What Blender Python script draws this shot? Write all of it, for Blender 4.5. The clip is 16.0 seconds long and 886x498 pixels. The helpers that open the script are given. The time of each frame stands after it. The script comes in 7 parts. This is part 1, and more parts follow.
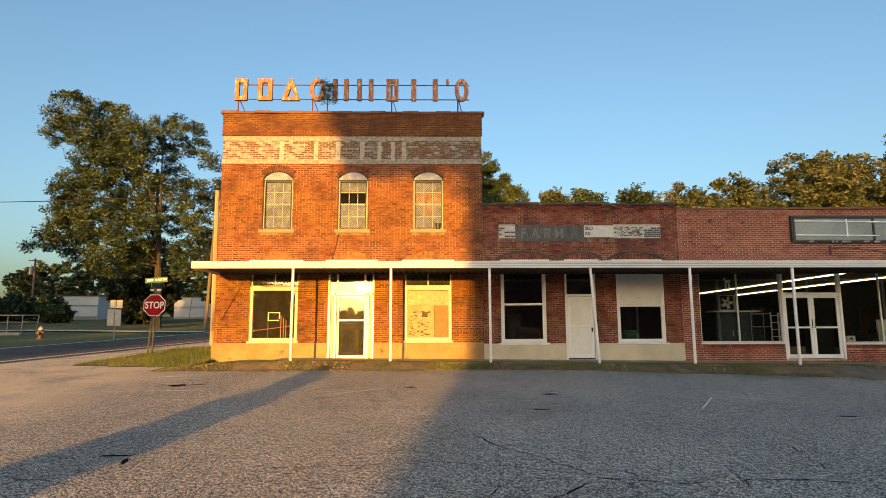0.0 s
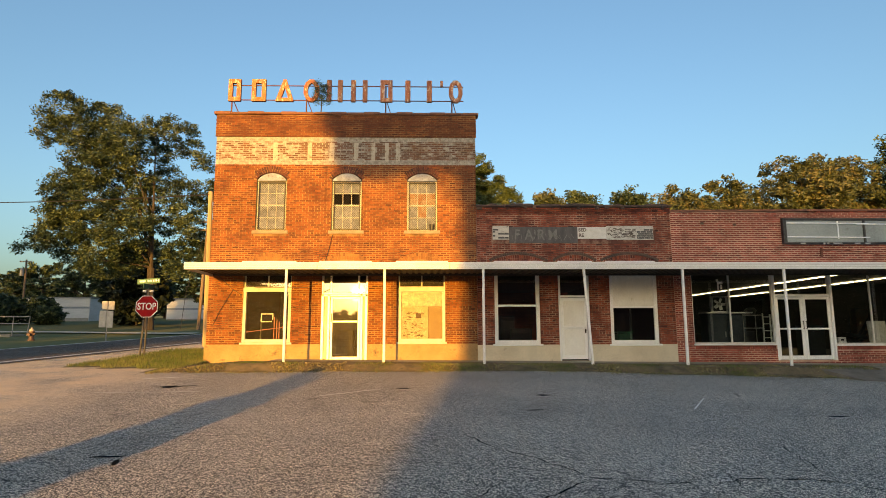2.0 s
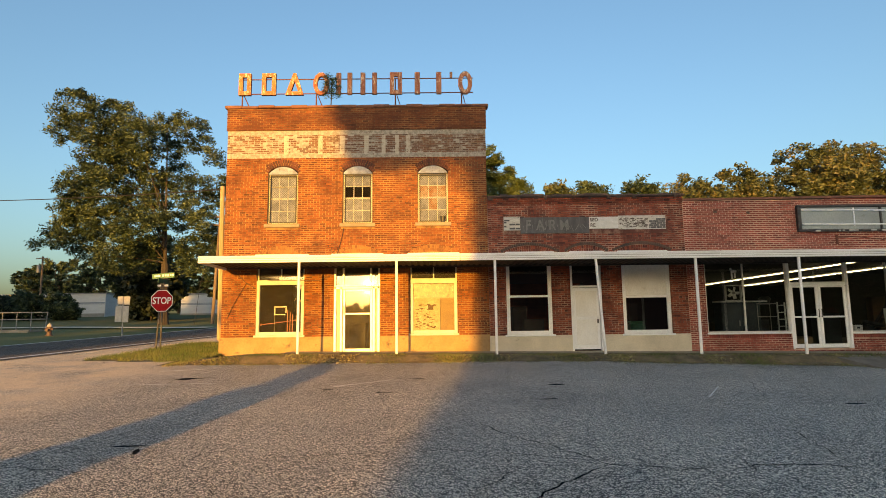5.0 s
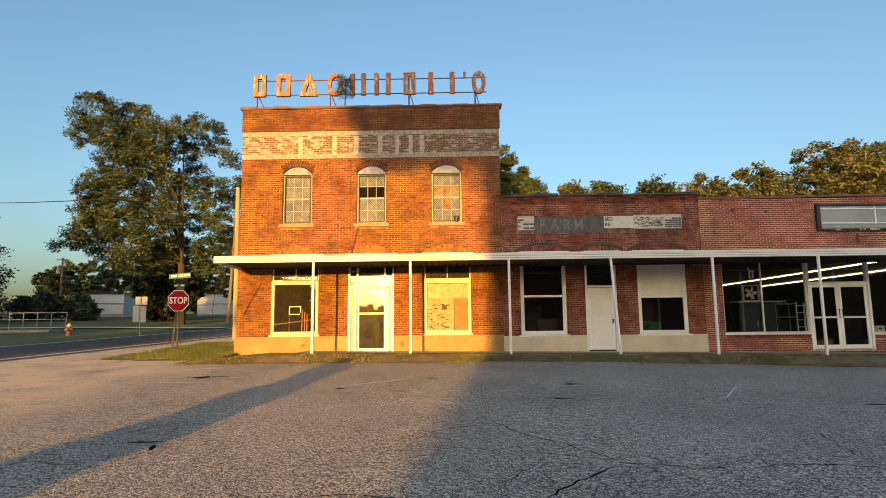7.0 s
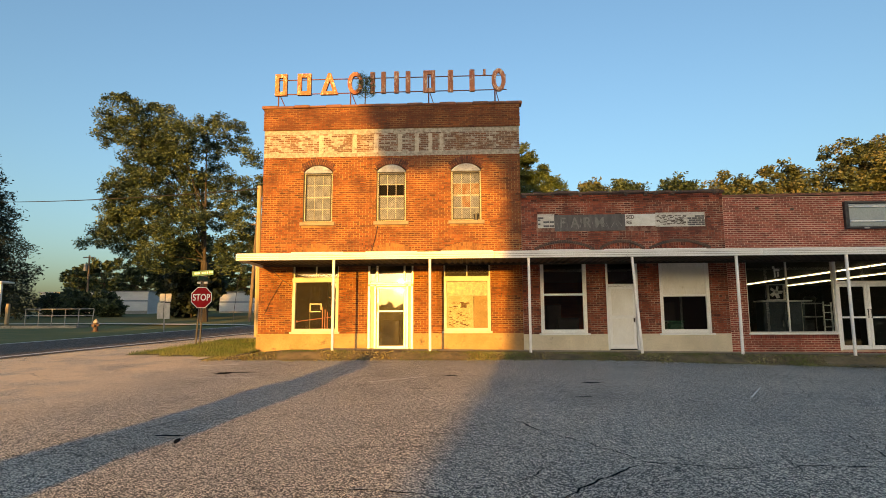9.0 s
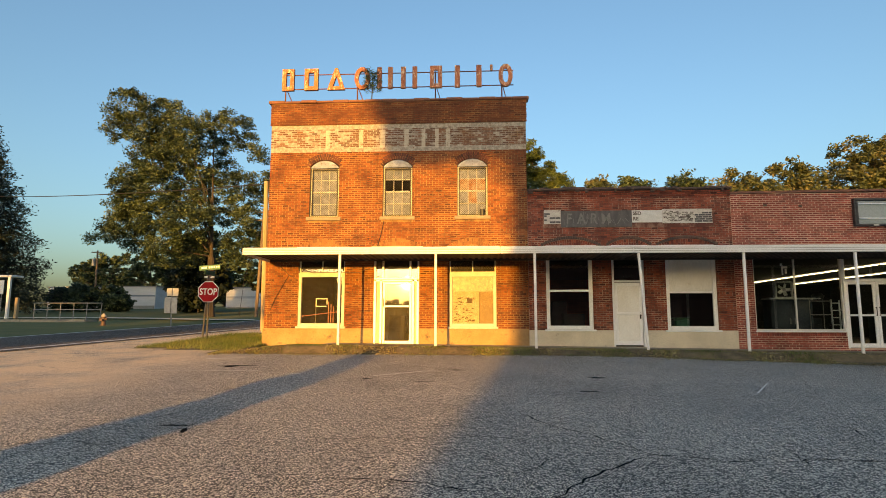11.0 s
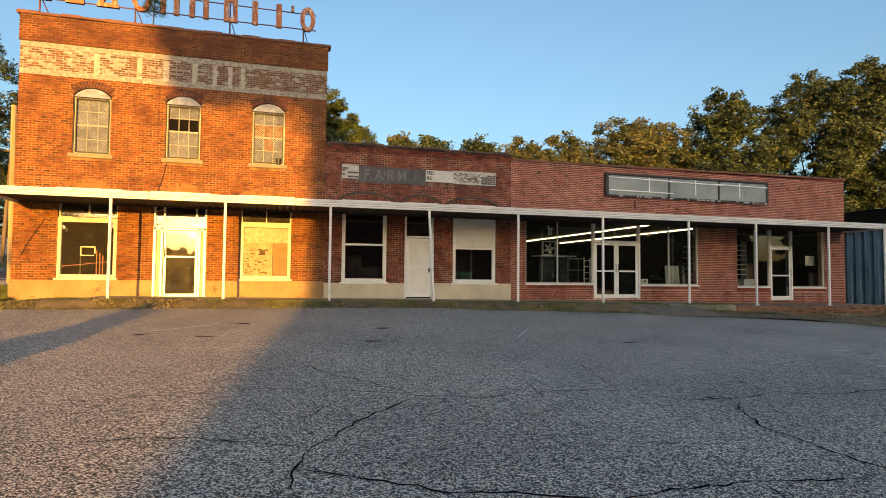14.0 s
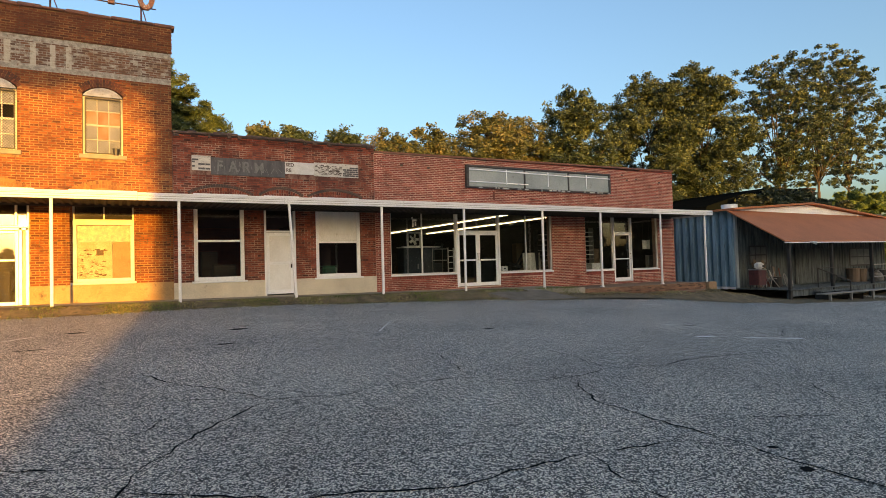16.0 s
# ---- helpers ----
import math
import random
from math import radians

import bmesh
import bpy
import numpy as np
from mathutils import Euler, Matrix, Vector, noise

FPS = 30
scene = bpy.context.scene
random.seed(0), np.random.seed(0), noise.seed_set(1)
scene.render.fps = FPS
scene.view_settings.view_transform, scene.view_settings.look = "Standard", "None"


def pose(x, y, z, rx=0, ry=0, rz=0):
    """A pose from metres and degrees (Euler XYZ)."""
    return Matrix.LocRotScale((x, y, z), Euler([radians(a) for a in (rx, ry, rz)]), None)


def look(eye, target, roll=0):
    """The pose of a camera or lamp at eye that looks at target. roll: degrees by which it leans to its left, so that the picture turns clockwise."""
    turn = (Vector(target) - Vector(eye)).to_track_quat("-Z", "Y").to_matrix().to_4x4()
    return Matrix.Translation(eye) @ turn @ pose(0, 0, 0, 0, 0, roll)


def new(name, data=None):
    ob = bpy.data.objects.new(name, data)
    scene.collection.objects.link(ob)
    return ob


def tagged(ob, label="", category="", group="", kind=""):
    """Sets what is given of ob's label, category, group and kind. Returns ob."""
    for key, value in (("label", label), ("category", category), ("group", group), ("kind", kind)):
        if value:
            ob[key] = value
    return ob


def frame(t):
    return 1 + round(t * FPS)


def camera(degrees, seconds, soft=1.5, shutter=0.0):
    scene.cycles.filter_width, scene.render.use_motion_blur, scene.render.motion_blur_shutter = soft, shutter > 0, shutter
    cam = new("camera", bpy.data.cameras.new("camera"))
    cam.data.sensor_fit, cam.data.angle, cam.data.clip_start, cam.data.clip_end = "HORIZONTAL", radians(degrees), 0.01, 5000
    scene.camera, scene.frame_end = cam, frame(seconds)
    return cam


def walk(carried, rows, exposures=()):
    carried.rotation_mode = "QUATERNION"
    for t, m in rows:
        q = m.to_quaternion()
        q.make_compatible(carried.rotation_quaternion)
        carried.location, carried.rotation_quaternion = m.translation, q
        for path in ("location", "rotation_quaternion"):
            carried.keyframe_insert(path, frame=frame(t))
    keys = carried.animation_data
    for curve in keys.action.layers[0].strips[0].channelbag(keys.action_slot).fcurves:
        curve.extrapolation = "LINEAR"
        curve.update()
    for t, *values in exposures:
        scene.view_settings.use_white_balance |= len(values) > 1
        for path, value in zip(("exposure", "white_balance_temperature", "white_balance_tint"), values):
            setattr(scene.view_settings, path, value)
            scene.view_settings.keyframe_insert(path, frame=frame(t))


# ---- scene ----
cam = camera(74.5, 16.0, soft=0.25)
PATH = [
    (0, (0.07, -19.027, 1.053), (0.103, -17.047, 1.333), -0.2),
    (0.5, (0.085, -19.049, 1.047), (0.115, -17.067, 1.311), -0.4),
    (1, (0.093, -19.049, 1.044), (0.137, -17.069, 1.318), -0.3),
    (1.5, (0.095, -19.041, 1.039), (0.155, -17.061, 1.318), -0.2),
    (2, (0.082, -19.028, 1.036), (0.135, -17.049, 1.322), -0.2),
    (2.5, (0.064, -19.018, 1.034), (0.1, -17.039, 1.318), -0.2),
    (3, (0.05, -19.017, 1.031), (0.07, -17.038, 1.316), -0.2),
    (3.5, (0.047, -19.035, 1.025), (0.052, -17.054, 1.295), -0.3),
    (4, (0.051, -19.048, 1.019), (0.068, -17.066, 1.283), -0.7),
    (6.5, (0.06, -19.023, 0.959), (0.069, -17.04, 1.218), -0.7),
    (7, (0.061, -19.019, 0.954), (0.03, -17.037, 1.22), -0.6),
    (7.5, (0.053, -19.023, 0.953), (0.003, -17.042, 1.222), -0.6),
    (8, (0.05, -19.026, 0.95), (-0.009, -17.043, 1.209), -0.9),
    (8.5, (0.047, -19.018, 0.947), (-0.036, -17.037, 1.209), -0.5),
    (11, (0.045, -19.012, 0.878), (-0.072, -17.031, 1.13), 0.1),
    (11.5, (0.036, -19.018, 0.877), (-0.095, -17.038, 1.126), 0.8),
    (12, (0.024, -19.027, 0.879), (-0.095, -17.043, 1.109), 0.6),
    (12.5, (0.029, -19.038, 0.884), (-0.022, -17.043, 1.02), 0.8),
    (13, (0.064, -19.071, 0.893), (0.192, -17.078, 0.997), 0.5),
    (13.5, (0.125, -19.142, 0.902), (0.492, -17.178, 0.979), 0.5),
    (14, (0.214, -19.215, 0.91), (0.764, -17.294, 1.002), 0.5),
    (14.5, (0.334, -19.224, 0.924), (1.073, -17.367, 0.986), 0.1),
    (15, (0.408, -19.215, 0.933), (1.282, -17.418, 1.007), -0.8),
    (15.5, (0.432, -19.224, 0.941), (1.354, -17.45, 0.994), -0.6),
    (16, (0.423, -19.252, 0.946), (1.381, -17.497, 1.004), -1.6),
]
walk(cam, [(t, look(eye, target, roll)) for t, eye, target, roll in PATH],
     [(0.0, 1.86, 8700, 9), (12.0, 1.83, 8700, 9), (13.3, 1.82, 8600, 11), (14.3, 1.95, 8600, 12), (15.0, 2.00, 8700, 13), (16.0, 2.09, 8800, 15)])
# ---- sun, sky and exposure ----
SUN_AZ, SUN_EL = radians(6.8), radians(4.0)      # low evening sun behind the camera, a little to its left
TO_SUN = Vector((-math.sin(SUN_AZ) * math.cos(SUN_EL), -math.cos(SUN_AZ) * math.cos(SUN_EL), math.sin(SUN_EL)))
world = bpy.data.worlds.new("sky")
scene.world = world
world.use_nodes = True
wn = world.node_tree
sky = wn.nodes.new("ShaderNodeTexSky")
sky.sky_type, sky.sun_disc = "NISHITA", False
sky.sun_elevation, sky.sun_rotation = radians(5), math.pi + SUN_AZ
sky.altitude, sky.air_density, sky.dust_density, sky.ozone_density = 100, 1.0, 3.7, 3.3
wn.links.new(sky.outputs[0], wn.nodes["Background"].inputs[0])
wn.nodes["Background"].inputs[1].default_value = 0.15
sun_data = bpy.data.lights.new("sun", "SUN")
sun_data.energy, sun_data.angle, sun_data.color = 2.6, radians(0.55), (1.0, 0.53, 0.115)
sun = new("sun", sun_data)
sun.matrix_world = look((0, 0, 60), Vector((0, 0, 60)) - TO_SUN)


# ---- materials ----
def shader(name):
    m = bpy.data.materials.new(name)
    m.use_nodes = True
    nt = m.node_tree
    return m, nt, nt.nodes["Principled BSDF"]


def add(nt, kind, **sets):
    n = nt.nodes.new("ShaderNode" + kind)
    for key, value in sets.items():
        n.inputs[key].default_value = value
    return n


def mixed(nt, fac, a, b, blend="MIX"):
    """Colour mix; fac, a and b are sockets or plain values."""
    n = nt.nodes.new("ShaderNodeMix")
    n.data_type, n.blend_type = "RGBA", blend
    for socket, value in ((n.inputs[0], fac), (n.inputs[6], a), (n.inputs[7], b)):
        if isinstance(value, bpy.types.NodeSocket):
            nt.links.new(value, socket)
        else:
            socket.default_value = value if isinstance(value, float) else (*value, 1)
    return n.outputs[2]


def calc(nt, op, a, b=0.0, clamp=False):
    n = nt.nodes.new("ShaderNodeMath")
    n.operation, n.use_clamp = op, clamp
    for socket, value in ((n.inputs[0], a), (n.inputs[1], b)):
        if isinstance(value, bpy.types.NodeSocket):
            nt.links.new(value, socket)
        else:
            socket.default_value = value
    return n.outputs[0]


def place(nt, stretch=(1, 1, 1)):
    g = nt.nodes.new("ShaderNodeNewGeometry")
    if stretch == (1, 1, 1):
        return g.outputs["Position"]
    m = nt.nodes.new("ShaderNodeMapping")
    m.inputs["Scale"].default_value = stretch
    nt.links.new(g.outputs["Position"], m.inputs["Vector"])
    return m.outputs[0]


def clouds(nt, scale, detail=4.0, rough=0.6, low=0.4, high=0.6, at=None):
    """Noise, spread from 0 at low to 1 at high."""
    n = add(nt, "TexNoise", Scale=scale, Detail=detail, Roughness=rough)
    nt.links.new(at or place(nt), n.inputs["Vector"])
    r = nt.nodes.new("ShaderNodeMapRange")
    r.inputs[1].default_value, r.inputs[2].default_value = low, high
    nt.links.new(n.outputs[0], r.inputs[0])
    return r.outputs[0]


def bumped(nt, b, height, strength, distance):
    n = add(nt, "Bump", Strength=strength, Distance=distance)
    nt.links.new(height, n.inputs["Height"])
    nt.links.new(n.outputs[0], b.inputs["Normal"])


def varied(name, c1, c2, scale=3.0, fine=60.0, rough=0.7, metal=0.0, bump=0.3, dirt=None, dirt_cover=0.6, stretch=(1, 1, 1)):
    """Two tones in broad patches, fine grain in tone and relief, and stains."""
    m, nt, b = shader(name)
    at = place(nt, stretch)
    col = mixed(nt, clouds(nt, scale, 5, 0.6, 0.35, 0.65, at), c1, c2)
    grain = clouds(nt, fine, 3, 0.6, 0.25, 0.75, at)
    col = mixed(nt, 0.35, col, mixed(nt, grain, (0.5, 0.5, 0.5), (1.35, 1.35, 1.35)), "MULTIPLY")
    if dirt:
        col = mixed(nt, clouds(nt, scale * 2.7, 8, 0.7, dirt_cover, dirt_cover + 0.12, at), col, dirt)
    nt.links.new(col, b.inputs["Base Color"])
    b.inputs["Roughness"].default_value, b.inputs["Metallic"].default_value = rough, metal
    if bump:
        bumped(nt, b, grain, bump, 0.004)
    return m


def plain(name, c, rough=0.6, metal=0.0):
    m, nt, b = shader(name)
    col = mixed(nt, clouds(nt, 14.0, 4), tuple(v * 0.82 for v in c), tuple(v * 1.12 for v in c))
    nt.links.new(col, b.inputs["Base Color"])
    b.inputs["Roughness"].default_value, b.inputs["Metallic"].default_value = rough, metal
    return m


def piece_tone(nt):
    """A number from 0 to 1 for each loose piece, whether it is an object or an island of a mesh."""
    o, g = nt.nodes.new("ShaderNodeObjectInfo"), nt.nodes.new("ShaderNodeNewGeometry")
    return calc(nt, "FRACT", calc(nt, "ADD", o.outputs["Random"], g.outputs["Random Per Island"]))


def paint_mask(nt, z0, z1, cover):
    """A painted band between two heights, worn away in patches."""
    sep = nt.nodes.new("ShaderNodeSeparateXYZ")
    nt.links.new(place(nt), sep.inputs[0])
    low = calc(nt, "GREATER_THAN", sep.outputs[2], z0)
    inside = calc(nt, "MULTIPLY", low, calc(nt, "LESS_THAN", sep.outputs[2], z1))
    rim = calc(nt, "MAXIMUM", calc(nt, "LESS_THAN", sep.outputs[2], z0 + 0.17), calc(nt, "GREATER_THAN", sep.outputs[2], z1 - 0.16))
    wear = clouds(nt, 5.0, 9, 0.75, cover, cover + 0.1)
    wear = calc(nt, "MAXIMUM", wear, calc(nt, "MULTIPLY", rim, clouds(nt, 7.0, 8, 0.75, 0.36, 0.46)))
    return calc(nt, "MULTIPLY", inside, wear)


def spread(nt, value, low, gain):
    """Sharpens a value: 0 below low, rising by gain, cut off at 1."""
    return calc(nt, "MULTIPLY", calc(nt, "SUBTRACT", value, low), gain, True)


def brick_material(name, tones, band=None, mortar=None, deep=(0.05, 0.03, 0.02), cover=(0.5, 0.66), streak=0.25):
    """Fired bricks of several tones, or with mortar given the joint behind them; band: an old painted strip."""
    m, nt, b = shader(name)
    soot = clouds(nt, 0.9, 6, 0.65, 0.42, 0.7)
    grain = clouds(nt, 70, 4, 0.6, 0.25, 0.75)
    if mortar:
        col = mixed(nt, grain, tuple(v * 0.75 for v in mortar), mortar)
        col = mixed(nt, clouds(nt, 1.3, 7, 0.7, *cover), col, deep)
    else:
        ramp = nt.nodes.new("ShaderNodeValToRGB")
        ramp.color_ramp.interpolation = "LINEAR"
        while len(ramp.color_ramp.elements) < len(tones):
            ramp.color_ramp.elements.new(0.5)
        for k, tone in enumerate(tones):
            ramp.color_ramp.elements[k].position = k / (len(tones) - 1)
            ramp.color_ramp.elements[k].color = (*tone, 1)
        nt.links.new(piece_tone(nt), ramp.inputs[0])
        col = mixed(nt, 0.45, ramp.outputs[0], mixed(nt, grain, (0.55, 0.55, 0.55), (1.3, 1.3, 1.3)), "MULTIPLY")
        rows = clouds(nt, 1.0, 5, 0.7, 0.34, 0.66, place(nt, (0.55, 1, 13)))
        col = mixed(nt, streak, col, mixed(nt, rows, (0.25, 0.24, 0.24), (1.55, 1.55, 1.5)), "MULTIPLY")
    col = mixed(nt, calc(nt, "MULTIPLY", soot, 0.45), col, tuple(v * 0.45 for v in tones[0]))
    runs = clouds(nt, 1.0, 6, 0.65, 0.56, 0.74, place(nt, (2.6, 1, 0.32)))
    col = mixed(nt, calc(nt, "MULTIPLY", runs, 0.6), col, tuple(v * 0.4 for v in tones[0]))
    if band:
        sep = nt.nodes.new("ShaderNodeSeparateXYZ")
        nt.links.new(place(nt), sep.inputs[0])
        paint = mixed(nt, clouds(nt, 9, 6), (0.25, 0.245, 0.225), (0.43, 0.42, 0.385))
        # soot patches on the parapet above the band, tinted darker to carry its shade
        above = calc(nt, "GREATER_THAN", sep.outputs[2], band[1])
        soot_shade = clouds(nt, 1.2, 7, 0.7, 0.34, 0.62, place(nt, (0.7, 1, 2.2)))
        col = mixed(nt, calc(nt, "MULTIPLY", calc(nt, "MULTIPLY", above, soot_shade), 0.75), col, (0.068, 0.019, 0.011))
        inside, rim = paint_mask(nt, band[0], band[1], -0.2), paint_mask(nt, band[0], band[1], 2.0)
        col = mixed(nt, calc(nt, "MULTIPLY", inside, 0.45), col, (0.13, 0.105, 0.085))
        keep = calc(nt, "MULTIPLY", piece_tone(nt), 0.62) if not mortar else 0.52
        keep = calc(nt, "ADD", keep, calc(nt, "MULTIPLY", clouds(nt, 1.7, 8, 0.7, 0.3, 0.7), 0.52))
        keep = calc(nt, "ADD", keep, calc(nt, "MULTIPLY", clouds(nt, 24.0, 5, 0.7, 0.3, 0.7), 0.22))
        keep = calc(nt, "SUBTRACT", keep, calc(nt, "MULTIPLY", sep.outputs[0], 0.022))
        laid = calc(nt, "MAXIMUM", calc(nt, "MULTIPLY", inside, spread(nt, keep, 0.74, 3.6)), rim)
        col = mixed(nt, calc(nt, "MULTIPLY", laid, 0.88), col, paint)
        bars = None
        for x0, x1 in STROKES:
            one = calc(nt, "COMPARE", sep.outputs[0], (x0 + x1) / 2)
            one.node.inputs[2].default_value = (x1 - x0) / 2
            bars = one if bars is None else calc(nt, "MAXIMUM", bars, one)
        high = calc(nt, "COMPARE", sep.outputs[2], 7.09)
        high.node.inputs[2].default_value = 0.32
        bars = calc(nt, "MULTIPLY", calc(nt, "MULTIPLY", bars, high), clouds(nt, 5.0, 9, 0.75, 0.36, 0.50))
        col = mixed(nt, calc(nt, "MULTIPLY", bars, 0.75), col, (0.50, 0.48, 0.43))
    nt.links.new(col, b.inputs["Base Color"])
    b.inputs["Roughness"].default_value = 0.88
    bumped(nt, b, grain, 0.5, 0.004)
    return m


# faded upright strokes of old sign writing on the band
STROKES = [(-5.10, -4.94), (-3.95, -3.80), (-3.22, -3.06), (-2.40, -2.25), (-1.81, -1.68), (-1.36, -1.23), (-0.98, -0.85)]
BAND = (6.64, 7.60)
B1_TONES = [(0.088, 0.025, 0.012), (0.195, 0.052, 0.019), (0.260, 0.073, 0.023), (0.150, 0.040, 0.016), (0.235, 0.065, 0.020), (0.300, 0.094, 0.029)]
B2_TONES = [(0.070, 0.021, 0.016), (0.235, 0.053, 0.031), (0.33, 0.078, 0.042), (0.13, 0.031, 0.021), (0.285, 0.070, 0.040)]
B3_TONES = [(0.180, 0.037, 0.029), (0.31, 0.066, 0.048), (0.385, 0.088, 0.063), (0.23, 0.048, 0.037)]
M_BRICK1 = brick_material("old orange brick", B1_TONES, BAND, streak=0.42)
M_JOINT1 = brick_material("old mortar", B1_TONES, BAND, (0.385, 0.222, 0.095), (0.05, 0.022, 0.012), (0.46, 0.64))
M_BRICK2 = brick_material("dark red brick", B2_TONES, streak=0.4)
M_JOINT2 = brick_material("weathered mortar", B2_TONES, None, (0.60, 0.40, 0.30), (0.135, 0.050, 0.034), (0.34, 0.56))
M_BRICK3 = brick_material("smooth red brick", B3_TONES, streak=0.7)
M_JOINT3 = brick_material("pale mortar", B3_TONES, None, (0.70, 0.46, 0.36), (0.12, 0.055, 0.044), (0.50, 0.70))
M_SOOT = brick_material("sooty arch brick", [(0.06, 0.028, 0.023), (0.11, 0.040, 0.027), (0.15, 0.05, 0.033)])
M_CONCRETE = varied("concrete", (0.70, 0.625, 0.49), (0.56, 0.50, 0.39), 1.2, 45, 0.9, 0, 0.5, (0.13, 0.11, 0.085), 0.62)
M_PLINTH = varied("painted plinth", (0.42, 0.285, 0.145), (0.31, 0.195, 0.09), 1.3, 40, 0.85, 0, 0.4, (0.13, 0.095, 0.06), 0.57)
M_WHITE = varied("weathered white paint", (0.92, 0.93, 0.94), (0.85, 0.86, 0.86), 2.0, 50, 0.55, 0, 0.2, (0.36, 0.32, 0.26), 0.66)
M_FASCIA = varied("white metal fascia", (0.81, 0.82, 0.82), (0.70, 0.70, 0.70), 1.5, 30, 0.45, 0, 0.1, (0.40, 0.36, 0.30), 0.66, (1, 1, 3))
M_POST = varied("white post paint", (0.91, 0.90, 0.88), (0.82, 0.80, 0.77), 3.0, 50, 0.5, 0, 0.15, (0.33, 0.22, 0.14), 0.70)
M_BOARD_GREY = varied("chalky white board", (0.86, 0.86, 0.84), (0.76, 0.75, 0.71), 1.5, 50, 0.7, 0, 0.2, (0.40, 0.36, 0.28), 0.64, (1, 1, 0.5))
M_CREAM = varied("old cream paint", (0.58, 0.58, 0.53), (0.48, 0.47, 0.42), 4.0, 60, 0.6, 0, 0.3, (0.22, 0.18, 0.12), 0.64)
M_ALU = varied("satin aluminium", (0.76, 0.75, 0.72), (0.68, 0.66, 0.63), 4.0, 80, 0.40, 0.25, 0.05)
# Rusty deck tones lowered further, deepening the shade under the canopy by colour.
M_DECK = varied("rusty canopy deck, darkened for shade", (0.065, 0.050, 0.042), (0.04, 0.034, 0.031), 2.0, 40, 0.8, 0.1, 0.3)
M_PAVE = varied("dirty walkway concrete", (0.37, 0.325, 0.255), (0.25, 0.22, 0.17), 1.2, 45, 0.9, 0, 0.5, (0.09, 0.085, 0.05), 0.56)
M_STEPS = varied("dirty brick steps", (0.30, 0.19, 0.12), (0.21, 0.13, 0.085), 2.0, 40, 0.9, 0, 0.5, (0.08, 0.07, 0.05), 0.55)
M_STONE = varied("sill stone", (0.33, 0.26, 0.18), (0.24, 0.19, 0.13), 3.0, 50, 0.9, 0, 0.4)
M_COPING = varied("tarred coping", (0.060, 0.046, 0.042), (0.13, 0.075, 0.055), 2.0, 30, 0.85, 0, 0.4)
M_TILE = varied("clay coping tile", (0.23, 0.095, 0.06), (0.15, 0.065, 0.045), 3.0, 40, 0.8, 0, 0.4, (0.07, 0.05, 0.045), 0.6)
M_RUST = varied("rusted sign metal", (0.50, 0.19, 0.09), (0.32, 0.10, 0.06), 3.0, 40, 0.75, 0.1, 0.3, (0.70, 0.56, 0.42), 0.53, (1.6, 1, 0.7))
M_IRON = plain("rusted iron", (0.16, 0.055, 0.04), 0.8, 0.2)
M_DARKMETAL = plain("dark metal", (0.045, 0.042, 0.040), 0.55, 0.4)
M_ROOF = varied("roof felt", (0.09, 0.085, 0.08), (0.06, 0.06, 0.058), 0.8, 30, 0.95)
# Near-black tones put the rooms' lack of light into the colour.
M_PLASTER = varied("interior plaster, dimness in its colour", (0.014, 0.013, 0.012), (0.009, 0.009, 0.008), 0.8, 20, 0.9, 0, 0.2)
M_CEILING = varied("ceiling board, dimness in its colour", (0.028, 0.027, 0.025), (0.020, 0.019, 0.018), 1.0, 20, 0.9)
M_FLOOR = varied("worn floor, dimness in its colour", (0.014, 0.013, 0.012), (0.010, 0.010, 0.009), 1.0, 20, 0.7)


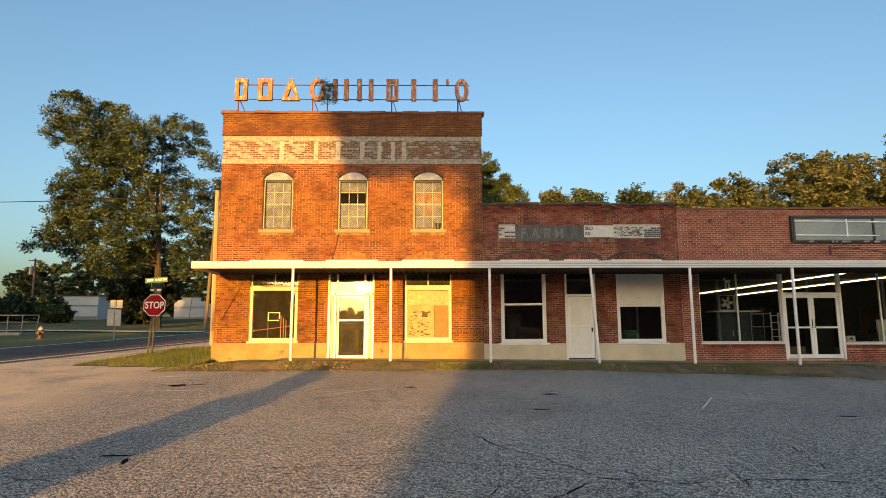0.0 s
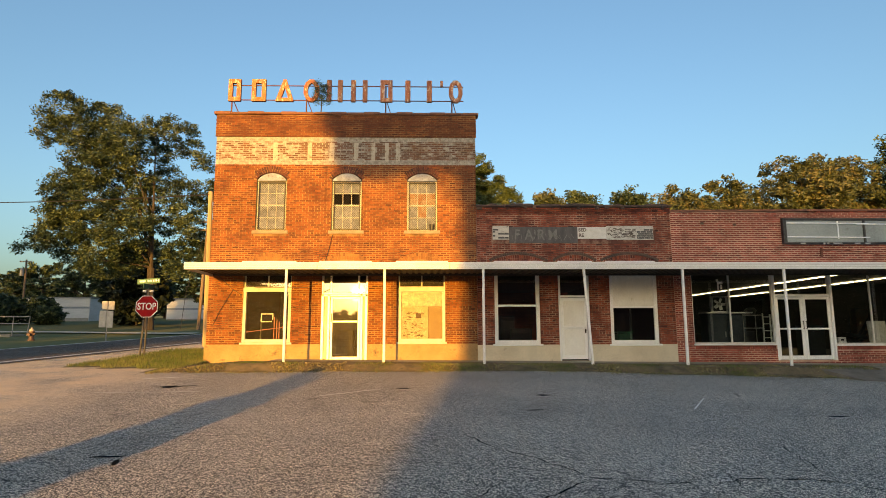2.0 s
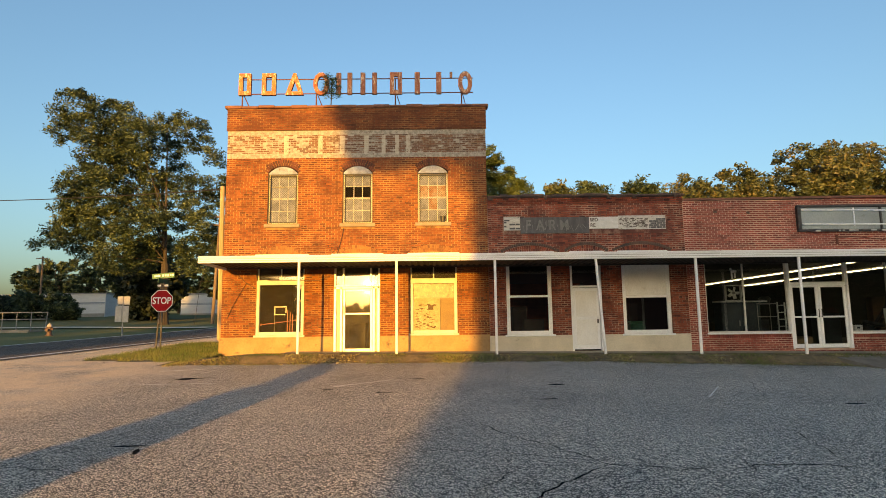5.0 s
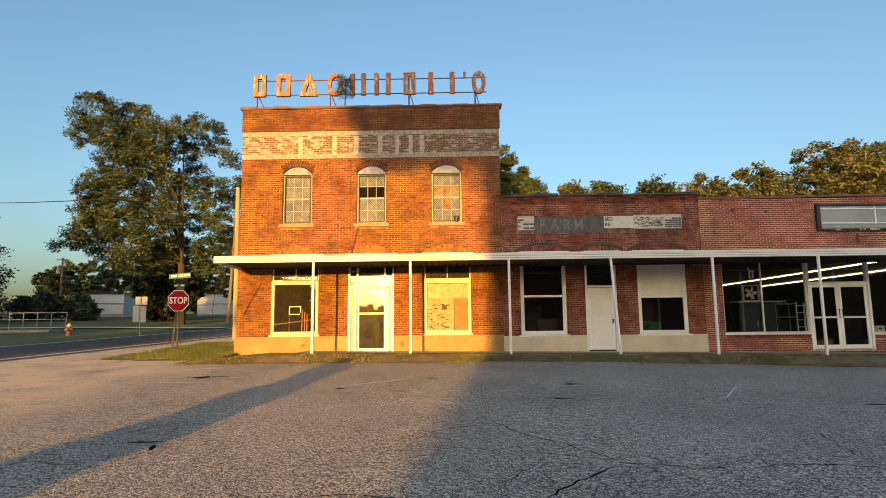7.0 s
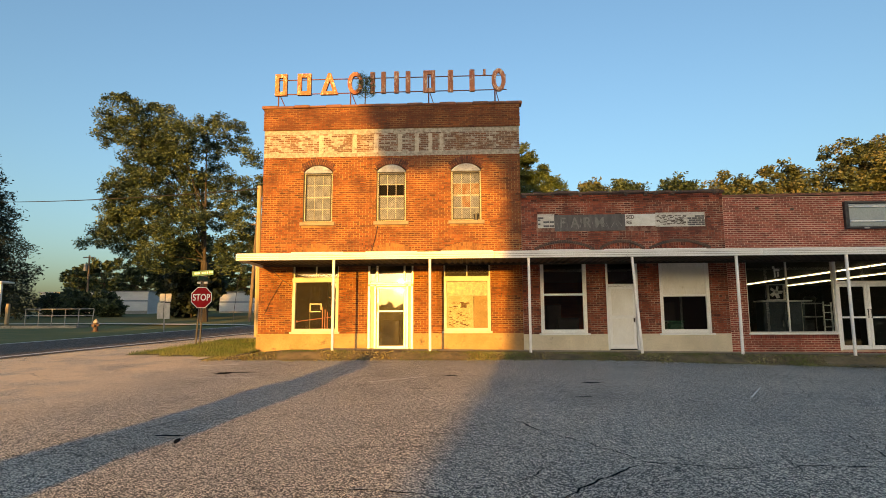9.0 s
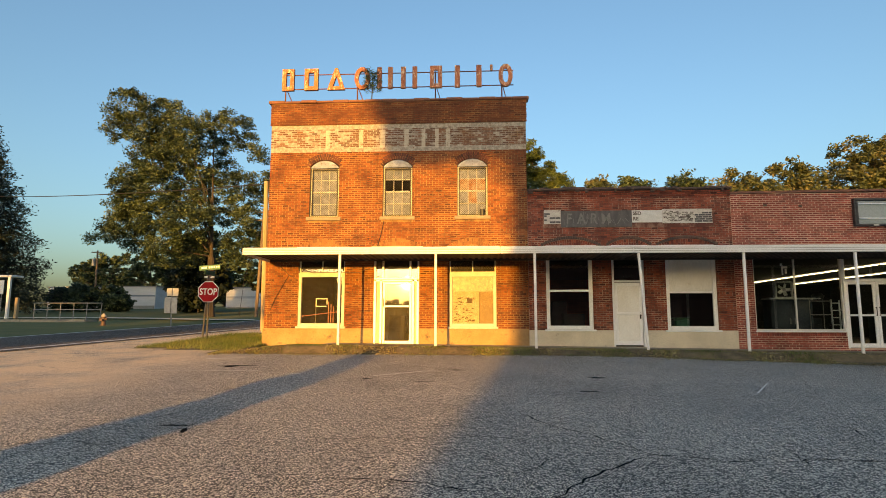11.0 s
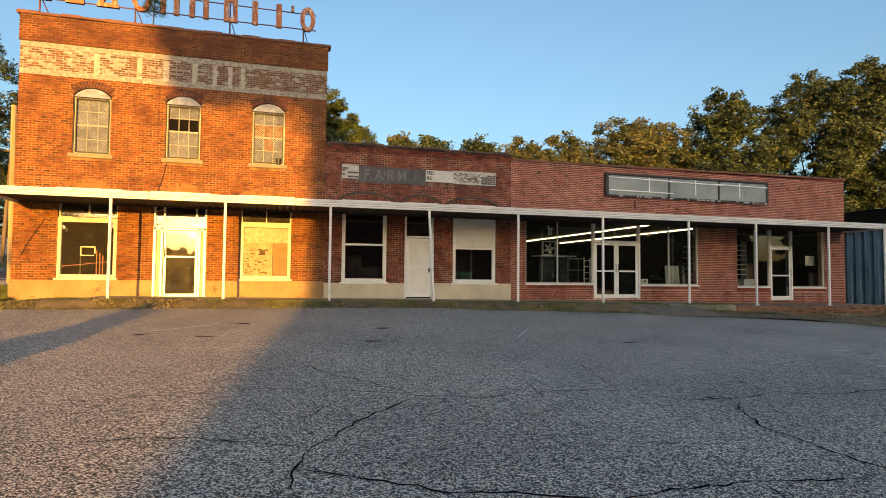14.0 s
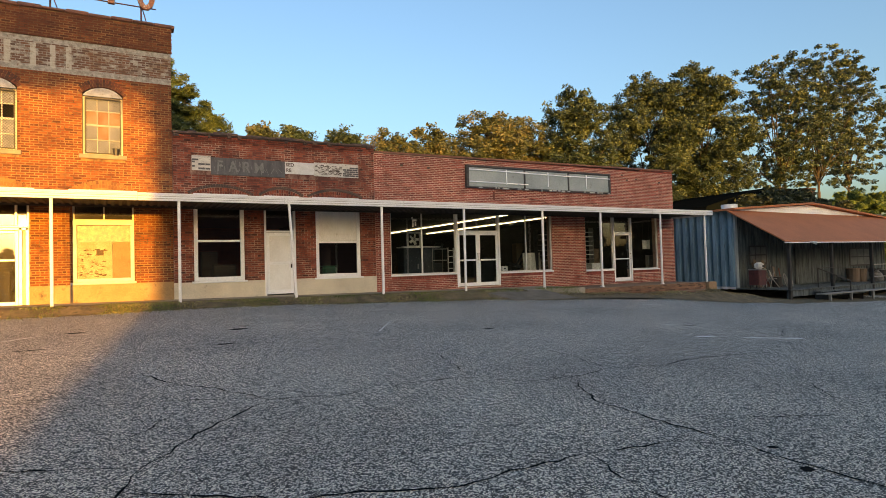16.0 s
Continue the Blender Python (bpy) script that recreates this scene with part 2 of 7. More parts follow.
def asphalt(name, light, dark, crack, crack_scale):
    """Old asphalt: pale stones in dark binder, patches, and a net of cracks."""
    m, nt, b = shader(name)
    stones = add(nt, "TexVoronoi", Scale=92.0)
    nt.links.new(place(nt), stones.inputs["Vector"])
    tone = nt.nodes.new("ShaderNodeSeparateColor")
    nt.links.new(stones.outputs["Color"], tone.inputs[0])
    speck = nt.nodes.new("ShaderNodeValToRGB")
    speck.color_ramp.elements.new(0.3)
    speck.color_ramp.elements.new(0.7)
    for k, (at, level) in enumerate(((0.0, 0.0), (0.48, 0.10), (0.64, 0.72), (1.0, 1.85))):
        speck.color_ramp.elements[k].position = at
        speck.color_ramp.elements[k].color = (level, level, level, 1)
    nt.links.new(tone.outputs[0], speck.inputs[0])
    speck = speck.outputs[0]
    coarse = add(nt, "TexVoronoi", Scale=42.0)
    nt.links.new(place(nt), coarse.inputs["Vector"])
    coarse_tone = nt.nodes.new("ShaderNodeSeparateColor")
    nt.links.new(coarse.outputs["Color"], coarse_tone.inputs[0])
    grit = add(nt, "TexVoronoi", Scale=210.0)
    nt.links.new(place(nt), grit.inputs["Vector"])
    grit_tone = nt.nodes.new("ShaderNodeSeparateColor")
    nt.links.new(grit.outputs["Color"], grit_tone.inputs[0])
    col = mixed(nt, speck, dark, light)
    mid = clouds(nt, 26.0, 6, 0.75, 0.30, 0.70)
    col = mixed(nt, 0.6, col, mixed(nt, grit_tone.outputs[0], (0.5, 0.5, 0.5), (1.5, 1.5, 1.5)), "MULTIPLY")
    col = mixed(nt, 0.3, col, mixed(nt, coarse_tone.outputs[0], (0.45, 0.45, 0.45), (1.55, 1.55, 1.55)), "MULTIPLY")
    col = mixed(nt, 0.3, col, mixed(nt, mid, (0.5, 0.5, 0.5), (1.4, 1.4, 1.4)), "MULTIPLY")
    col = mixed(nt, 0.5, col, mixed(nt, clouds(nt, 0.35, 6, 0.6, 0.32, 0.68), (0.58, 0.58, 0.60), (1.34, 1.32, 1.28)), "MULTIPLY")
    if crack:
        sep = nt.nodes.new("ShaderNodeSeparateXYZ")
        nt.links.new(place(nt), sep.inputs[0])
        # Sandy dirt towards the left, also paled to brighten the sunlit part.
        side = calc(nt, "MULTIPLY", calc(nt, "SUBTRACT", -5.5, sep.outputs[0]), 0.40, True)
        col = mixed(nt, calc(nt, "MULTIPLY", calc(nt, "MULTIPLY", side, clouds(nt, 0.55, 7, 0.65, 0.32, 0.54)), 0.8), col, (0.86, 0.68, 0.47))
        wob = add(nt, "TexNoise", Scale=0.9, Detail=9.0, Roughness=0.56)
        nt.links.new(place(nt), wob.inputs["Vector"])
        shift = nt.nodes.new("ShaderNodeVectorMath")
        shift.operation = "MULTIPLY_ADD"
        nt.links.new(wob.outputs["Color"], shift.inputs[0])
        shift.inputs[1].default_value = (1.3, 1.3, 0)
        nt.links.new(place(nt), shift.inputs[2])
        net = nt.nodes.new("ShaderNodeTexVoronoi")
        net.voronoi_dimensions, net.feature = "2D", "DISTANCE_TO_EDGE"
        net.inputs["Scale"].default_value = crack_scale
        nt.links.new(shift.outputs[0], net.inputs["Vector"])
        line = calc(nt, "LESS_THAN", net.outputs[0], calc(nt, "MULTIPLY", clouds(nt, 0.45, 5, 0.65, 0.30, 0.66), 0.0024))
        fine = nt.nodes.new("ShaderNodeTexVoronoi")
        fine.voronoi_dimensions, fine.feature = "2D", "DISTANCE_TO_EDGE"
        fine.inputs["Scale"].default_value = crack_scale * 5.5
        nt.links.new(shift.outputs[0], fine.inputs["Vector"])
        web = calc(nt, "LESS_THAN", fine.outputs[0], calc(nt, "MULTIPLY", clouds(nt, 0.28, 4, 0.6, 0.54, 0.72), 0.014))
        line = calc(nt, "MAXIMUM", line, web)
        col = mixed(nt, calc(nt, "MULTIPLY", line, 0.85), col, (0.012, 0.012, 0.012))
    nt.links.new(col, b.inputs["Base Color"])
    b.inputs["Roughness"].default_value = 0.75
    bumped(nt, b, calc(nt, "SUBTRACT", 1.0, stones.outputs["Distance"]), 1.0, 0.018)
    return m


# Lot stones far paler than asphalt, so the colour adds missing brightness.
M_LOT = asphalt("worn parking asphalt, brightened", (0.95, 0.87, 0.75), (0.038, 0.034, 0.031), True, 0.34)
M_ROAD = asphalt("road asphalt", (0.23, 0.20, 0.175), (0.055, 0.050, 0.046), False, 1)
M_ROAD.node_tree.nodes["Principled BSDF"].inputs["Specular IOR Level"].default_value = 0.15
M_TAR = plain("tar patch", (0.010, 0.010, 0.010), 1.0)
M_TAR.node_tree.nodes["Principled BSDF"].inputs["Specular IOR Level"].default_value = 0.05
M_GRASS = varied("mown grass", (0.066, 0.092, 0.020), (0.112, 0.116, 0.034), 0.5, 25, 0.95, 0, 0.6, (0.13, 0.11, 0.055), 0.62)
M_DIRT = varied("dirt and gravel", (0.21, 0.155, 0.088), (0.095, 0.075, 0.043), 3.0, 45, 0.95, 0, 0.9, (0.08, 0.070, 0.035), 0.54)


def foliage(name, dark, mid, light, through_light=0.3):
    m, nt, b = shader(name)
    ramp = nt.nodes.new("ShaderNodeValToRGB")
    ramp.color_ramp.elements.new(0.5)
    for k, tone in enumerate((dark, mid, light)):
        ramp.color_ramp.elements[k].position = (0.05, 0.55, 1.0)[k]
        ramp.color_ramp.elements[k].color = (*tone, 1)
    g = nt.nodes.new("ShaderNodeNewGeometry")
    t = calc(nt, "ADD", calc(nt, "MULTIPLY", g.outputs["Random Per Island"], 0.55), calc(nt, "MULTIPLY", clouds(nt, 0.5, 3), 0.45))
    nt.links.new(t, ramp.inputs[0])
    nt.links.new(ramp.outputs[0], b.inputs["Base Color"])
    b.inputs["Roughness"].default_value = 0.6
    thin = nt.nodes.new("ShaderNodeBsdfTranslucent")
    nt.links.new(ramp.outputs[0], thin.inputs[0])
    both = nt.nodes.new("ShaderNodeMixShader")
    both.inputs[0].default_value = through_light
    nt.links.new(b.outputs[0], both.inputs[1])
    nt.links.new(thin.outputs[0], both.inputs[2])
    nt.links.new(both.outputs[0], nt.nodes["Material Output"].inputs[0])
    return m


M_LEAF = foliage("broadleaf", (0.008, 0.019, 0.009), (0.033, 0.061, 0.028), (0.150, 0.190, 0.098), 0.16)
M_LEAF_GOLD = foliage("turning leaves", (0.030, 0.046, 0.020), (0.074, 0.092, 0.040), (0.225, 0.195, 0.105), 0.16)
# Darker broadleaf copy that looks shaded even where the sun reaches it.
M_LEAF_DULL = foliage("leaves toned down as shaded", (0.014, 0.022, 0.010), (0.026, 0.040, 0.016), (0.045, 0.060, 0.022), 0.02)
M_NEEDLE = foliage("conifer needles", (0.007, 0.014, 0.010), (0.014, 0.026, 0.016), (0.028, 0.042, 0.022))
M_PINE = foliage("pine needles", (0.040, 0.078, 0.022), (0.085, 0.145, 0.042), (0.150, 0.215, 0.068))
M_PINE_DARK = foliage("dark pine needles", (0.026, 0.048, 0.015), (0.068, 0.105, 0.032), (0.17, 0.205, 0.066))
M_BLADE = foliage("grass blades", (0.08, 0.13, 0.028), (0.15, 0.185, 0.045), (0.32, 0.28, 0.10))
M_BARK = varied("bark", (0.070, 0.054, 0.042), (0.040, 0.032, 0.027), 4, 30, 0.95, 0, 0.8, None, 0.6, (1, 1, 0.25))
M_POLE_PALE = varied("pale sun-bleached pole wood", (0.46, 0.34, 0.20), (0.36, 0.26, 0.15), 3, 40, 0.9, 0, 0.5, None, 0.6, (1, 1, 0.1))
M_POLE = varied("grey pole wood", (0.20, 0.145, 0.10), (0.13, 0.095, 0.07), 3, 40, 0.9, 0, 0.5, None, 0.6, (1, 1, 0.1))


def pane_material(name, tint, roughness, dust, face=0.08):
    """Window glass: clear, each of its two faces glossier at a slant, under a film of dust."""
    m, nt, b = shader(name)
    nt.nodes.remove(b)
    clear, gloss = nt.nodes.new("ShaderNodeBsdfTransparent"), nt.nodes.new("ShaderNodeBsdfGlossy")
    clear.inputs[0].default_value = (*tint, 1)
    gloss.inputs["Color"].default_value = (0.95, 0.95, 0.95, 1)
    gloss.inputs["Roughness"].default_value = roughness
    lw = add(nt, "LayerWeight", Blend=0.5)
    gleam = calc(nt, "ADD", calc(nt, "MULTIPLY", calc(nt, "POWER", lw.outputs["Facing"], 5.0), 0.95), face)
    a = nt.nodes.new("ShaderNodeMixShader")
    nt.links.new(gleam, a.inputs[0])
    nt.links.new(clear.outputs[0], a.inputs[1])
    nt.links.new(gloss.outputs[0], a.inputs[2])
    film = add(nt, "BsdfDiffuse", Color=(0.45, 0.42, 0.36, 1))
    c = nt.nodes.new("ShaderNodeMixShader")
    nt.links.new(calc(nt, "MULTIPLY", clouds(nt, 5.0, 9, 0.75, 0.2, 0.8), dust), c.inputs[0])
    nt.links.new(a.outputs[0], c.inputs[1])
    nt.links.new(film.outputs[0], c.inputs[2])
    nt.links.new(c.outputs[0], nt.nodes["Material Output"].inputs[0])
    return m


M_GLASS = pane_material("shop glass", (0.92, 0.94, 0.93), 0.012, 0.002)
M_GLASS_OLD = pane_material("dusty old glass", (0.8, 0.8, 0.76), 0.03, 0.07)
M_GLASS_CLEAR = pane_material("clear old shop glass", (0.92, 0.92, 0.90), 0.02, 0.055)
M_GLASS_DOOR = pane_material("grimy door glass", (0.85, 0.85, 0.82), 0.02, 0.10)
M_FROST = varied("whitened pane", (0.30, 0.33, 0.38), (0.17, 0.19, 0.225), 3, 30, 0.85, 0, 0.1, (0.085, 0.08, 0.075), 0.58)


# ---- mesh building ----
class Shape:
    """Corners and faces of one mesh."""

    def __init__(self):
        self.v, self.f = [], []

    def box(self, x0, x1, y0, y1, z0, z1, m=None):
        n = len(self.v)
        pts = [(x, y, z) for z in (z0, z1) for y in (y0, y1) for x in (x0, x1)]
        self.v += pts if m is None else [tuple(m @ Vector(p)) for p in pts]
        self.f += [tuple(n + i for i in q) for q in ((0, 2, 3, 1), (4, 5, 7, 6), (0, 1, 5, 4), (2, 6, 7, 3), (0, 4, 6, 2), (1, 3, 7, 5))]
        return self

    def soft(self, x0, x1, y0, y1, z0, z1, r=0.01, m=None):
        """A box whose upright and lying edges are cut off by r."""
        n = len(self.v)
        pts = []
        for z, k in ((z0, 1), (z0 + r, 0), (z1 - r, 0), (z1, 1)):
            a, b, c, d = x0 + r * k, x1 - r * k, y0 + r * k, y1 - r * k
            pts += [(a + r, c, z), (b - r, c, z), (b, c + r, z), (b, d - r, z), (b - r, d, z), (a + r, d, z), (a, d - r, z), (a, c + r, z)]
        self.v += pts if m is None else [tuple(m @ Vector(p)) for p in pts]
        for ring in range(3):
            for i in range(8):
                j = (i + 1) % 8
                self.f.append((n + ring * 8 + i, n + ring * 8 + j, n + ring * 8 + 8 + j, n + ring * 8 + 8 + i))
        self.f += [tuple(n + 7 - i for i in range(8)), tuple(n + 24 + i for i in range(8))]
        return self

    def tube(self, p0, p1, r0, r1=None, sides=8):
        r1 = r0 if r1 is None else r1
        p0, p1 = Vector(p0), Vector(p1)
        q = (p1 - p0).to_track_quat("Z", "Y")
        n = len(self.v)
        for p, r in ((p0, r0), (p1, r1)):
            self.v += [tuple(p + q @ Vector((r * math.cos(2 * math.pi * i / sides), r * math.sin(2 * math.pi * i / sides), 0))) for i in range(sides)]
        self.f += [(n + i, n + (i + 1) % sides, n + sides + (i + 1) % sides, n + sides + i) for i in range(sides)]
        self.f += [tuple(n + sides - 1 - i for i in range(sides)), tuple(n + sides + i for i in range(sides))]
        return self

    def path(self, pts, radii, sides=6):
        for k in range(len(pts) - 1):
            self.tube(pts[k], pts[k + 1], radii[k], radii[k + 1], sides)
        return self

    def prism(self, outline, y0, y1):
        """An outline in x and z, given counter-clockwise as seen from the front, pushed from y0 back to y1."""
        n, k = len(self.v), len(outline)
        self.v += [(x, y0, z) for x, z in outline] + [(x, y1, z) for x, z in outline]
        self.f += [tuple(n + i for i in range(k)), tuple(n + 2 * k - 1 - i for i in range(k))]
        self.f += [(n + (i + 1) % k, n + i, n + k + i, n + k + (i + 1) % k) for i in range(k)]
        return self

    def face(self, *pts):
        n = len(self.v)
        self.v += [tuple(p) for p in pts]
        self.f.append(tuple(range(n, n + len(pts))))
        return self

    def data(self, name, material):
        me = bpy.data.meshes.new(name)
        me.from_pydata(self.v, [], self.f)
        me.materials.append(material)
        me.update()
        return me


def part(name, shape, material, parent=None, label=""):
    ob = new(name, shape.data(name, material))
    if parent is not None:
        ob.parent = parent
    return tagged(ob, label)


def thing(name, label, category, group="", at=None):
    ob = new(name)
    if at is not None:
        ob.matrix_world = at
    return tagged(ob, label, category, group)


def structure(name, shape, material, label, category, parent=None):
    ob = part(name, shape, material, parent)
    return tagged(ob, label, category, "", "structure")


def smooth(ob):
    ob.data.shade_smooth()
    return ob


# ---- lie of the land ----
def ramp_to(a, b, v):
    k = min(1.0, max(0.0, (v - a) / (b - a)))
    return k * k * (3 - 2 * k)


def land(x, y):
    """Height of the ground: it climbs gently away from the camera and falls to the side of the shed."""
    yy = min(max(y, -45.0), 75.0)
    z = 0.04 * (yy + 2.5) + 0.05
    if y > 20:
        z += 0.008 * (min(y, 75) - 20)
    fall = 0.029 * min(max(0.0, x - 3.0), 32.0)
    return z - fall - 0.06 * min(max(0.0, x - 17.0), 7.0)


def walkway(x):
    return 0.155 - 0.0115 * (x - 1.7)


def road_edge(y):
    return -13.1 + 0.175 * (y + 1)


def sheet(xs, ys, lift, keep=None):
    """A sheet that follows the land."""
    s = Shape()
    grid = {}
    for i, x in enumerate(xs):
        for j, y in enumerate(ys):
            grid[i, j] = len(s.v)
            s.v.append((x, y, land(x, y) + lift))
    for i in range(len(xs) - 1):
        for j in range(len(ys) - 1):
            s.f.append((grid[i, j], grid[i + 1, j], grid[i + 1, j + 1], grid[i, j + 1]))
    return s


def strip(left, right, ys, lift):
    """A strip of ground between two lines given as x by y."""
    s = Shape()
    for y in ys:
        for e in (left(y), right(y)):
            s.v.append((e, y, land(e, y) + lift))
    s.f += [(2 * j, 2 * j + 1, 2 * j + 3, 2 * j + 2) for j in range(len(ys) - 1)]
    return s


def steps(a, b, n):
    return [a + (b - a) * k / n for k in range(n + 1)]


structure("ground", sheet([-1500, -300, -120] + steps(-80, 3, 20) + steps(4, 60, 14) + [120, 300, 1500],
                          [-1500, -300, -100] + steps(-45, 20, 20) + steps(24, 90, 14) + [300, 1500], -0.06),
          M_GRASS, "mown grass ground around the buildings and along the road", "ground")
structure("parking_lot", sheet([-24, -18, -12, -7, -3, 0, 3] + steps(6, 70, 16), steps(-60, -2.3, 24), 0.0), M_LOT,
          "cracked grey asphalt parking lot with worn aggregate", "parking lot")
structure("side_street", strip(lambda y: road_edge(y) - 6.2, lambda y: road_edge(y), steps(-60, 110, 60), 0.02), M_ROAD,
          "dark asphalt side street with white edge lines", "road")


# ---- brick walls ----
COURSE, LONG, JOINT = 0.0677, 0.2032, 0.0140


def free_spans(x0, x1, z, holes):
    """The stretches of a course at height z that no hole takes away."""
    spans = [(x0, x1)]
    for hole in holes:
        cut = hole(z)
        if not cut:
            continue
        out = []
        for a, b in spans:
            if cut[1] <= a or cut[0] >= b:
                out.append((a, b))
                continue
            if cut[0] - a > 0.02:
                out.append((a, cut[0]))
            if b - cut[1] > 0.02:
                out.append((cut[1], b))
        spans = out
    return spans


def rect_hole(x0, x1, z0, z1):
    return lambda z: (x0, x1) if z0 < z < z1 else None


def arch_hole(x0, x1, z0, spring, crown):
    """An opening with a segmental arch."""
    half, rise = (x1 - x0) / 2, crown - spring
    r = (half * half + rise * rise) / (2 * rise)
    mid, centre = (x0 + x1) / 2, crown - r

    def cut(z):
        if z0 < z <= spring:
            return x0, x1
        if spring < z < crown:
            w = math.sqrt(max(0.0, r * r - (z - centre) ** 2))
            return mid - w, mid + w
        return None
    return cut


def brick_rows(x0, x1, z0, z1, holes, y, headers=6, top=None):
    """Bricks of a wall that faces the camera: (x0, x1, z0, z1, y) each."""
    rng = random.Random(int(x0 * 100) + int(z0 * 10))
    rows, z, k = [], z0, 0
    while z + COURSE * 0.6 < z1 or (top and z < z1 + 0.3):
        unit = LONG / 2 if headers and k % headers == headers - 1 else LONG
        shift = (0.0, LONG / 2)[k % 2] + rng.uniform(-0.01, 0.01)
        for a, b in free_spans(x0, x1, z + COURSE / 2, holes):
            x = a - ((a + shift) % unit)
            while x < b:
                l, r = max(a, x), min(b, x + unit) - (JOINT if x + unit < b else 0)
                if r - l > 0.03 and (top is None or z + COURSE < top((l + r) / 2)):
                    rows.append((l, r, z, z + COURSE - JOINT, y + rng.uniform(-0.003, 0.0025)))
                x += unit
        z += COURSE
        k += 1
    return rows


def lay_bricks(rows, parent, material, depth, near):
    """Bricks of the stretch `near` as objects of their own, the rest as one mesh."""
    xa, xb, za, zb = near
    chosen = [r for r in rows if xa <= r[0] and r[1] <= xb and za <= r[2] and r[3] <= zb][:300]
    picked = set(chosen)
    rest = Shape()
    for l, r, z0, z1, y in rows:
        if (l, r, z0, z1, y) in picked:
            continue
        n = len(rest.v)
        c = 0.003
        rest.v += [(l, y + depth, z0), (r, y + depth, z0), (r, y + depth, z1), (l, y + depth, z1),
                   (l + c, y, z0 + c), (r - c, y, z0 + c), (r - c, y, z1 - c), (l + c, y, z1 - c)]
        rest.f += [(n + 4, n + 5, n + 6, n + 7), (n, n + 1, n + 5, n + 4), (n + 1, n + 2, n + 6, n + 5), (n + 2, n + 3, n + 7, n + 6), (n + 3, n, n + 4, n + 7)]
    tagged(part("brickwork", rest, material, parent), kind="stuff")
    shared = {}
    for l, r, z0, z1, y in chosen:
        key = round(r - l, 2)
        if key not in shared:
            w, h, c = key / 2, (z1 - z0) / 2, 0.003
            s = Shape()
            s.v = [(-w, depth, -h), (w, depth, -h), (w, depth, h), (-w, depth, h), (c - w, 0, c - h), (w - c, 0, c - h), (w - c, 0, h - c), (c - w, 0, h - c)]
            s.f = [(4, 5, 6, 7), (0, 1, 5, 4), (1, 2, 6, 5), (2, 3, 7, 6), (3, 0, 4, 7)]
            shared[key] = s.data("brick", material)
        ob = new("brick", shared[key])
        ob.location = ((l + r) / 2, y, (z0 + z1) / 2)
        ob.parent = parent


def wall_with_holes(x0, x1, z0, z1, y0, y1, rects):
    """A thick wall in blocks round its rectangular openings."""
    s = Shape()
    zs = sorted({z0, z1, *[v for r in rects for v in r[2:] if z0 < v < z1]})
    for za, zb in zip(zs, zs[1:]):
        mid = (za + zb) / 2
        for a, b in free_spans(x0, x1, mid, [rect_hole(*r) for r in rects]):
            s.box(a, b, y0, y1, za, zb)
    return s


def arch_bricks(x0, x1, spring, crown, rings, y, parent, material, height=0.105):
    """Rowlock bricks on end along a segmental arch."""
    half, rise = (x1 - x0) / 2, crown - spring
    r = (half * half + rise * rise) / (2 * rise)
    mid, cz = (x0 + x1) / 2, crown - r
    s = Shape()
    for ring in range(rings):
        ri = r + ring * (height + 0.008) + 0.005
        fan = math.asin(min(1.0, (half + 0.03) / (ri + height * 0.5)))
        n = max(6, int(2 * fan * ri / 0.072))
        for k in range(n):
            a = -fan + 2 * fan * (k + 0.5) / n
            m = Matrix.Translation((mid, 0, cz)) @ Matrix.Rotation(a, 4, "Y")
            w = fan * ri / n - 0.005
            s.box(-w, w, y, y + 0.05, ri, ri + height, m)
    return part("arch", s, material, parent)


def arch_outline(x0, x1, z0, spring, crown, n=14):
    half, rise = (x1 - x0) / 2, crown - spring
    r = (half * half + rise * rise) / (2 * rise)
    mid, cz = (x0 + x1) / 2, crown - r
    a = math.asin(min(1.0, half / r))
    return [(x0, z0), (x1, z0)] + [(mid + r * math.sin(a - 2 * a * k / n), cz + r * math.cos(a - 2 * a * k / n)) for k in range(n + 1)]


# two-storey building
M_ARCH = brick_material("pale yellow arch brick", [(0.17, 0.07, 0.03), (0.34, 0.16, 0.06), (0.26, 0.11, 0.04)])
L1, R1, TOP1 = -7.0, 1.70, 8.42
UP = [(-5.60, -4.60), (-3.11, -2.11), (-0.61, 0.41)]
LOW = [(-5.88, -4.33, 0.72), (-3.36, -1.86, 0.17), (-0.87, 0.66, 0.72)]
rects1 = [(a, b, 4.40, 6.37) for a, b in UP] + [(a, b, z, 3.02) for a, b, z in LOW]
wall_1 = structure("wall_two_storey", wall_with_holes(L1 + 0.01, R1 - 0.01, -0.4, 8.40, 0.005, 0.34, rects1), M_JOINT1,
                   "two-storey orange brick front with a worn white painted band", "wall")
holes1 = [arch_hole(a - 0.0, b + 0.0, 4.40, 6.13, 6.36) for a, b in UP]
holes1 += [arch_hole(a - 0.11, b + 0.11, 6.13, 6.14, 6.49) for a, b in UP]
holes1 += [rect_hole(a - 0.04, b + 0.04, 4.20, 4.41) for a, b in UP]
holes1 += [rect_hole(a, b, z, 3.05) for a, b, z in LOW]
holes1 += [arch_hole(a - 0.1, b + 0.1, 3.0, 3.20, 3.66) for a, b, z in LOW]
rows1 = brick_rows(L1, R1, 0.70, 7.60, holes1, 0.0)
rows1 += brick_rows(L1 - 0.03, R1 + 0.03, 7.60, 8.36, [], -0.045, headers=0)
rows1 = [r for r in rows1 if not 7.54 < r[2] < 7.60]
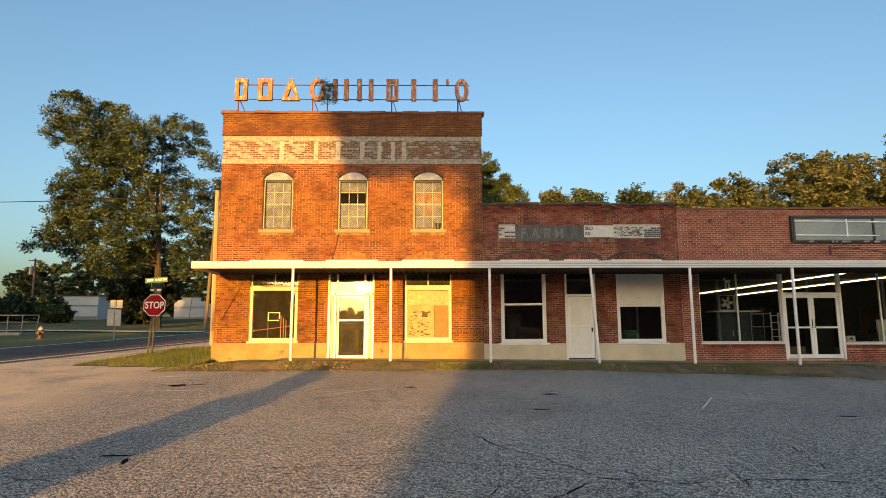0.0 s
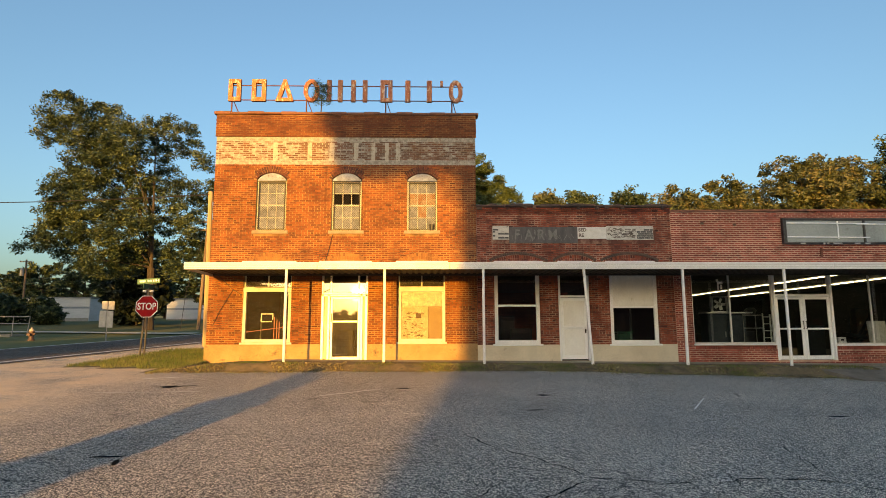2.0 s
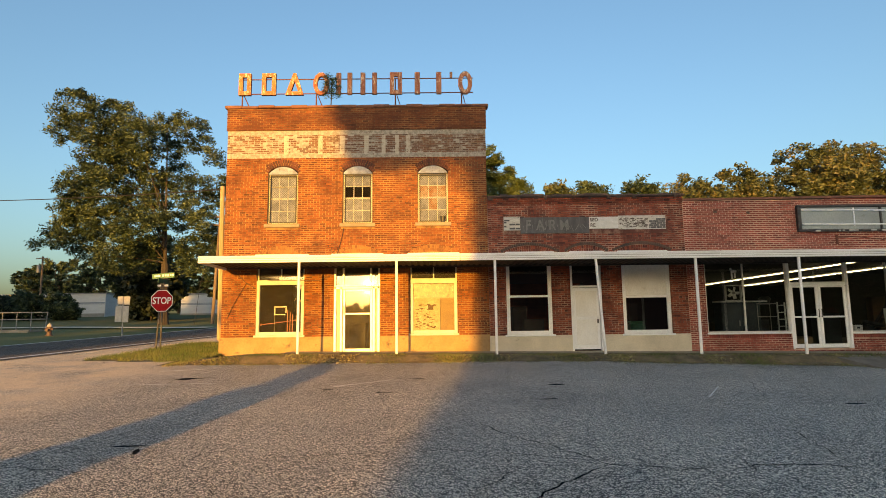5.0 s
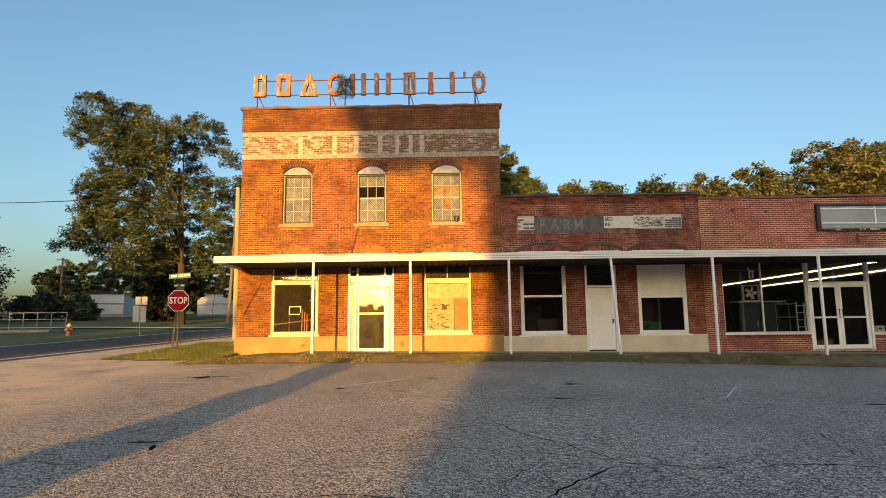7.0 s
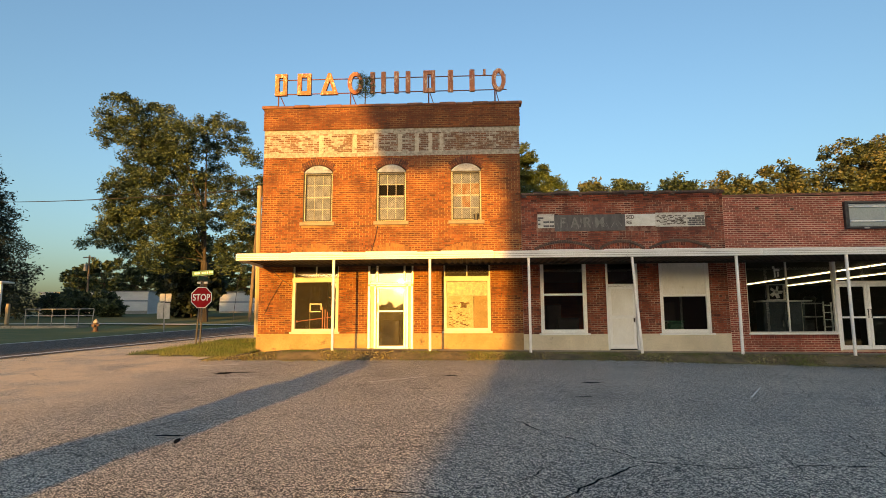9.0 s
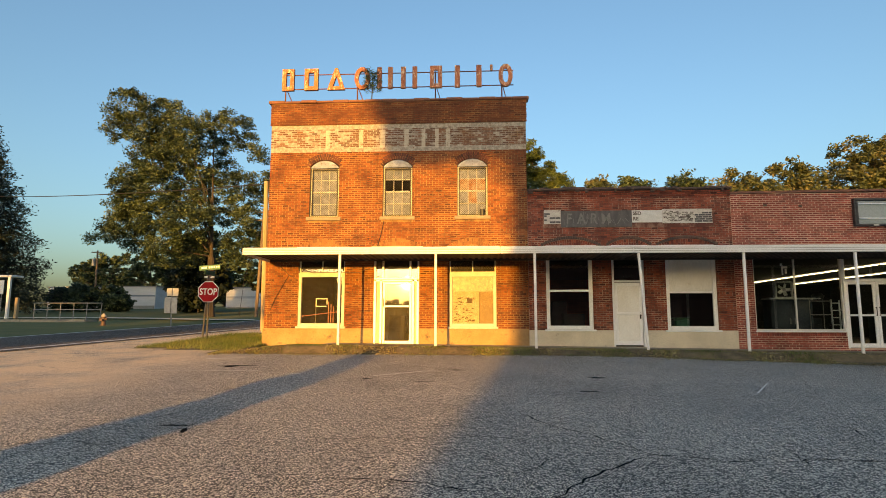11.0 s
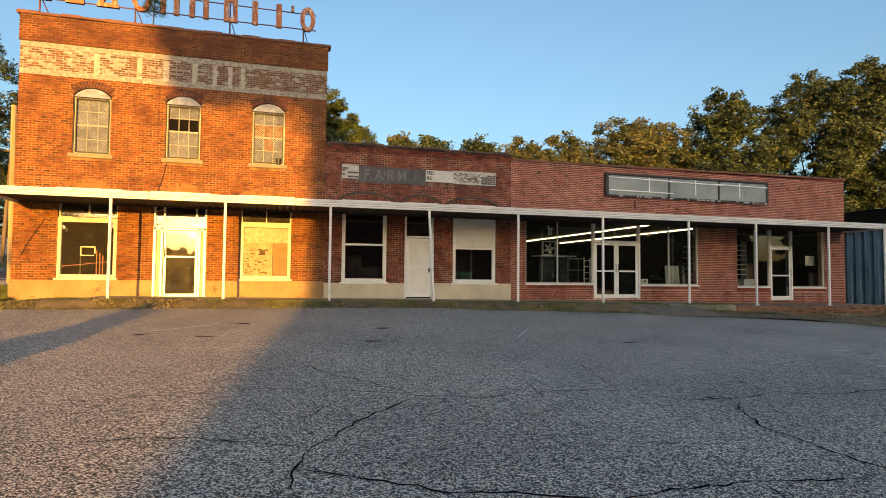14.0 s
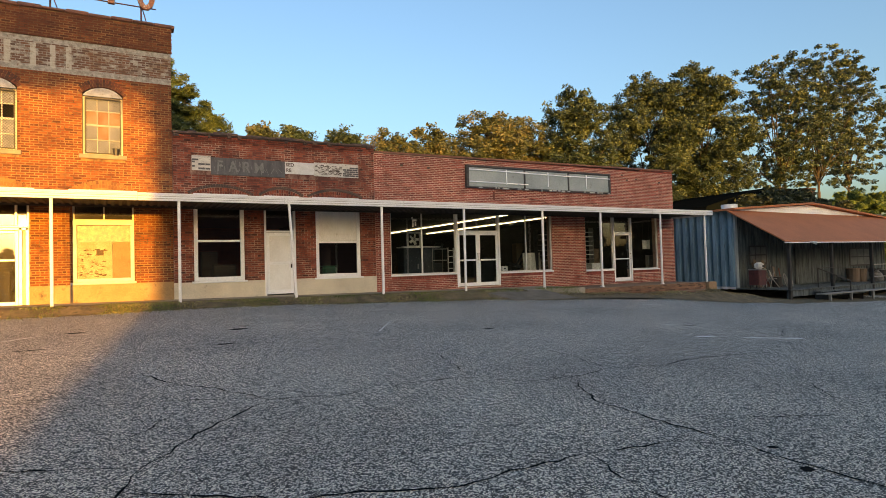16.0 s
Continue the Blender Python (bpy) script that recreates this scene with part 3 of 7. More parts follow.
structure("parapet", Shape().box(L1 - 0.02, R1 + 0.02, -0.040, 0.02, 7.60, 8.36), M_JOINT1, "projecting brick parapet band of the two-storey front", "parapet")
for a, b in UP:
    arch_bricks(a - 0.03, b + 0.03, 6.10, 6.36, 2, -0.008, wall_1, M_SOOT)
for a, b, z in LOW:
    arch_bricks(a - 0.02, b + 0.02, 3.16, 3.44, 2, -0.006, wall_1, M_ARCH)
s = Shape()
for x in steps(L1 - 0.1, R1 - 0.45, 15):
    s.soft(x, x + 0.56, -0.10, 0.30, 8.37 + 0.012 * math.sin(x * 3), 8.46 + 0.014 * math.sin(x * 5), 0.02)
structure("coping", s, M_TILE, "clay tile coping along the parapet", "coping")
structure("plinth", wall_with_holes(L1 - 0.03, R1, -0.4, 0.70, -0.035, 0.02, [(LOW[1][0], LOW[1][1], 0.17, 0.8)]), M_PLINTH,
          "painted concrete plinth with sun-bleached dirt", "plinth")
for x in (L1, R1 - 0.3):
    structure("side_wall", Shape().box(x, x + 0.3, 0.345, 14, -0.4, 8.25), M_BRICK2, "plain brick side wall of the two-storey building", "wall")
structure("rear_wall", Shape().box(L1, R1, 14, 14.3, -0.4, 8.25), M_BRICK2, "plain brick rear wall of the two-storey building", "wall")
structure("roof_two_storey", Shape().box(L1 + 0.3, R1 - 0.3, 0.345, 14, 7.85, 8.0), M_ROOF, "flat felt roof of the two-storey building", "roof")
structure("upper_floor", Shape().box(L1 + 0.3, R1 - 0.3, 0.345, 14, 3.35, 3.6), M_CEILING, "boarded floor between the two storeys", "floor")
structure("shop_floor", Shape().box(L1 + 0.3, R1 - 0.3, 0.345, 14, -0.1, 0.16), M_FLOOR, "worn floor of the old corner shop, coloured dim", "floor")
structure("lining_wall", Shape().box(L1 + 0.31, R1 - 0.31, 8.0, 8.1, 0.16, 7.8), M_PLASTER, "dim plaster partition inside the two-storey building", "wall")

# low middle shop
L2, R2, TOP2 = 1.705, 8.22, 5.24
OPEN2 = [(2.27, 3.76, 0.68), (4.37, 5.39, 0.14), (6.07, 7.66, 0.67)]
rects2 = [(a, b, z, 3.08) for a, b, z in OPEN2]
wall_2 = structure("wall_middle_shop", wall_with_holes(L2, R2, -0.4, 5.2, 0.008, 0.34, rects2), M_JOINT2,
                   "dark red brick front of the low middle shop", "wall")
ARCH2 = [(2.11, 4.03), (4.22, 5.66), (5.80, 7.76)]
holes2 = [rect_hole(a, b, z, 3.10) for a, b, z in OPEN2] + [arch_hole(a, b, 3.06, 3.36, 3.68) for a, b in ARCH2] + [rect_hole(2.2, 7.68, 3.99, 4.55)]
rows2 = brick_rows(L2 + 0.01, R2, 0.66, 4.98, holes2, 0.003)
rows2 += brick_rows(L2 + 0.01, R2, 4.98 + COURSE * 0.1, 5.10, [], -0.035, headers=0)
rows2 += brick_rows(L2 + 0.01, R2, 5.12, 5.18, [], -0.06, headers=0)
for a, b in ARCH2:
    arch_bricks(a + 0.16, b - 0.16, 3.20, 3.37, 2, 0.0, wall_2, M_BRICK2, 0.10)
    arch_bricks(a + 0.04, b - 0.04, 3.36, 3.60, 1, -0.045, wall_2, M_COPING, 0.085)
    structure("arch_infill", Shape().prism(arch_outline(a + 0.15, b - 0.15, 3.06, 3.20, 3.36), 0.006, 0.02), M_CONCRETE, "pale plaster infill below a brick arch", "trim")
rng = random.Random(52)
s = Shape().box(L2 + 0.01, R2 - 0.01, -0.06, 0.32, 5.19, 5.235)
x = L2
while x < R2:
    w, dz = rng.uniform(0.10, 0.42), rng.uniform(-0.02, 0.035)
    s.soft(x, min(x + w, R2 + 0.05) + 0.03, -0.10 - rng.uniform(0, 0.05), 0.30, 5.205 + min(0, dz), 5.275 + dz, 0.018)
    if rng.random() < 0.5:
        s.soft(x + 0.02, x + 0.02 + w * 0.4, -0.105, -0.05, 5.20 - rng.uniform(0.02, 0.10), 5.22, 0.01)
    x += w
structure("coping", s, M_COPING, "tarred black coping of the middle shop", "coping")
structure("plinth", wall_with_holes(L2, R2, -0.4, 0.655, -0.03, 0.03, [(OPEN2[1][0], OPEN2[1][1], 0.14, 0.8)]), M_CONCRETE,
          "cracked grey concrete plinth of the middle shop", "plinth")
structure("roof_middle_shop", Shape().box(L2, R2, 0.345, 14, 4.6, 4.75), M_ROOF, "flat felt roof of the middle shop", "roof")
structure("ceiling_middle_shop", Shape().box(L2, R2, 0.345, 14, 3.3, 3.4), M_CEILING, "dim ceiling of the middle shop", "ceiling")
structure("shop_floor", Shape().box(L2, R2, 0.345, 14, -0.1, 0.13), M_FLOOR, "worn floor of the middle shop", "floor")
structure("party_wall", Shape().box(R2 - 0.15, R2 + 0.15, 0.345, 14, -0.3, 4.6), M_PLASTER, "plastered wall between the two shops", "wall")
structure("rear_wall", Shape().box(L2, R2 + 0.15, 14, 14.3, -0.9, 4.7), M_BRICK2, "plain brick rear wall of the middle shop", "wall")

# long shop with large windows
L3, R3 = 8.225, 23.62
def top3(x):
    return 5.06 + 0.008 * (x - L3)
OPEN3 = [(8.80, 11.53, 0.66, 3.02), (11.53, 13.52, 0.12, 3.02), (13.52, 16.16, 0.63, 3.02), (18.0, 19.66, 0.58, 3.02), (19.66, 20.80, 0.02, 3.02), (20.80, 22.5, 0.56, 3.02)]
wall_3 = structure("wall_long_shop", wall_with_holes(L3, R3, -1.0, 5.04, 0.005, 0.34, OPEN3), M_JOINT3,
                   "red brick front of the long shop with display windows", "wall")
holes3 = [rect_hole(*r) for r in OPEN3] + [rect_hole(a, b, c - 0.17, c) for a, b, c, d in OPEN3 if c > 0.3]
rows3 = brick_rows(L3, R3, -0.25, 5.06, holes3, 0.0, headers=0, top=top3)
structure("coping", Shape().prism([(L3 - 0.02, top3(L3) - 0.02), (R3 + 0.04, top3(R3) - 0.02), (R3 + 0.04, top3(R3) + 0.05), (L3 - 0.02, top3(L3) + 0.05)], -0.05, 0.34), M_TILE, "thin reddish metal coping of the long shop", "coping")
structure("side_wall", Shape().box(R3 - 0.3, R3, 0.345, 21, -1.0, 5.1), M_BRICK3, "brick side wall at the end of the long shop", "wall")
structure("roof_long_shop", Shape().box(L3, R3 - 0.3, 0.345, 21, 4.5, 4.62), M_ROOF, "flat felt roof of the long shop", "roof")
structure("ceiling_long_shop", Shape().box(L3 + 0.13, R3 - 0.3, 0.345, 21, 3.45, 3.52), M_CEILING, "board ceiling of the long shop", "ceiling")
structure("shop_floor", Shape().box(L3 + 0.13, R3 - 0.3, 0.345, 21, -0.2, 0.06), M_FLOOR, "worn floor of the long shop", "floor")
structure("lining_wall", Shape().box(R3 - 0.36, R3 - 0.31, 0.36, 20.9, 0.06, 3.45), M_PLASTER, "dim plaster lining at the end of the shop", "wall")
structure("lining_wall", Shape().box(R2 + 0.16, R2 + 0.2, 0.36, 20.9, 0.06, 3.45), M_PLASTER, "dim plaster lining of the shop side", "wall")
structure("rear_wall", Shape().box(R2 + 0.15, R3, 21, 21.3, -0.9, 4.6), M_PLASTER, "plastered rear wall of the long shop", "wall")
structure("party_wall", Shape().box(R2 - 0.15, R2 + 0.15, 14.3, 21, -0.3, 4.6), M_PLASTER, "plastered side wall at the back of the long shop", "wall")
for x0, x1, z in ((8.82, 11.5, 0.60), (13.55, 16.14, 0.57), (18.0, 19.62, 0.52), (20.84, 22.5, 0.50)):
    s = Shape()
    for x in steps(x0, x1, int((x1 - x0) / 0.072))[:-1]:
        s.box(x, x + 0.061, -0.008, 0.03, z - 0.11, z)
    tagged(part("rowlock_course", s, M_BRICK3, wall_3), kind="stuff")

# ---- walkway, kerb and steps ----
M_PIER = varied("tan pier brick", (0.36, 0.23, 0.13), (0.26, 0.16, 0.09), 5.0, 40, 0.9, 0, 0.5)
M_STEEL_GREY = varied("grey weathered ramp boards", (0.23, 0.20, 0.16), (0.14, 0.122, 0.098), 2.0, 40, 0.85, 0, 0.4, (0.06, 0.06, 0.045), 0.58)
def verge_top(x, y):
    """The dirt bank that runs up to the walkway."""
    z = land(x, y)
    return z + max(0.0, walkway(x) + 0.004 - z) * ramp_to(-3.15 + 0.25 * ramp_to(5, 9, x), -2.55, y) * ramp_to(-7.4, -5.0, x)


s = Shape()
for k, x in enumerate(steps(-4.7, 15.6, 11)[:-1]):
    w = (15.6 + 4.7) / 11
    n = len(s.v)
    for y, drop in ((-2.55, 0.5), (-2.55, 0.0), (-0.04, -0.01)):
        for xx in (x + 0.01, x + w - 0.01):
            s.v.append((xx, y + 0.02 * math.sin(k * 2.1), walkway(xx) - drop))
    s.f += [(n, n + 1, n + 3, n + 2), (n + 2, n + 3, n + 5, n + 4)]
structure("walkway", s, M_PAVE, "stained concrete walkway below the canopy", "pavement")
s = Shape()
for level in range(2):
    z1 = walkway(19.5) - 0.02 - level * 0.30
    s.soft(15.0 + 0.8 * level, 22.66 - 0.5 * level, -2.36 - 0.40 * level, -0.04, z1 - 0.6, z1, 0.015)
brick_steps = structure("brick_steps", s, M_STEPS, "worn brick steps below the long shop", "steps")
rows_steps = []
for level in range(2):
    z1 = walkway(19.5) - 0.02 - level * 0.30
    rows_steps += brick_rows(15.05 + 0.8 * level, 22.62 - 0.5 * level, z1 - 0.545, z1 - 0.004, [], -2.375 - 0.40 * level, headers=0)
lay = Shape()
for l, r, za, zb, y in rows_steps:
    lay.box(l, r, y, y + 0.03, za, zb)
M_OLDSTEP = brick_material("faded step brick", [(0.12, 0.065, 0.042), (0.27, 0.13, 0.082), (0.35, 0.18, 0.11), (0.20, 0.10, 0.065)])
tagged(part("brickwork", lay, M_OLDSTEP, brick_steps), kind="stuff")
structure("kerb_pier", Shape().soft(22.70, 23.22, -2.50, -2.0, -1.2, -0.07, 0.015), M_PIER, "short tan brick pier at the end of the steps", "pier")
za, zb = walkway(12) + 0.01, land(12.8, -3.7) + 0.05
s = Shape()
for a, b in ((0.0, 0.33), (0.335, 0.665), (0.67, 1.0)):
    p, q = [(11.0 + 0.6 * t, -2.5 - 1.2 * t, za + (zb - za) * t) for t in (a, b)]
    s.face((p[0], p[1], p[2]), (q[0], q[1], q[2]), (q[0] + 2.6, q[1], q[2] - 0.06), (p[0] + 2.6, p[1], p[2] - 0.04))
    s.face((q[0], q[1], q[2]), (q[0], q[1], q[2] - 0.08), (q[0] + 2.6, q[1], q[2] - 0.14), (q[0] + 2.6, q[1], q[2] - 0.06))
    s.face((p[0], p[1], p[2]), (p[0], p[1], p[2] - 0.3), (q[0], q[1], q[2] - 0.3), (q[0], q[1], q[2]))
    s.face((p[0] + 2.6, p[1], p[2] - 0.04), (q[0] + 2.6, q[1], q[2] - 0.06), (q[0] + 2.6, q[1], q[2] - 0.3), (p[0] + 2.6, p[1], p[2] - 0.3))
structure("ramp_slab", s, M_STEEL_GREY, "grey weathered ramp boards leading up to the walkway", "ramp")
s = sheet(steps(L1 - 0.5, 12.8, 60), [-3.15, -3.0, -2.8, -2.62, -2.4, -2.0, -1.4], 0.012)
s.v = [(x, y + 0.10 * math.sin(x * 1.7) + 0.05 * math.sin(x * 4.3), verge_top(x, y) + 0.012) for x, y, z in s.v]
structure("verge", s, M_DIRT, "strip of dirt and weeds along the kerb", "verge")
def berm(x, y):
    """The overgrown earth bank in front of the brick steps."""
    rise = 0.40 + 0.05 * math.sin(x * 2.3) + 0.03 * math.sin(x * 5.9)
    return land(x, y) + rise * (0.22 + 0.78 * ramp_to(17.5, 22.8, x)) * ramp_to(-4.3, -2.9, y) * ramp_to(13.6, 17.5, x) * (1 - ramp_to(23.4, 27.2, x)) + 0.10 * math.exp(-((x - 14.6) / 0.9) ** 2) * ramp_to(-3.9, -2.6, y)


s = sheet(steps(12.4, 30, 70) + steps(30.8, 70, 40), [-4.4, -4.0, -3.6, -3.2, -2.9, -2.6, -2.3, -1.5, 0.0, 4.0], 0.014)
s.v = [(x, y - (0.9 * ramp_to(24, 40, x) + 0.12 * math.sin(x * 1.3) + 0.06 * math.sin(x * 3.7) - 0.85 * (1 - ramp_to(14, 18, x)) if y < -4.2 else 0), 0) for x, y, z in s.v]
s.v = [(x, y, berm(x, y) + 0.014) for x, y, z in s.v]
structure("verge", s, M_DIRT, "bare earth below the brick steps and the shed", "verge")

# ---- canopy ----
def corrugated(x0, x1, pitch, depth, ribs=(0.0, 0.12, 0.5, 0.62)):
    """A ribbed sheet as corners (along, depth, face 0 or 1, end 0 or 1), for the caller to set upright or lay flat."""
    s, prof, x = Shape(), [], x0
    while x < x1:
        prof += [(min(x1, x + pitch * r), d) for r, d in zip(ribs, (0.0, depth, depth, 0.0))]
        x += pitch
    prof.append((x1, 0.0))
    for px, d in prof:
        s.v += [(px, d, 0, 0), (px, d, 0, 1), (px, d, 1, 0), (px, d, 1, 1)]
    for k in range(len(prof) - 1):
        n, m = 4 * k, 4 * k + 4
        s.f += [(n, m, m + 1, n + 1), (n + 2, n + 3, m + 3, m + 2), (n, n + 2, m + 2, m), (n + 1, m + 1, m + 3, n + 3)]
    return s


canopy = thing("canopy", "long flat metal canopy with a white fascia on slim posts", "canopy")
C0, C1, CY = -6.86, 23.42, -2.27
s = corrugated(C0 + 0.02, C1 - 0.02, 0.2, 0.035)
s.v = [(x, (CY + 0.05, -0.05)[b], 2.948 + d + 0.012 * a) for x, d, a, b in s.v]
part("deck", s, M_DECK, canopy, "rusty corrugated deck darkened for shade")
part("roof_sheet", Shape().box(C0 + 0.02, C1 - 0.02, CY + 0.05, -0.05, 2.988, 3.03), M_FASCIA, canopy)
for a, b in zip(steps(C0, C1, 8), steps(C0, C1, 8)[1:]):
    s = Shape().soft(a + 0.003, b - 0.003, CY, CY + 0.045, 2.87, 3.065, 0.008)
    s.soft(a + 0.003, b - 0.003, CY - 0.014, CY + 0.02, 3.02, 3.075, 0.006)
    fascia = part("fascia", s, M_FASCIA, canopy)
    # Thin grey strips paint the shade lines of the fascia's ridges.
    for z in (2.925, 2.985):
        part("ridge_shade", Shape().box(a + 0.01, b - 0.01, CY - 0.002, CY + 0.01, z, z + 0.009), M_STEEL_GREY, fascia)
part("end_fascia", Shape().soft(C0 - 0.03, C0, CY, -0.06, 2.87, 3.065, 0.006), M_FASCIA, canopy)
part("end_fascia", Shape().soft(C1, C1 + 0.03, CY, -0.06, 2.87, 3.065, 0.006), M_FASCIA, canopy)
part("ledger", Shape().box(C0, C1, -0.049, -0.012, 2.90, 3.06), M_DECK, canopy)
for x in (-3.98, -1.157, 1.70, None, 7.555, 10.58, 13.94, 16.80, 20.15, 22.95):
    s = Shape()
    if x is None:
        q = pose(4.81, -2.2, walkway(4.8), 0, -3.5, 0)
        s.soft(-0.035, 0.035, -0.035, 0.035, 0, 2.80, 0.012, q)
    else:
        s.soft(x - 0.036, x + 0.036, -2.236, -2.164, walkway(x) - 0.02, 2.945, 0.012)
    post = part("post", s, M_POST, canopy, "leaning white post" if x is None else "")
    if x is not None:
        part("base_plate", Shape().soft(x - 0.065, x + 0.065, -2.265, -2.135, walkway(x) - 0.03, walkway(x) + 0.012, 0.004), M_POST, post)


# ---- windows and doors ----
def window(name, x0, x1, z0, z1, label, frame_mat, bars_x=(), bars_z=(), y=0.10, w=0.07, glass=None, sill=None, thick=0.09):
    """A framed window: frame, glazing bars, a pane in each field, and a sill."""
    win = thing(name, label, "window")
    win["kind"] = "structure"
    s = Shape().soft(x0, x0 + w, y, y + thick, z0, z1, 0.008).soft(x1 - w, x1, y, y + thick, z0, z1, 0.008)
    s.soft(x0 + w, x1 - w, y, y + thick, z0, z0 + w, 0.008).soft(x0 + w, x1 - w, y, y + thick, z1 - w, z1, 0.008)
    part("window_frame", s, frame_mat, win)
    xs = [x0 + w, *[b[0] if isinstance(b, tuple) else b for b in bars_x], x1 - w]
    zs = [z0 + w, *[b[0] if isinstance(b, tuple) else b for b in bars_z], z1 - w]
    for b in bars_x:
        c, t = b if isinstance(b, tuple) else (b, 0.025)
        part("mullion", Shape().soft(c - t, c + t, y + 0.012, y + thick - 0.01, z0 + w, z1 - w, 0.006), frame_mat, win)
    for b in bars_z:
        c, t = b if isinstance(b, tuple) else (b, 0.025)
        part("rail", Shape().soft(x0 + w, x1 - w, y + 0.008, y + thick - 0.012, c - t, c + t, 0.006), frame_mat, win)
    for i in range(len(xs) - 1):
        for j in range(len(zs) - 1):
            mat_here = glass(i, j) if callable(glass) else glass or M_GLASS
            if mat_here is None:
                continue
            p = part("pane", Shape().box(xs[i], xs[i + 1], y + 0.042, y + 0.048, zs[j], zs[j + 1]), mat_here, win)
            p.visible_shadow = mat_here not in (M_GLASS, M_GLASS_OLD, M_GLASS_CLEAR)
    if sill:
        part("window_sill", Shape().soft(x0 - 0.07, x1 + 0.07, -0.055, y + 0.02, z0 - sill, z0, 0.012), frame_mat if sill < 0.1 else M_STONE, win)
    return win


# arched upper windows with wire mesh
M_HEAD = varied("flaking grey-white paint", (0.33, 0.38, 0.47), (0.20, 0.23, 0.28), 5.0, 60, 0.7, 0, 0.4, (0.14, 0.11, 0.08), 0.55)
M_WIRE = plain("galvanised wire", (0.036, 0.033, 0.030), 0.8, 0.0)
M_RUSTPANE = varied("rust-stained board", (0.30, 0.13, 0.06), (0.40, 0.33, 0.25), 5, 40, 0.8)
def upper_panes(k):
    def pick(i, j):
        if k == 0:
            return M_FROST
        if k == 1:
            return (M_FROST, M_FROST, None, M_FROST)[j]
        return (M_FROST, M_FROST, M_RUSTPANE, M_FROST)[j] if not (j == 1 and i == 1) else M_RUSTPANE
    return pick


for k, (a, b) in enumerate(UP):
    dx = (b - a - 0.14) / 3
    win = window("window_%d" % (k + 1), a, b, 4.40, 6.10,
                 ("upper sash window with whitened panes behind wire mesh", "upper sash window with a missing black pane row behind wire mesh",
                  "upper sash window with rusty and broken panes behind wire mesh")[k], M_CREAM,
                 bars_x=[(a + 0.07 + dx, 0.012), (a + 0.07 + 2 * dx, 0.012)], bars_z=[(4.85, 0.012), (5.27, 0.028), (5.68, 0.012)], w=0.07, glass=upper_panes(k))
    part("arched_head", Shape().prism(arch_outline(a + 0.025, b - 0.025, 6.085, 6.115, 6.348), 0.012, 0.12), M_HEAD, win, "arched white wooden head")
    part("window_sill", Shape().soft(a - 0.09, b + 0.09, -0.06, 0.16, 4.28, 4.40, 0.015), M_STONE, win)
    # Dark strips draw the shadow lines round frame, sashes and head.
    s = Shape()
    for xa, xb, za, zb in ((a - 0.004, a + 0.014, 4.40, 6.12), (b - 0.014, b + 0.004, 4.40, 6.12), (a + 0.062, a + 0.084, 4.45, 6.05), (b - 0.084, b - 0.062, 4.45, 6.05), (a + 0.084, b - 0.084, 6.025, 6.06), (a, b, 6.085, 6.115), (a + 0.084, b - 0.084, 4.45, 4.47)):
        s.box(xa, xb, 0.04, 0.096, za, zb)
    part("shadow_gap", s, M_DARKMETAL, win, "dark strips standing in for shade round the sashes")
    wires = Shape()
    h, wide, gap = 6.07 - 4.42, b - a - 0.06, 0.075
    for sign in (1, -1):
        c = -h
        while c < wide:
            lo, hi = max(0.0, -c), min(h, wide - c)
            if hi - lo > 0.02:
                p = [(c + v if sign > 0 else wide - c - v, v) for v in (lo, hi)]
                (xa, za), (xb, zb) = p
                wires.tube((a + 0.03 + xa, 0.075, 4.42 + za), (a + 0.03 + xb, 0.075, 4.42 + zb), 0.0036, None, 3)
            c += gap
    part("wire_mesh", wires, M_WIRE, win, "diamond wire mesh guard")

# storefront of the corner shop
for n, (a, b, z) in ((4, LOW[0]), (6, LOW[2])):
    win = window("window_%d" % n, a, b, 0.76, 2.50, "cream framed shop window of the corner shop" if n == 4 else "cream framed shop window papered with old posters inside",
                 M_CREAM, y=0.02, w=0.10, thick=0.12, glass=M_GLASS_CLEAR)
    part("window_sill", Shape().soft(a - 0.05, b + 0.05, -0.06, 0.02, 0.69, 0.76, 0.012), M_CREAM, win)
    part("window_head", Shape().soft(a, b, 0.0, 0.02, 2.38, 2.52, 0.006), M_CREAM, win)
    window("window_%d" % (n + 20), a, b, 2.505, 3.02, "dark transom window above a shop window", M_CREAM, bars_x=[((a + b) / 2, 0.02)], y=0.08, w=0.05, glass=M_GLASS_OLD)
a, b, z = LOW[1]
window("window_5", a, b, 2.30, 3.02, "transom window over the corner shop entrance", M_ALU, bars_x=[(a + 0.30, 0.03), (b - 0.30, 0.03)], y=0.04, w=0.06, thick=0.11)


def glass_door(name, x0, x1, z0, z1, label, metal, y=0.05, mid=1.0, stile=0.07, low=0.10, hand="l", glass=None):
    door = thing(name, label, "door")
    door["kind"] = "structure"
    s = Shape().soft(x0, x0 + stile, y, y + 0.05, z0, z1, 0.008).soft(x1 - stile, x1, y, y + 0.05, z0, z1, 0.008)
    s.soft(x0 + stile, x1 - stile, y, y + 0.05, z0, z0 + low, 0.008).soft(x0 + stile, x1 - stile, y, y + 0.05, z1 - stile, z1, 0.008)
    part("door_frame", s, metal, door)
    part("push_bar", Shape().soft(x0 + stile, x1 - stile, y - 0.03, y + 0.03, z0 + mid - 0.03, z0 + mid + 0.03, 0.01), metal, door)
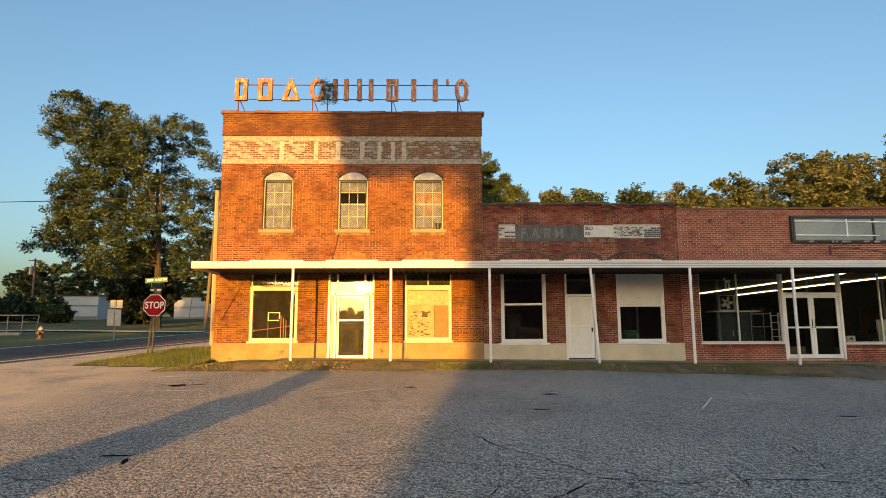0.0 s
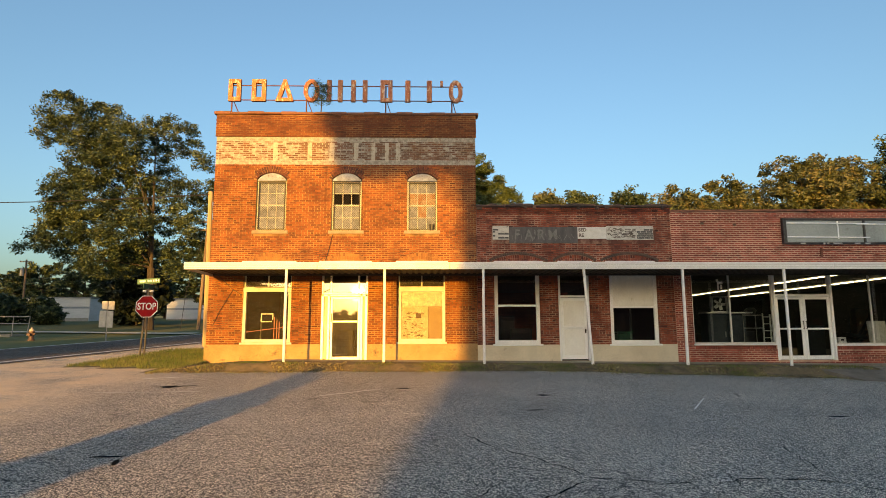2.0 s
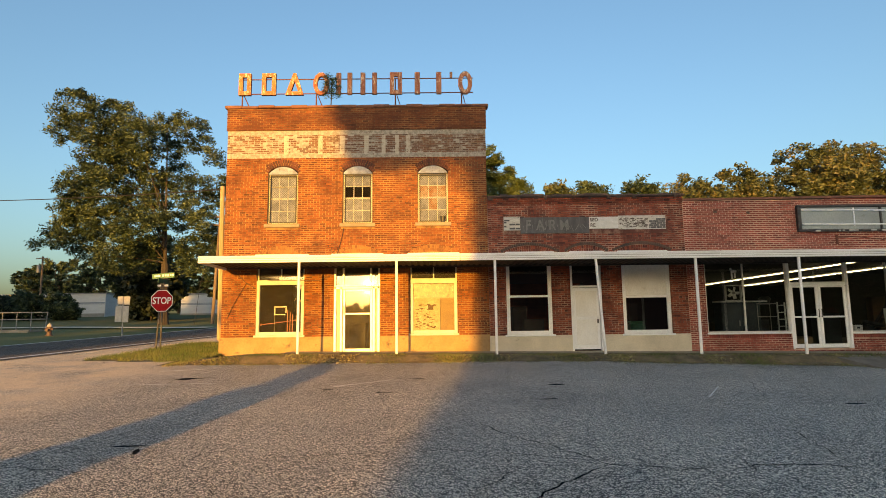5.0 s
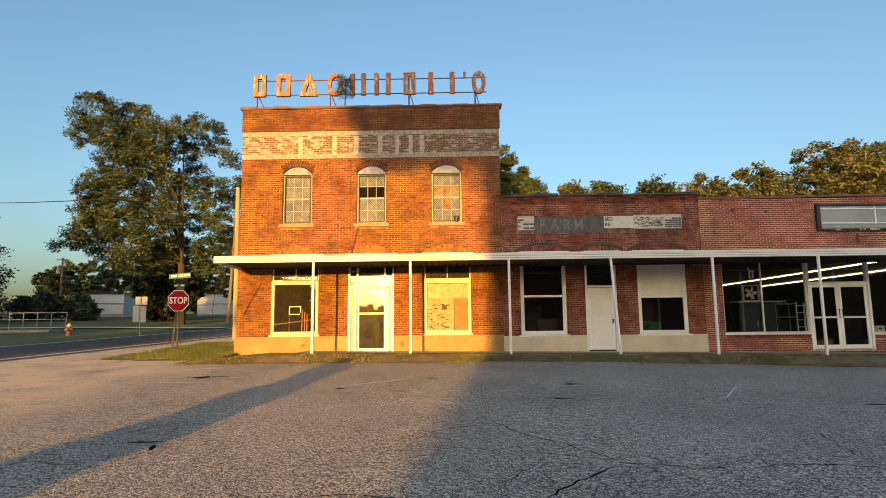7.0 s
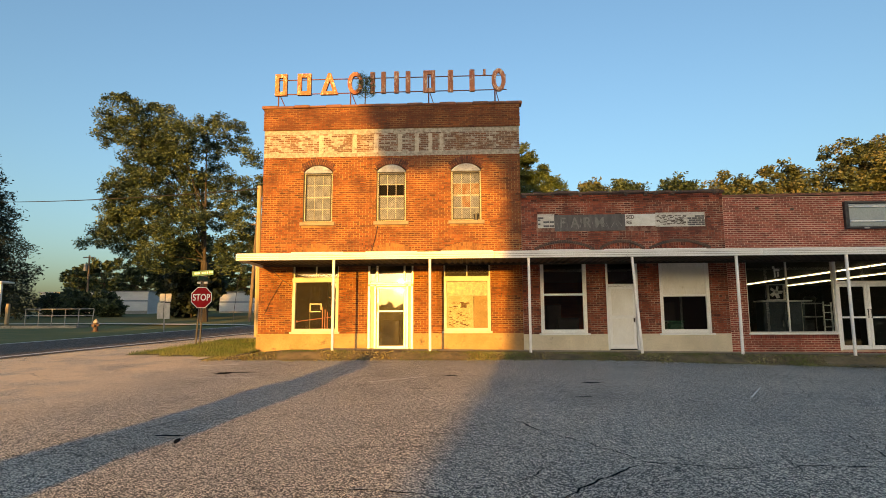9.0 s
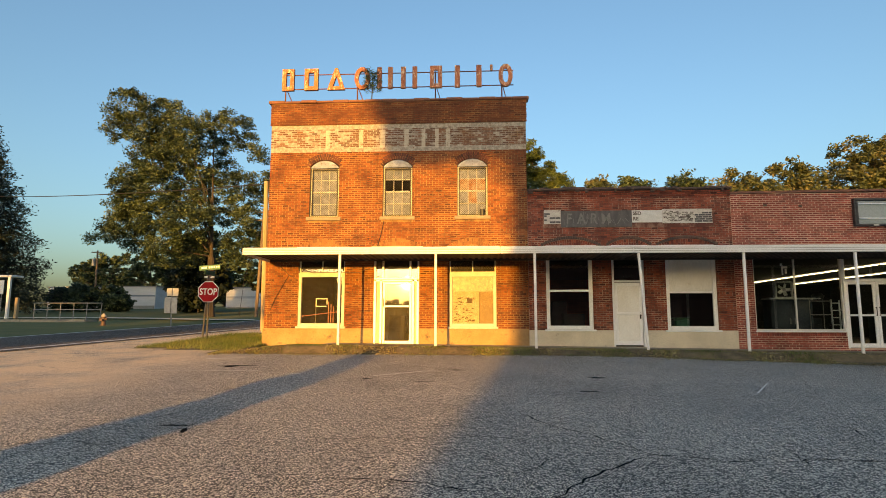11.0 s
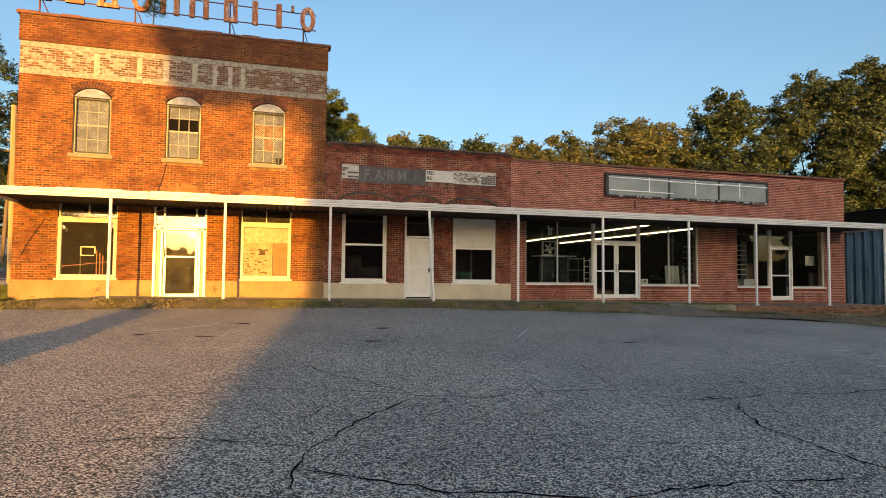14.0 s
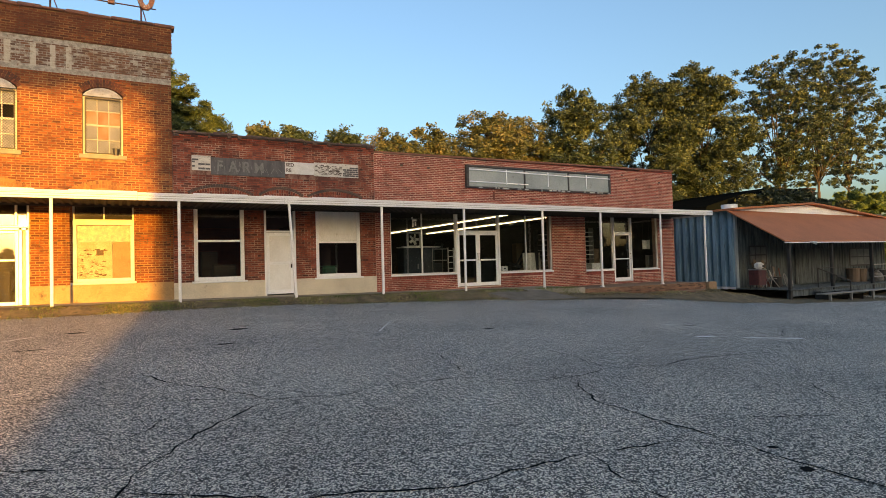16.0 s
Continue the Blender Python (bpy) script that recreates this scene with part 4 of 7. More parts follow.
    for za, zb in ((z0 + low, z0 + mid - 0.03), (z0 + mid + 0.03, z1 - stile)):
        p = part("pane", Shape().box(x0 + stile, x1 - stile, y + 0.022, y + 0.028, za, zb), glass or M_GLASS, door)
        p.visible_shadow = False
    hx = x0 + stile * 0.5 if hand == "l" else x1 - stile * 0.5
    s = Shape().tube((hx, y - 0.05, z0 + mid - 0.02), (hx, y - 0.05, z0 + mid + 0.26), 0.011)
    s.tube((hx, y - 0.05, z0 + mid), (hx, y, z0 + mid), 0.008, None, 6).tube((hx, y - 0.05, z0 + mid + 0.24), (hx, y, z0 + mid + 0.24), 0.008, None, 6)
    part("door_handle", s, M_DARKMETAL, door)
    return door


glass_door("door_1", -3.07, -2.11, 0.20, 2.22, "aluminium framed glass door of the corner shop, closed", M_ALU, 0.06, 1.22, 0.075, glass=M_GLASS_DOOR)
s = Shape()
for xa, xb in ((a, a + 0.09), (a + 0.20, a + 0.285), (b - 0.245, b - 0.155), (b - 0.09, b)):
    s.soft(xa, xb, -0.01, 0.14, 0.17, 2.30, 0.012)
s.soft(a, b, -0.01, 0.14, 2.225, 2.298, 0.01)
structure("door_surround", s, M_ALU, "bright metal door surround with side strips", "door frame")
for xa, xb in ((a + 0.09, a + 0.20), (b - 0.155, b - 0.09)):
    p = structure("side_light", Shape().soft(xa - 0.005, xb + 0.005, 0.05, 0.076, 0.18, 2.23, 0.004), M_CONCRETE, "narrow dull panel beside the corner shop door", "panel")
structure("threshold", Shape().soft(a, b, -0.12, 0.2, 0.10, 0.168, 0.01), M_CONCRETE, "concrete threshold of the corner shop", "threshold")

# middle shop
win = window("window_7", 2.27, 3.76, 0.68, 3.08, "white framed sash window with a dark room behind", M_WHITE, bars_z=[(1.92, 0.035)], y=0.05, w=0.12, sill=0.06)
win = window("window_8", 6.07, 7.66, 0.67, 3.08, "white framed window with a boarded upper half", M_WHITE, bars_z=[(1.87, 0.035)], y=0.05, w=0.12, sill=0.06,
             glass=lambda i, j: M_GLASS if j == 0 else M_CREAM)
part("board", Shape().soft(6.195, 7.535, 0.07, 0.088, 1.912, 2.955, 0.004), M_BOARD_GREY, win, "painted closing board")
part("patch_board", Shape().soft(6.86, 7.30, 0.060, 0.069, 2.12, 2.72, 0.004), M_BOARD_GREY, win)
door_2 = thing("door_2", "white panelled wooden door of the middle shop, closed", "door")
door_2["kind"] = "structure"
part("door_frame", Shape().soft(4.37, 4.44, 0.0, 0.14, 0.14, 3.08, 0.01).soft(5.32, 5.39, 0.0, 0.14, 0.14, 3.08, 0.01).soft(4.44, 5.32, 0.0, 0.14, 2.19, 2.25, 0.008).soft(4.44, 5.32, 0.02, 0.14, 3.02, 3.08, 0.008), M_WHITE, door_2)
part("door_leaf", Shape().soft(4.456, 5.304, 0.055, 0.095, 0.185, 2.176, 0.006), M_WHITE, door_2)
for za, zb in ((0.32, 1.14), (1.24, 2.08)):
    part("door_panel", Shape().soft(4.54, 5.22, 0.046, 0.056, za, zb, 0.006), M_BOARD_GREY, door_2)
part("door_rail", Shape().soft(4.46, 5.30, 0.036, 0.05, 1.16, 1.21, 0.006), M_WHITE, door_2)
part("door_handle", Shape().tube((5.24, 0.0, 1.12), (5.24, 0.05, 1.12), 0.025, 0.018).soft(5.215, 5.265, 0.044, 0.05, 1.02, 1.22, 0.004), M_DARKMETAL, door_2)
p = part("pane", Shape().box(4.44, 5.32, 0.08, 0.086, 2.25, 3.02), M_GLASS, door_2)
p.visible_shadow = False
part("transom_latch", Shape().soft(4.62, 4.84, 0.03, 0.06, 2.255, 2.285, 0.006), M_DARKMETAL, door_2)
structure("threshold", Shape().soft(4.30, 5.45, -0.20, 0.2, 0.06, 0.138, 0.012), M_CONCRETE, "concrete step of the middle shop", "threshold")

# long shop
window("window_9", 8.80, 11.53, 0.66, 3.02, "large shop window beside the double doors", M_ALU, bars_x=[(10.09, 0.022)], y=0.05, w=0.045)
window("window_10", 13.52, 16.16, 0.63, 3.02, "large shop window with stored goods behind", M_ALU, bars_x=[(14.85, 0.022)], y=0.05, w=0.045)
window("window_11", 11.60, 13.45, 2.26, 3.02, "wide transom above the double doors", M_ALU, bars_x=[], y=0.05, w=0.03)
window("window_12", 18.0, 19.66, 0.58, 3.02, "display window beside the end door", M_ALU, bars_x=[(18.95, 0.018)], y=0.05, w=0.04)
window("window_13", 20.80, 22.5, 0.56, 3.02, "display window reflecting the evening sky", M_ALU, bars_x=[], y=0.05, w=0.04)
window("window_14", 19.72, 20.76, 2.24, 3.02, "transom above the end door", M_ALU, bars_x=[], y=0.05, w=0.03)
structure("door_frame_double", Shape().soft(11.53, 11.60, 0.0, 0.16, 0.12, 3.02, 0.01).soft(13.45, 13.52, 0.0, 0.16, 0.12, 3.02, 0.01).soft(11.60, 13.45, 0.02, 0.15, 2.20, 2.26, 0.008), M_WHITE, "white frame of the double doors", "door frame")
glass_door("door_3", 11.605, 12.52, 0.14, 2.195, "white metal glass door, one of a pair, closed", M_WHITE, 0.05, 1.0, 0.09, 0.13, "r")
glass_door("door_4", 12.53, 13.445, 0.14, 2.195, "white metal glass door, one of a pair, closed", M_WHITE, 0.05, 1.0, 0.09, 0.13)
structure("door_frame_end", Shape().soft(19.66, 19.72, 0.0, 0.15, 0.02, 3.02, 0.01).soft(20.74, 20.80, 0.0, 0.15, 0.02, 3.02, 0.01).soft(19.72, 20.74, 0.02, 0.14, 2.18, 2.24, 0.008), M_WHITE, "white frame of the end door", "door frame")
glass_door("door_5", 19.725, 20.735, 0.04, 2.175, "white framed glass door of the end shop, closed", M_WHITE, 0.05, 1.0, 0.07, 0.16, "r")
for x0, x1, z in ((8.80, 11.5, 0.66), (13.55, 16.16, 0.63), (18.0, 19.63, 0.58), (20.83, 22.5, 0.56)):
    structure("window_ledge", Shape().soft(x0 - 0.03, x1 + 0.02, -0.06, 0.06, z - 0.05, z, 0.01), M_WHITE, "white painted ledge below a shop window", "sill")


# ---- trees ----
def leaf_mesh(name, centres, normals_up, size, material, rng, long=1.6):
    """Many small leaves, each a bent diamond, at the given places."""
    n = len(centres)
    a = rng.normal(size=(n, 3))
    a[:, 2] *= 0.6
    a /= np.linalg.norm(a, axis=1)[:, None]
    b = np.cross(a, rng.normal(size=(n, 3)))
    b /= np.linalg.norm(b, axis=1)[:, None]
    s = size * rng.uniform(0.6, 1.35, (n, 1))
    u, w = a * s * long * 0.5, b * s * 0.5
    c = np.cross(a, b) * s * 0.18
    v = np.stack([centres - u, centres + w + c, centres + u, centres - w + c], 1).reshape(-1, 3)
    i = np.arange(n) * 4
    f = np.concatenate([np.stack([i, i + 1, i + 2], 1), np.stack([i, i + 2, i + 3], 1)])
    me = bpy.data.meshes.new(name)
    me.vertices.add(len(v))
    me.vertices.foreach_set("co", v.astype(np.float32).ravel())
    me.loops.add(len(f) * 3)
    me.loops.foreach_set("vertex_index", f.astype(np.int32).ravel())
    me.polygons.add(len(f))
    me.polygons.foreach_set("loop_start", np.arange(len(f), dtype=np.int32) * 3)
    me.update(calc_edges=True)
    me.materials.append(material)
    return me


def tree(kind, base, height, blobs, label, leaves=9000, size=0.3, material=None, trunk_r=0.35, seed=1, fork=0.35, clump=0.75, per=60, category="tree", long=1.9, limb=1.0, least=0.0):
    """A tree with a tapered trunk, limbs to each mass of the crown, and a crown of leaf clumps.
    blobs: masses of the crown as (dx, dy, z, rx, ry, rz), from the foot of the tree."""
    rng = np.random.default_rng(seed)
    root = thing(kind, label, category, at=Matrix.Translation(base))
    trunk = Shape()
    lean = rng.uniform(-0.02, 0.02, 2)
    top = height * fork
    pts = [(lean[0] * top * k / 4, lean[1] * top * k / 4, -0.3 + (top + 0.3) * k / 4) for k in range(5)]
    trunk.path(pts, [trunk_r * (1.25, 1.0, 0.92, 0.85, 0.78)[k] for k in range(5)], 9)
    crest = max(b[2] for b in blobs)
    leader = [(pts[-1][0] + lean[0] * r * 20, pts[-1][1] + lean[1] * r * 20, top + (crest - top) * r) for r in (0.0, 0.25, 0.5, 0.8)]
    trunk.path(leader, [trunk_r * q * min(1.0, 0.35 + 0.6 * limb) for q in (0.78, 0.58, 0.36, 0.10)], 7)
    for dx, dy, z, rx, ry, rz in blobs:
        rise = 0.06 + 0.40 * rng.random()
        start = (pts[-1][0] + lean[0] * rise * 20, pts[-1][1] + lean[1] * rise * 20, top + (z - top) * rise) if z > top else (0, 0, z * 0.8)
        mid = (dx * 0.5 + rng.uniform(-0.3, 0.3), dy * 0.5 + rng.uniform(-0.3, 0.3), start[2] + (z - start[2]) * rng.uniform(0.35, 0.75))
        if z <= top:
            mid = (dx * 0.5, dy * 0.5, z * 0.95)
        if rx < least:
            continue
        trunk.path([start, mid, (dx, dy, z)], [trunk_r * 0.55 * limb, trunk_r * 0.34 * limb, trunk_r * 0.12 * limb], 6)
        for _ in range(3):
            e = rng.normal(size=3)
            e /= np.linalg.norm(e)
            trunk.tube((dx, dy, z), (dx + e[0] * rx * 0.8, dy + e[1] * ry * 0.8, z + e[2] * rz * 0.8), trunk_r * 0.13 * limb, trunk_r * 0.03, 5)
    part("trunk", trunk, M_BARK, root)
    vol = np.array([b[3] * b[4] * b[5] for b in blobs]) ** 0.75
    share = vol / vol.sum()
    places = []
    for (dx, dy, z, rx, ry, rz), k in zip(blobs, share):
        m = max(5, int(leaves * k / per))
        d = rng.normal(size=(m, 3))
        d /= np.linalg.norm(d, axis=1)[:, None]
        r = rng.uniform(0.25, 1.0, (m, 1)) ** 0.45 * rng.uniform(0.85, 1.12, (m, 1))
        c = np.array([dx, dy, z]) + d * r * np.array([rx, ry, rz])
        spread = np.clip(rng.normal(size=(m, per, 3)), -1.45, 1.45) * np.array([clump, clump, clump * 0.62]) * rng.uniform(0.5, 1.0, (m, 1, 1)) * 0.55
        places.append((c[:, None, :] + spread).reshape(-1, 3))
    crown = new("crown", leaf_mesh("crown", np.concatenate(places), None, size, material or M_LEAF, rng, long))
    crown.parent = root
    return root


def scatter_blobs(seed, n, rx, ry, z0, z1, r, flat=0.8, taper=0.0):
    """Crown masses scattered through an upright ellipsoid."""
    rng = random.Random(seed)
    out = []
    for k in range(n):
        t = (k + 0.5) / n
        z = z0 + (z1 - z0) * t
        w = math.sqrt(max(0.05, 1 - (2 * t - 1) ** 2)) * (1 - taper * t)
        a = k * 2.4 + rng.uniform(-0.4, 0.4)
        q = rng.uniform(0.45, 0.95) * w
        rr = r * rng.uniform(0.75, 1.25)
        out.append((rx * q * math.cos(a), ry * q * math.sin(a), z, rr, rr, rr * flat))
    return out


# great pecan beside the side street
PECAN = [(-9.1, 19.8, 0.85), (-9.9, 18.1, 1.0), (-9.9, 16.4, 0.85), (-7.9, 19.0, 1.2), (-5.9, 18.5, 1.4), (-3.9, 18.0, 1.3), (-7.3, 16.9, 1.6), (-5.2, 16.0, 1.7), (-3.0, 15.9, 1.6), (-7.1, 14.4, 1.1), (-5.6, 13.5, 1.6)]
PECAN += [(-3.5, 13.6, 1.65), (-0.4, 17.3, 1.2), (1.3, 17.4, 1.0), (2.4, 17.3, 0.75), (3.5, 14.4, 0.85), (4.2, 13.9, 0.6), (1.1, 15.4, 1.1), (-0.9, 15.6, 1.0), (1.5, 12.9, 0.85), (-9.0, 11.6, 0.9), (-7.4, 11.1, 1.3), (-8.8, 9.6, 1.1)]
PECAN += [(-9.9, 8.1, 0.75), (-11.1, 6.8, 0.6), (-9.5, 7.0, 0.75), (-7.1, 8.8, 1.6), (-5.2, 11.2, 1.8), (-5.1, 8.5, 1.9), (-2.9, 10.6, 1.7), (-2.8, 7.9, 1.9), (-6.6, 6.6, 1.5), (-4.3, 5.7, 1.6), (-2.1, 5.4, 1.5), (-0.6, 10.5, 1.1)]
PECAN += [(1.3, 10.9, 1.1), (0.9, 8.7, 1.2), (2.3, 9.7, 1.0), (3.7, 10.3, 1.0), (-0.4, 6.5, 1.2), (1.8, 6.5, 1.2), (3.8, 7.5, 1.1), (1.9, 4.8, 1.0), (4.1, 5.5, 1.0)]
PECAN += [(0.0, 12.4, 1.2), (2.6, 11.6, 1.2), (-1.6, 12.4, 1.4), (3.0, 8.6, 1.3), (5.0, 11.2, 1.0), (-1.4, 9.0, 1.5), (0.4, 13.9, 0.9), (2.6, 15.6, 0.9), (-1.6, 14.4, 1.0), (-4.6, 15.0, 1.5), (-1.9, 17.0, 1.0), (-8.6, 17.6, 1.1), (-8.0, 12.6, 1.1), (-7.8, 10.2, 1.3), (-8.6, 8.2, 1.1), (-9.0, 7.4, 0.9), (-6.6, 12.6, 1.2), (4.9, 11.9, 0.9), (5.5, 10.4, 0.85), (5.2, 8.4, 0.85)]
PECAN_MASSES = []
for k, (dx, z, r) in enumerate(PECAN):
    dy = 1.6 * math.sin(3.7 * k) + (1.2 if dx > -1 else -0.8)
    PECAN_MASSES.append(((dx - 22.9) * (1 + dy / 49) + 22.9, dy, (z + 0.5) * (1 + dy / 49) - 0.5, r, r * 1.2, r * 0.95))
tree("pecan_tree", (-22.9, 30, land(-22.9, 30)), 21,
     PECAN_MASSES,
     "large leafy pecan tree behind the side street", leaves=112000, size=0.10, trunk_r=0.36, seed=3, fork=0.24, clump=0.62, per=46, long=2.3, limb=0.36, least=1.35)

# woods behind and beside
def wood(x, y, h, w, seed, mat=None, leaves=30000, label="leafy broad tree behind the shops", size=0.15, low=0.22):
    tree("broadleaf_tree", (x, y, land(x, y)), h, scatter_blobs(seed, 18, w, w * 0.8, h * low, h * 0.9, w * 0.46), label, leaves=int(leaves * 1.12), size=size, long=2.1, limb=0.65, material=mat, trunk_r=0.3, seed=seed, fork=0.3)


for k, (x, y, h, w, gold, n) in enumerate([(18.2, 30, 13.0, 2.6, 0, 20000), (14.2, 33, 13.4, 1.9, 0, 16000), (11.2, 32, 13.2, 1.9, 1, 16000), (23.4, 32, 14.0, 3.2, 1, 22000), (27.6, 32, 14.6, 3.8, 1, 26000), (33.0, 31, 17.0, 4.6, 1, 32000),
                                          (37.6, 33, 17.6, 3.8, 1, 28000), (46.0, 31, 20.8, 5.2, 0, 62000), (57.6, 31, 25.2, 5.7, 0, 76000), (65.8, 30, 26.6, 5.7, 0, 78000), (41.2, 35, 18.4, 3.6, 1, 28000)]):
    wood(x, y, h, w, 20 + k, M_LEAF_GOLD if gold else M_LEAF, n, "tree with turning leaves behind the shops" if gold else "leafy broad tree behind the shops")
for k, (x, y, h, w) in enumerate([(82, 30, 31, 7.0), (95, 32, 35.5, 7.8), (108, 34, 37, 8.0)]):
    wood(x, y, h, w, 50 + k, M_LEAF, 23000, "tall airy tree beyond the shed", 0.19, 0.37)
for k, (x, y, h, w) in enumerate([(74, 48, 10.5, 3.6), (84, 52, 10, 4.0), (98, 44, 9, 4), (91, 25, 10, 5), (101, 27, 11, 5)]):
    wood(x, y, h, w, 56 + k, M_PINE, 14000, "yellow-green tree far beyond the shed", 0.26, 0.10)
# pine behind the shops
tree("pine_tree", (1.6, 15.5, land(1.6, 15.5)), 13.0, [(0.2, 0, 12.2, 0.7, 0.8, 0.7), (0.5, 0, 11.3, 1.0, 1.0, 0.7), (1.0, 0, 10.4, 1.3, 1.2, 0.8), (0.2, 0, 10.0, 1.4, 1.2, 0.8), (1.8, 0, 9.5, 1.3, 1.2, 0.8), (2.6, 0, 8.7, 1.2, 1.2, 0.7), (0.8, 0, 8.8, 1.5, 1.3, 0.9), (3.3, 0, 8.0, 1.0, 1.0, 0.6), (1.6, 0, 7.8, 1.5, 1.3, 0.8)],
     "yellow-green pine rising behind the shops", leaves=26000, size=0.055, material=M_PINE_DARK, trunk_r=0.22, seed=15, fork=0.4, clump=0.36, per=70, long=5.0)


# ---- roof sign: weathered plain shapes on a rail frame ----
sign = thing("roof_sign", "rusted orange metal sign shapes on a rail frame above the parapet", "sign")
for z in (9.50, 8.98):
    part("rail", Shape().tube((-6.75, 0.20, z), (1.32, 0.20, z), 0.018, None, 6), M_IRON, sign, "thin rusted rail")
for x in (-6.62, -4.08, -1.36, 0.92):
    part("upright", Shape().tube((x, 0.20, 8.40), (x, 0.20, 9.52), 0.024, None, 6), M_IRON, sign)
    part("brace", Shape().tube((x + 0.02, 0.22, 9.0), (x + 0.38, 0.9, 8.0), 0.016, None, 6), M_IRON, sign)
def hoop(outer, inner, y0, y1):
    """A closed flat frame between two outlines in x and z, pushed from y0 back to y1."""
    s, k = Shape(), len(outer)
    s.v = [(x, y, z) for y in (y0, y1) for line in (outer, inner) for x, z in line]
    for i in range(k):
        j = (i + 1) % k
        s.f += [(i, j, k + j, k + i), (2 * k + i, 3 * k + i, 3 * k + j, 2 * k + j), (i, 2 * k + i, 2 * k + j, j), (k + i, k + j, 3 * k + j, 3 * k + i)]
    return s


def oval(mid, rx, rz, n=12):
    return [(mid + rx * math.cos(2 * math.pi * (k + 0.5) / n), 9.29 + rz * math.sin(2 * math.pi * (k + 0.5) / n)) for k in range(n)]


for x0, x1, form in ((-6.72, -6.30, "frame"), (-5.93, -5.45, "frame"), (-5.12, -4.50, "triangle"), (-4.16, -3.64, "ring"), (-3.38, -3.22, "bar"), (-3.00, -2.84, "bar"), (-2.55, -2.39, "bar"), (-2.15, -1.99, "bar"),
                     (-1.54, -1.13, "frame"), (-0.69, -0.51, "bar"), (0.05, 0.23, "bar"), (0.52, 0.61, "tick"), (0.82, 1.28, "ring")):
    w, y0, y1, z0, z1 = 0.14, 0.07, 0.18, 8.90, 9.68
    mid = (x0 + x1) / 2
    if form == "frame":
        s = hoop([(x0, z0), (x1, z0), (x1, z1), (x0, z1)], [(x0 + w, z0 + w), (x1 - w, z0 + w), (x1 - w, z1 - w), (x0 + w, z1 - w)], y0, y1)
    elif form == "triangle":
        s = hoop([(x0, z0), (x1, z0), (mid + 0.05, z1), (mid - 0.05, z1)], [(x0 + 0.19, z0 + 0.12), (x1 - 0.19, z0 + 0.12), (mid + 0.005, z1 - 0.30), (mid - 0.005, z1 - 0.30)], y0, y1)
    elif form == "ring":
        s = hoop(oval(mid, (x1 - x0) * 0.53, 0.41), oval(mid, (x1 - x0) * 0.53 - w, 0.41 - w), y0, y1)
    else:
        s = Shape().soft(x0, x1, y0, y1, z0 if form == "bar" else 9.46, z1, 0.012)
    part("sign_shape", s, M_RUST, sign, "rust-streaked orange metal shape")

# little pine on the parapet
rng = np.random.default_rng(8)
sapling = thing("pine_sapling", "small pine sapling growing on the parapet", "sapling", at=Matrix.Translation((-3.55, 0.05, 8.44)))
s, tips = Shape().path([(0, 0, -0.05), (0.02, 0, 0.5), (0.0, 0, 1.08)], [0.022, 0.016, 0.006], 6), []
for k in range(18):
    z = 0.34 + 0.72 * k / 18
    a, r = k * 2.4, 0.27 * (1.12 - 0.45 * k / 18)
    e = Vector((r * math.cos(a), r * 0.7 * math.sin(a), z + 0.10))
    s.tube((0.01, 0, z - 0.05), e, 0.007, 0.003, 4)
    for t in (0.45, 0.7, 0.9, 1.05):
        tips.append([(e.x) * t, e.y * t, z - 0.05 + 0.15 * t])
part("trunk", s, M_BARK, sapling)
tips = np.repeat(np.array(tips), 15, 0)
tips += rng.normal(size=tips.shape) * 0.05
crown = new("crown", leaf_mesh("crown", tips, None, 0.016, M_PINE_DARK, rng, 7.0))
crown.parent = sapling

# ---- sign boards on the middle shop ----
def lettering(word, size, at, material, parent, name="lettering"):
    c = bpy.data.curves.new("text", "FONT")
    c.body, c.size, c.extrude, c.align_x, c.align_y, c.space_character = word, size, 0.002, "CENTER", "CENTER", 1.02
    c.offset = 0.006
    tmp = bpy.data.objects.new("text", c)
    me = bpy.data.meshes.new_from_object(tmp)
    bpy.data.objects.remove(tmp)
    me.transform(at)
    me.materials.clear()
    me.materials.append(material)
    ob = new(name, me)
    ob.parent = parent
    return ob

M_BOARD_DARK = varied("weathered dark board", (0.105, 0.105, 0.108), (0.065, 0.065, 0.068), 3, 40, 0.75, 0, 0.3, (0.20, 0.19, 0.18), 0.60, (2, 1, 0.6))
M_BOARD_WHITE = varied("peeling white board", (0.62, 0.61, 0.57), (0.48, 0.46, 0.42), 4, 50, 0.8, 0, 0.4, (0.12, 0.10, 0.085), 0.55, (1, 1, 2))
M_BOARD_PALE = varied("dull white board", (0.66, 0.66, 0.64), (0.54, 0.54, 0.51), 4, 50, 0.8, 0, 0.3, (0.30, 0.27, 0.24), 0.60, (1, 1, 2))
M_FADED = varied("faded grey lettering", (0.19, 0.19, 0.19), (0.14, 0.14, 0.14), 6, 40, 0.8, 0, 0.2, (0.09, 0.09, 0.09), 0.55)
M_INK = varied("faded dark bars", (0.09, 0.075, 0.065), (0.16, 0.13, 0.115), 8, 40, 0.85, 0, 0.2, (0.34, 0.32, 0.29), 0.58)
board = thing("shop_sign", "long weathered sign of dark and white boards with faded writing", "sign")
part("board", Shape().soft(2.79, 5.075, -0.022, 0.016, 3.99, 4.53, 0.004), M_BOARD_DARK, board, "blackened board")
part("board", Shape().soft(5.08, 6.05, -0.008, 0.016, 4.13, 4.53, 0.004), M_BOARD_PALE, board, "white board")
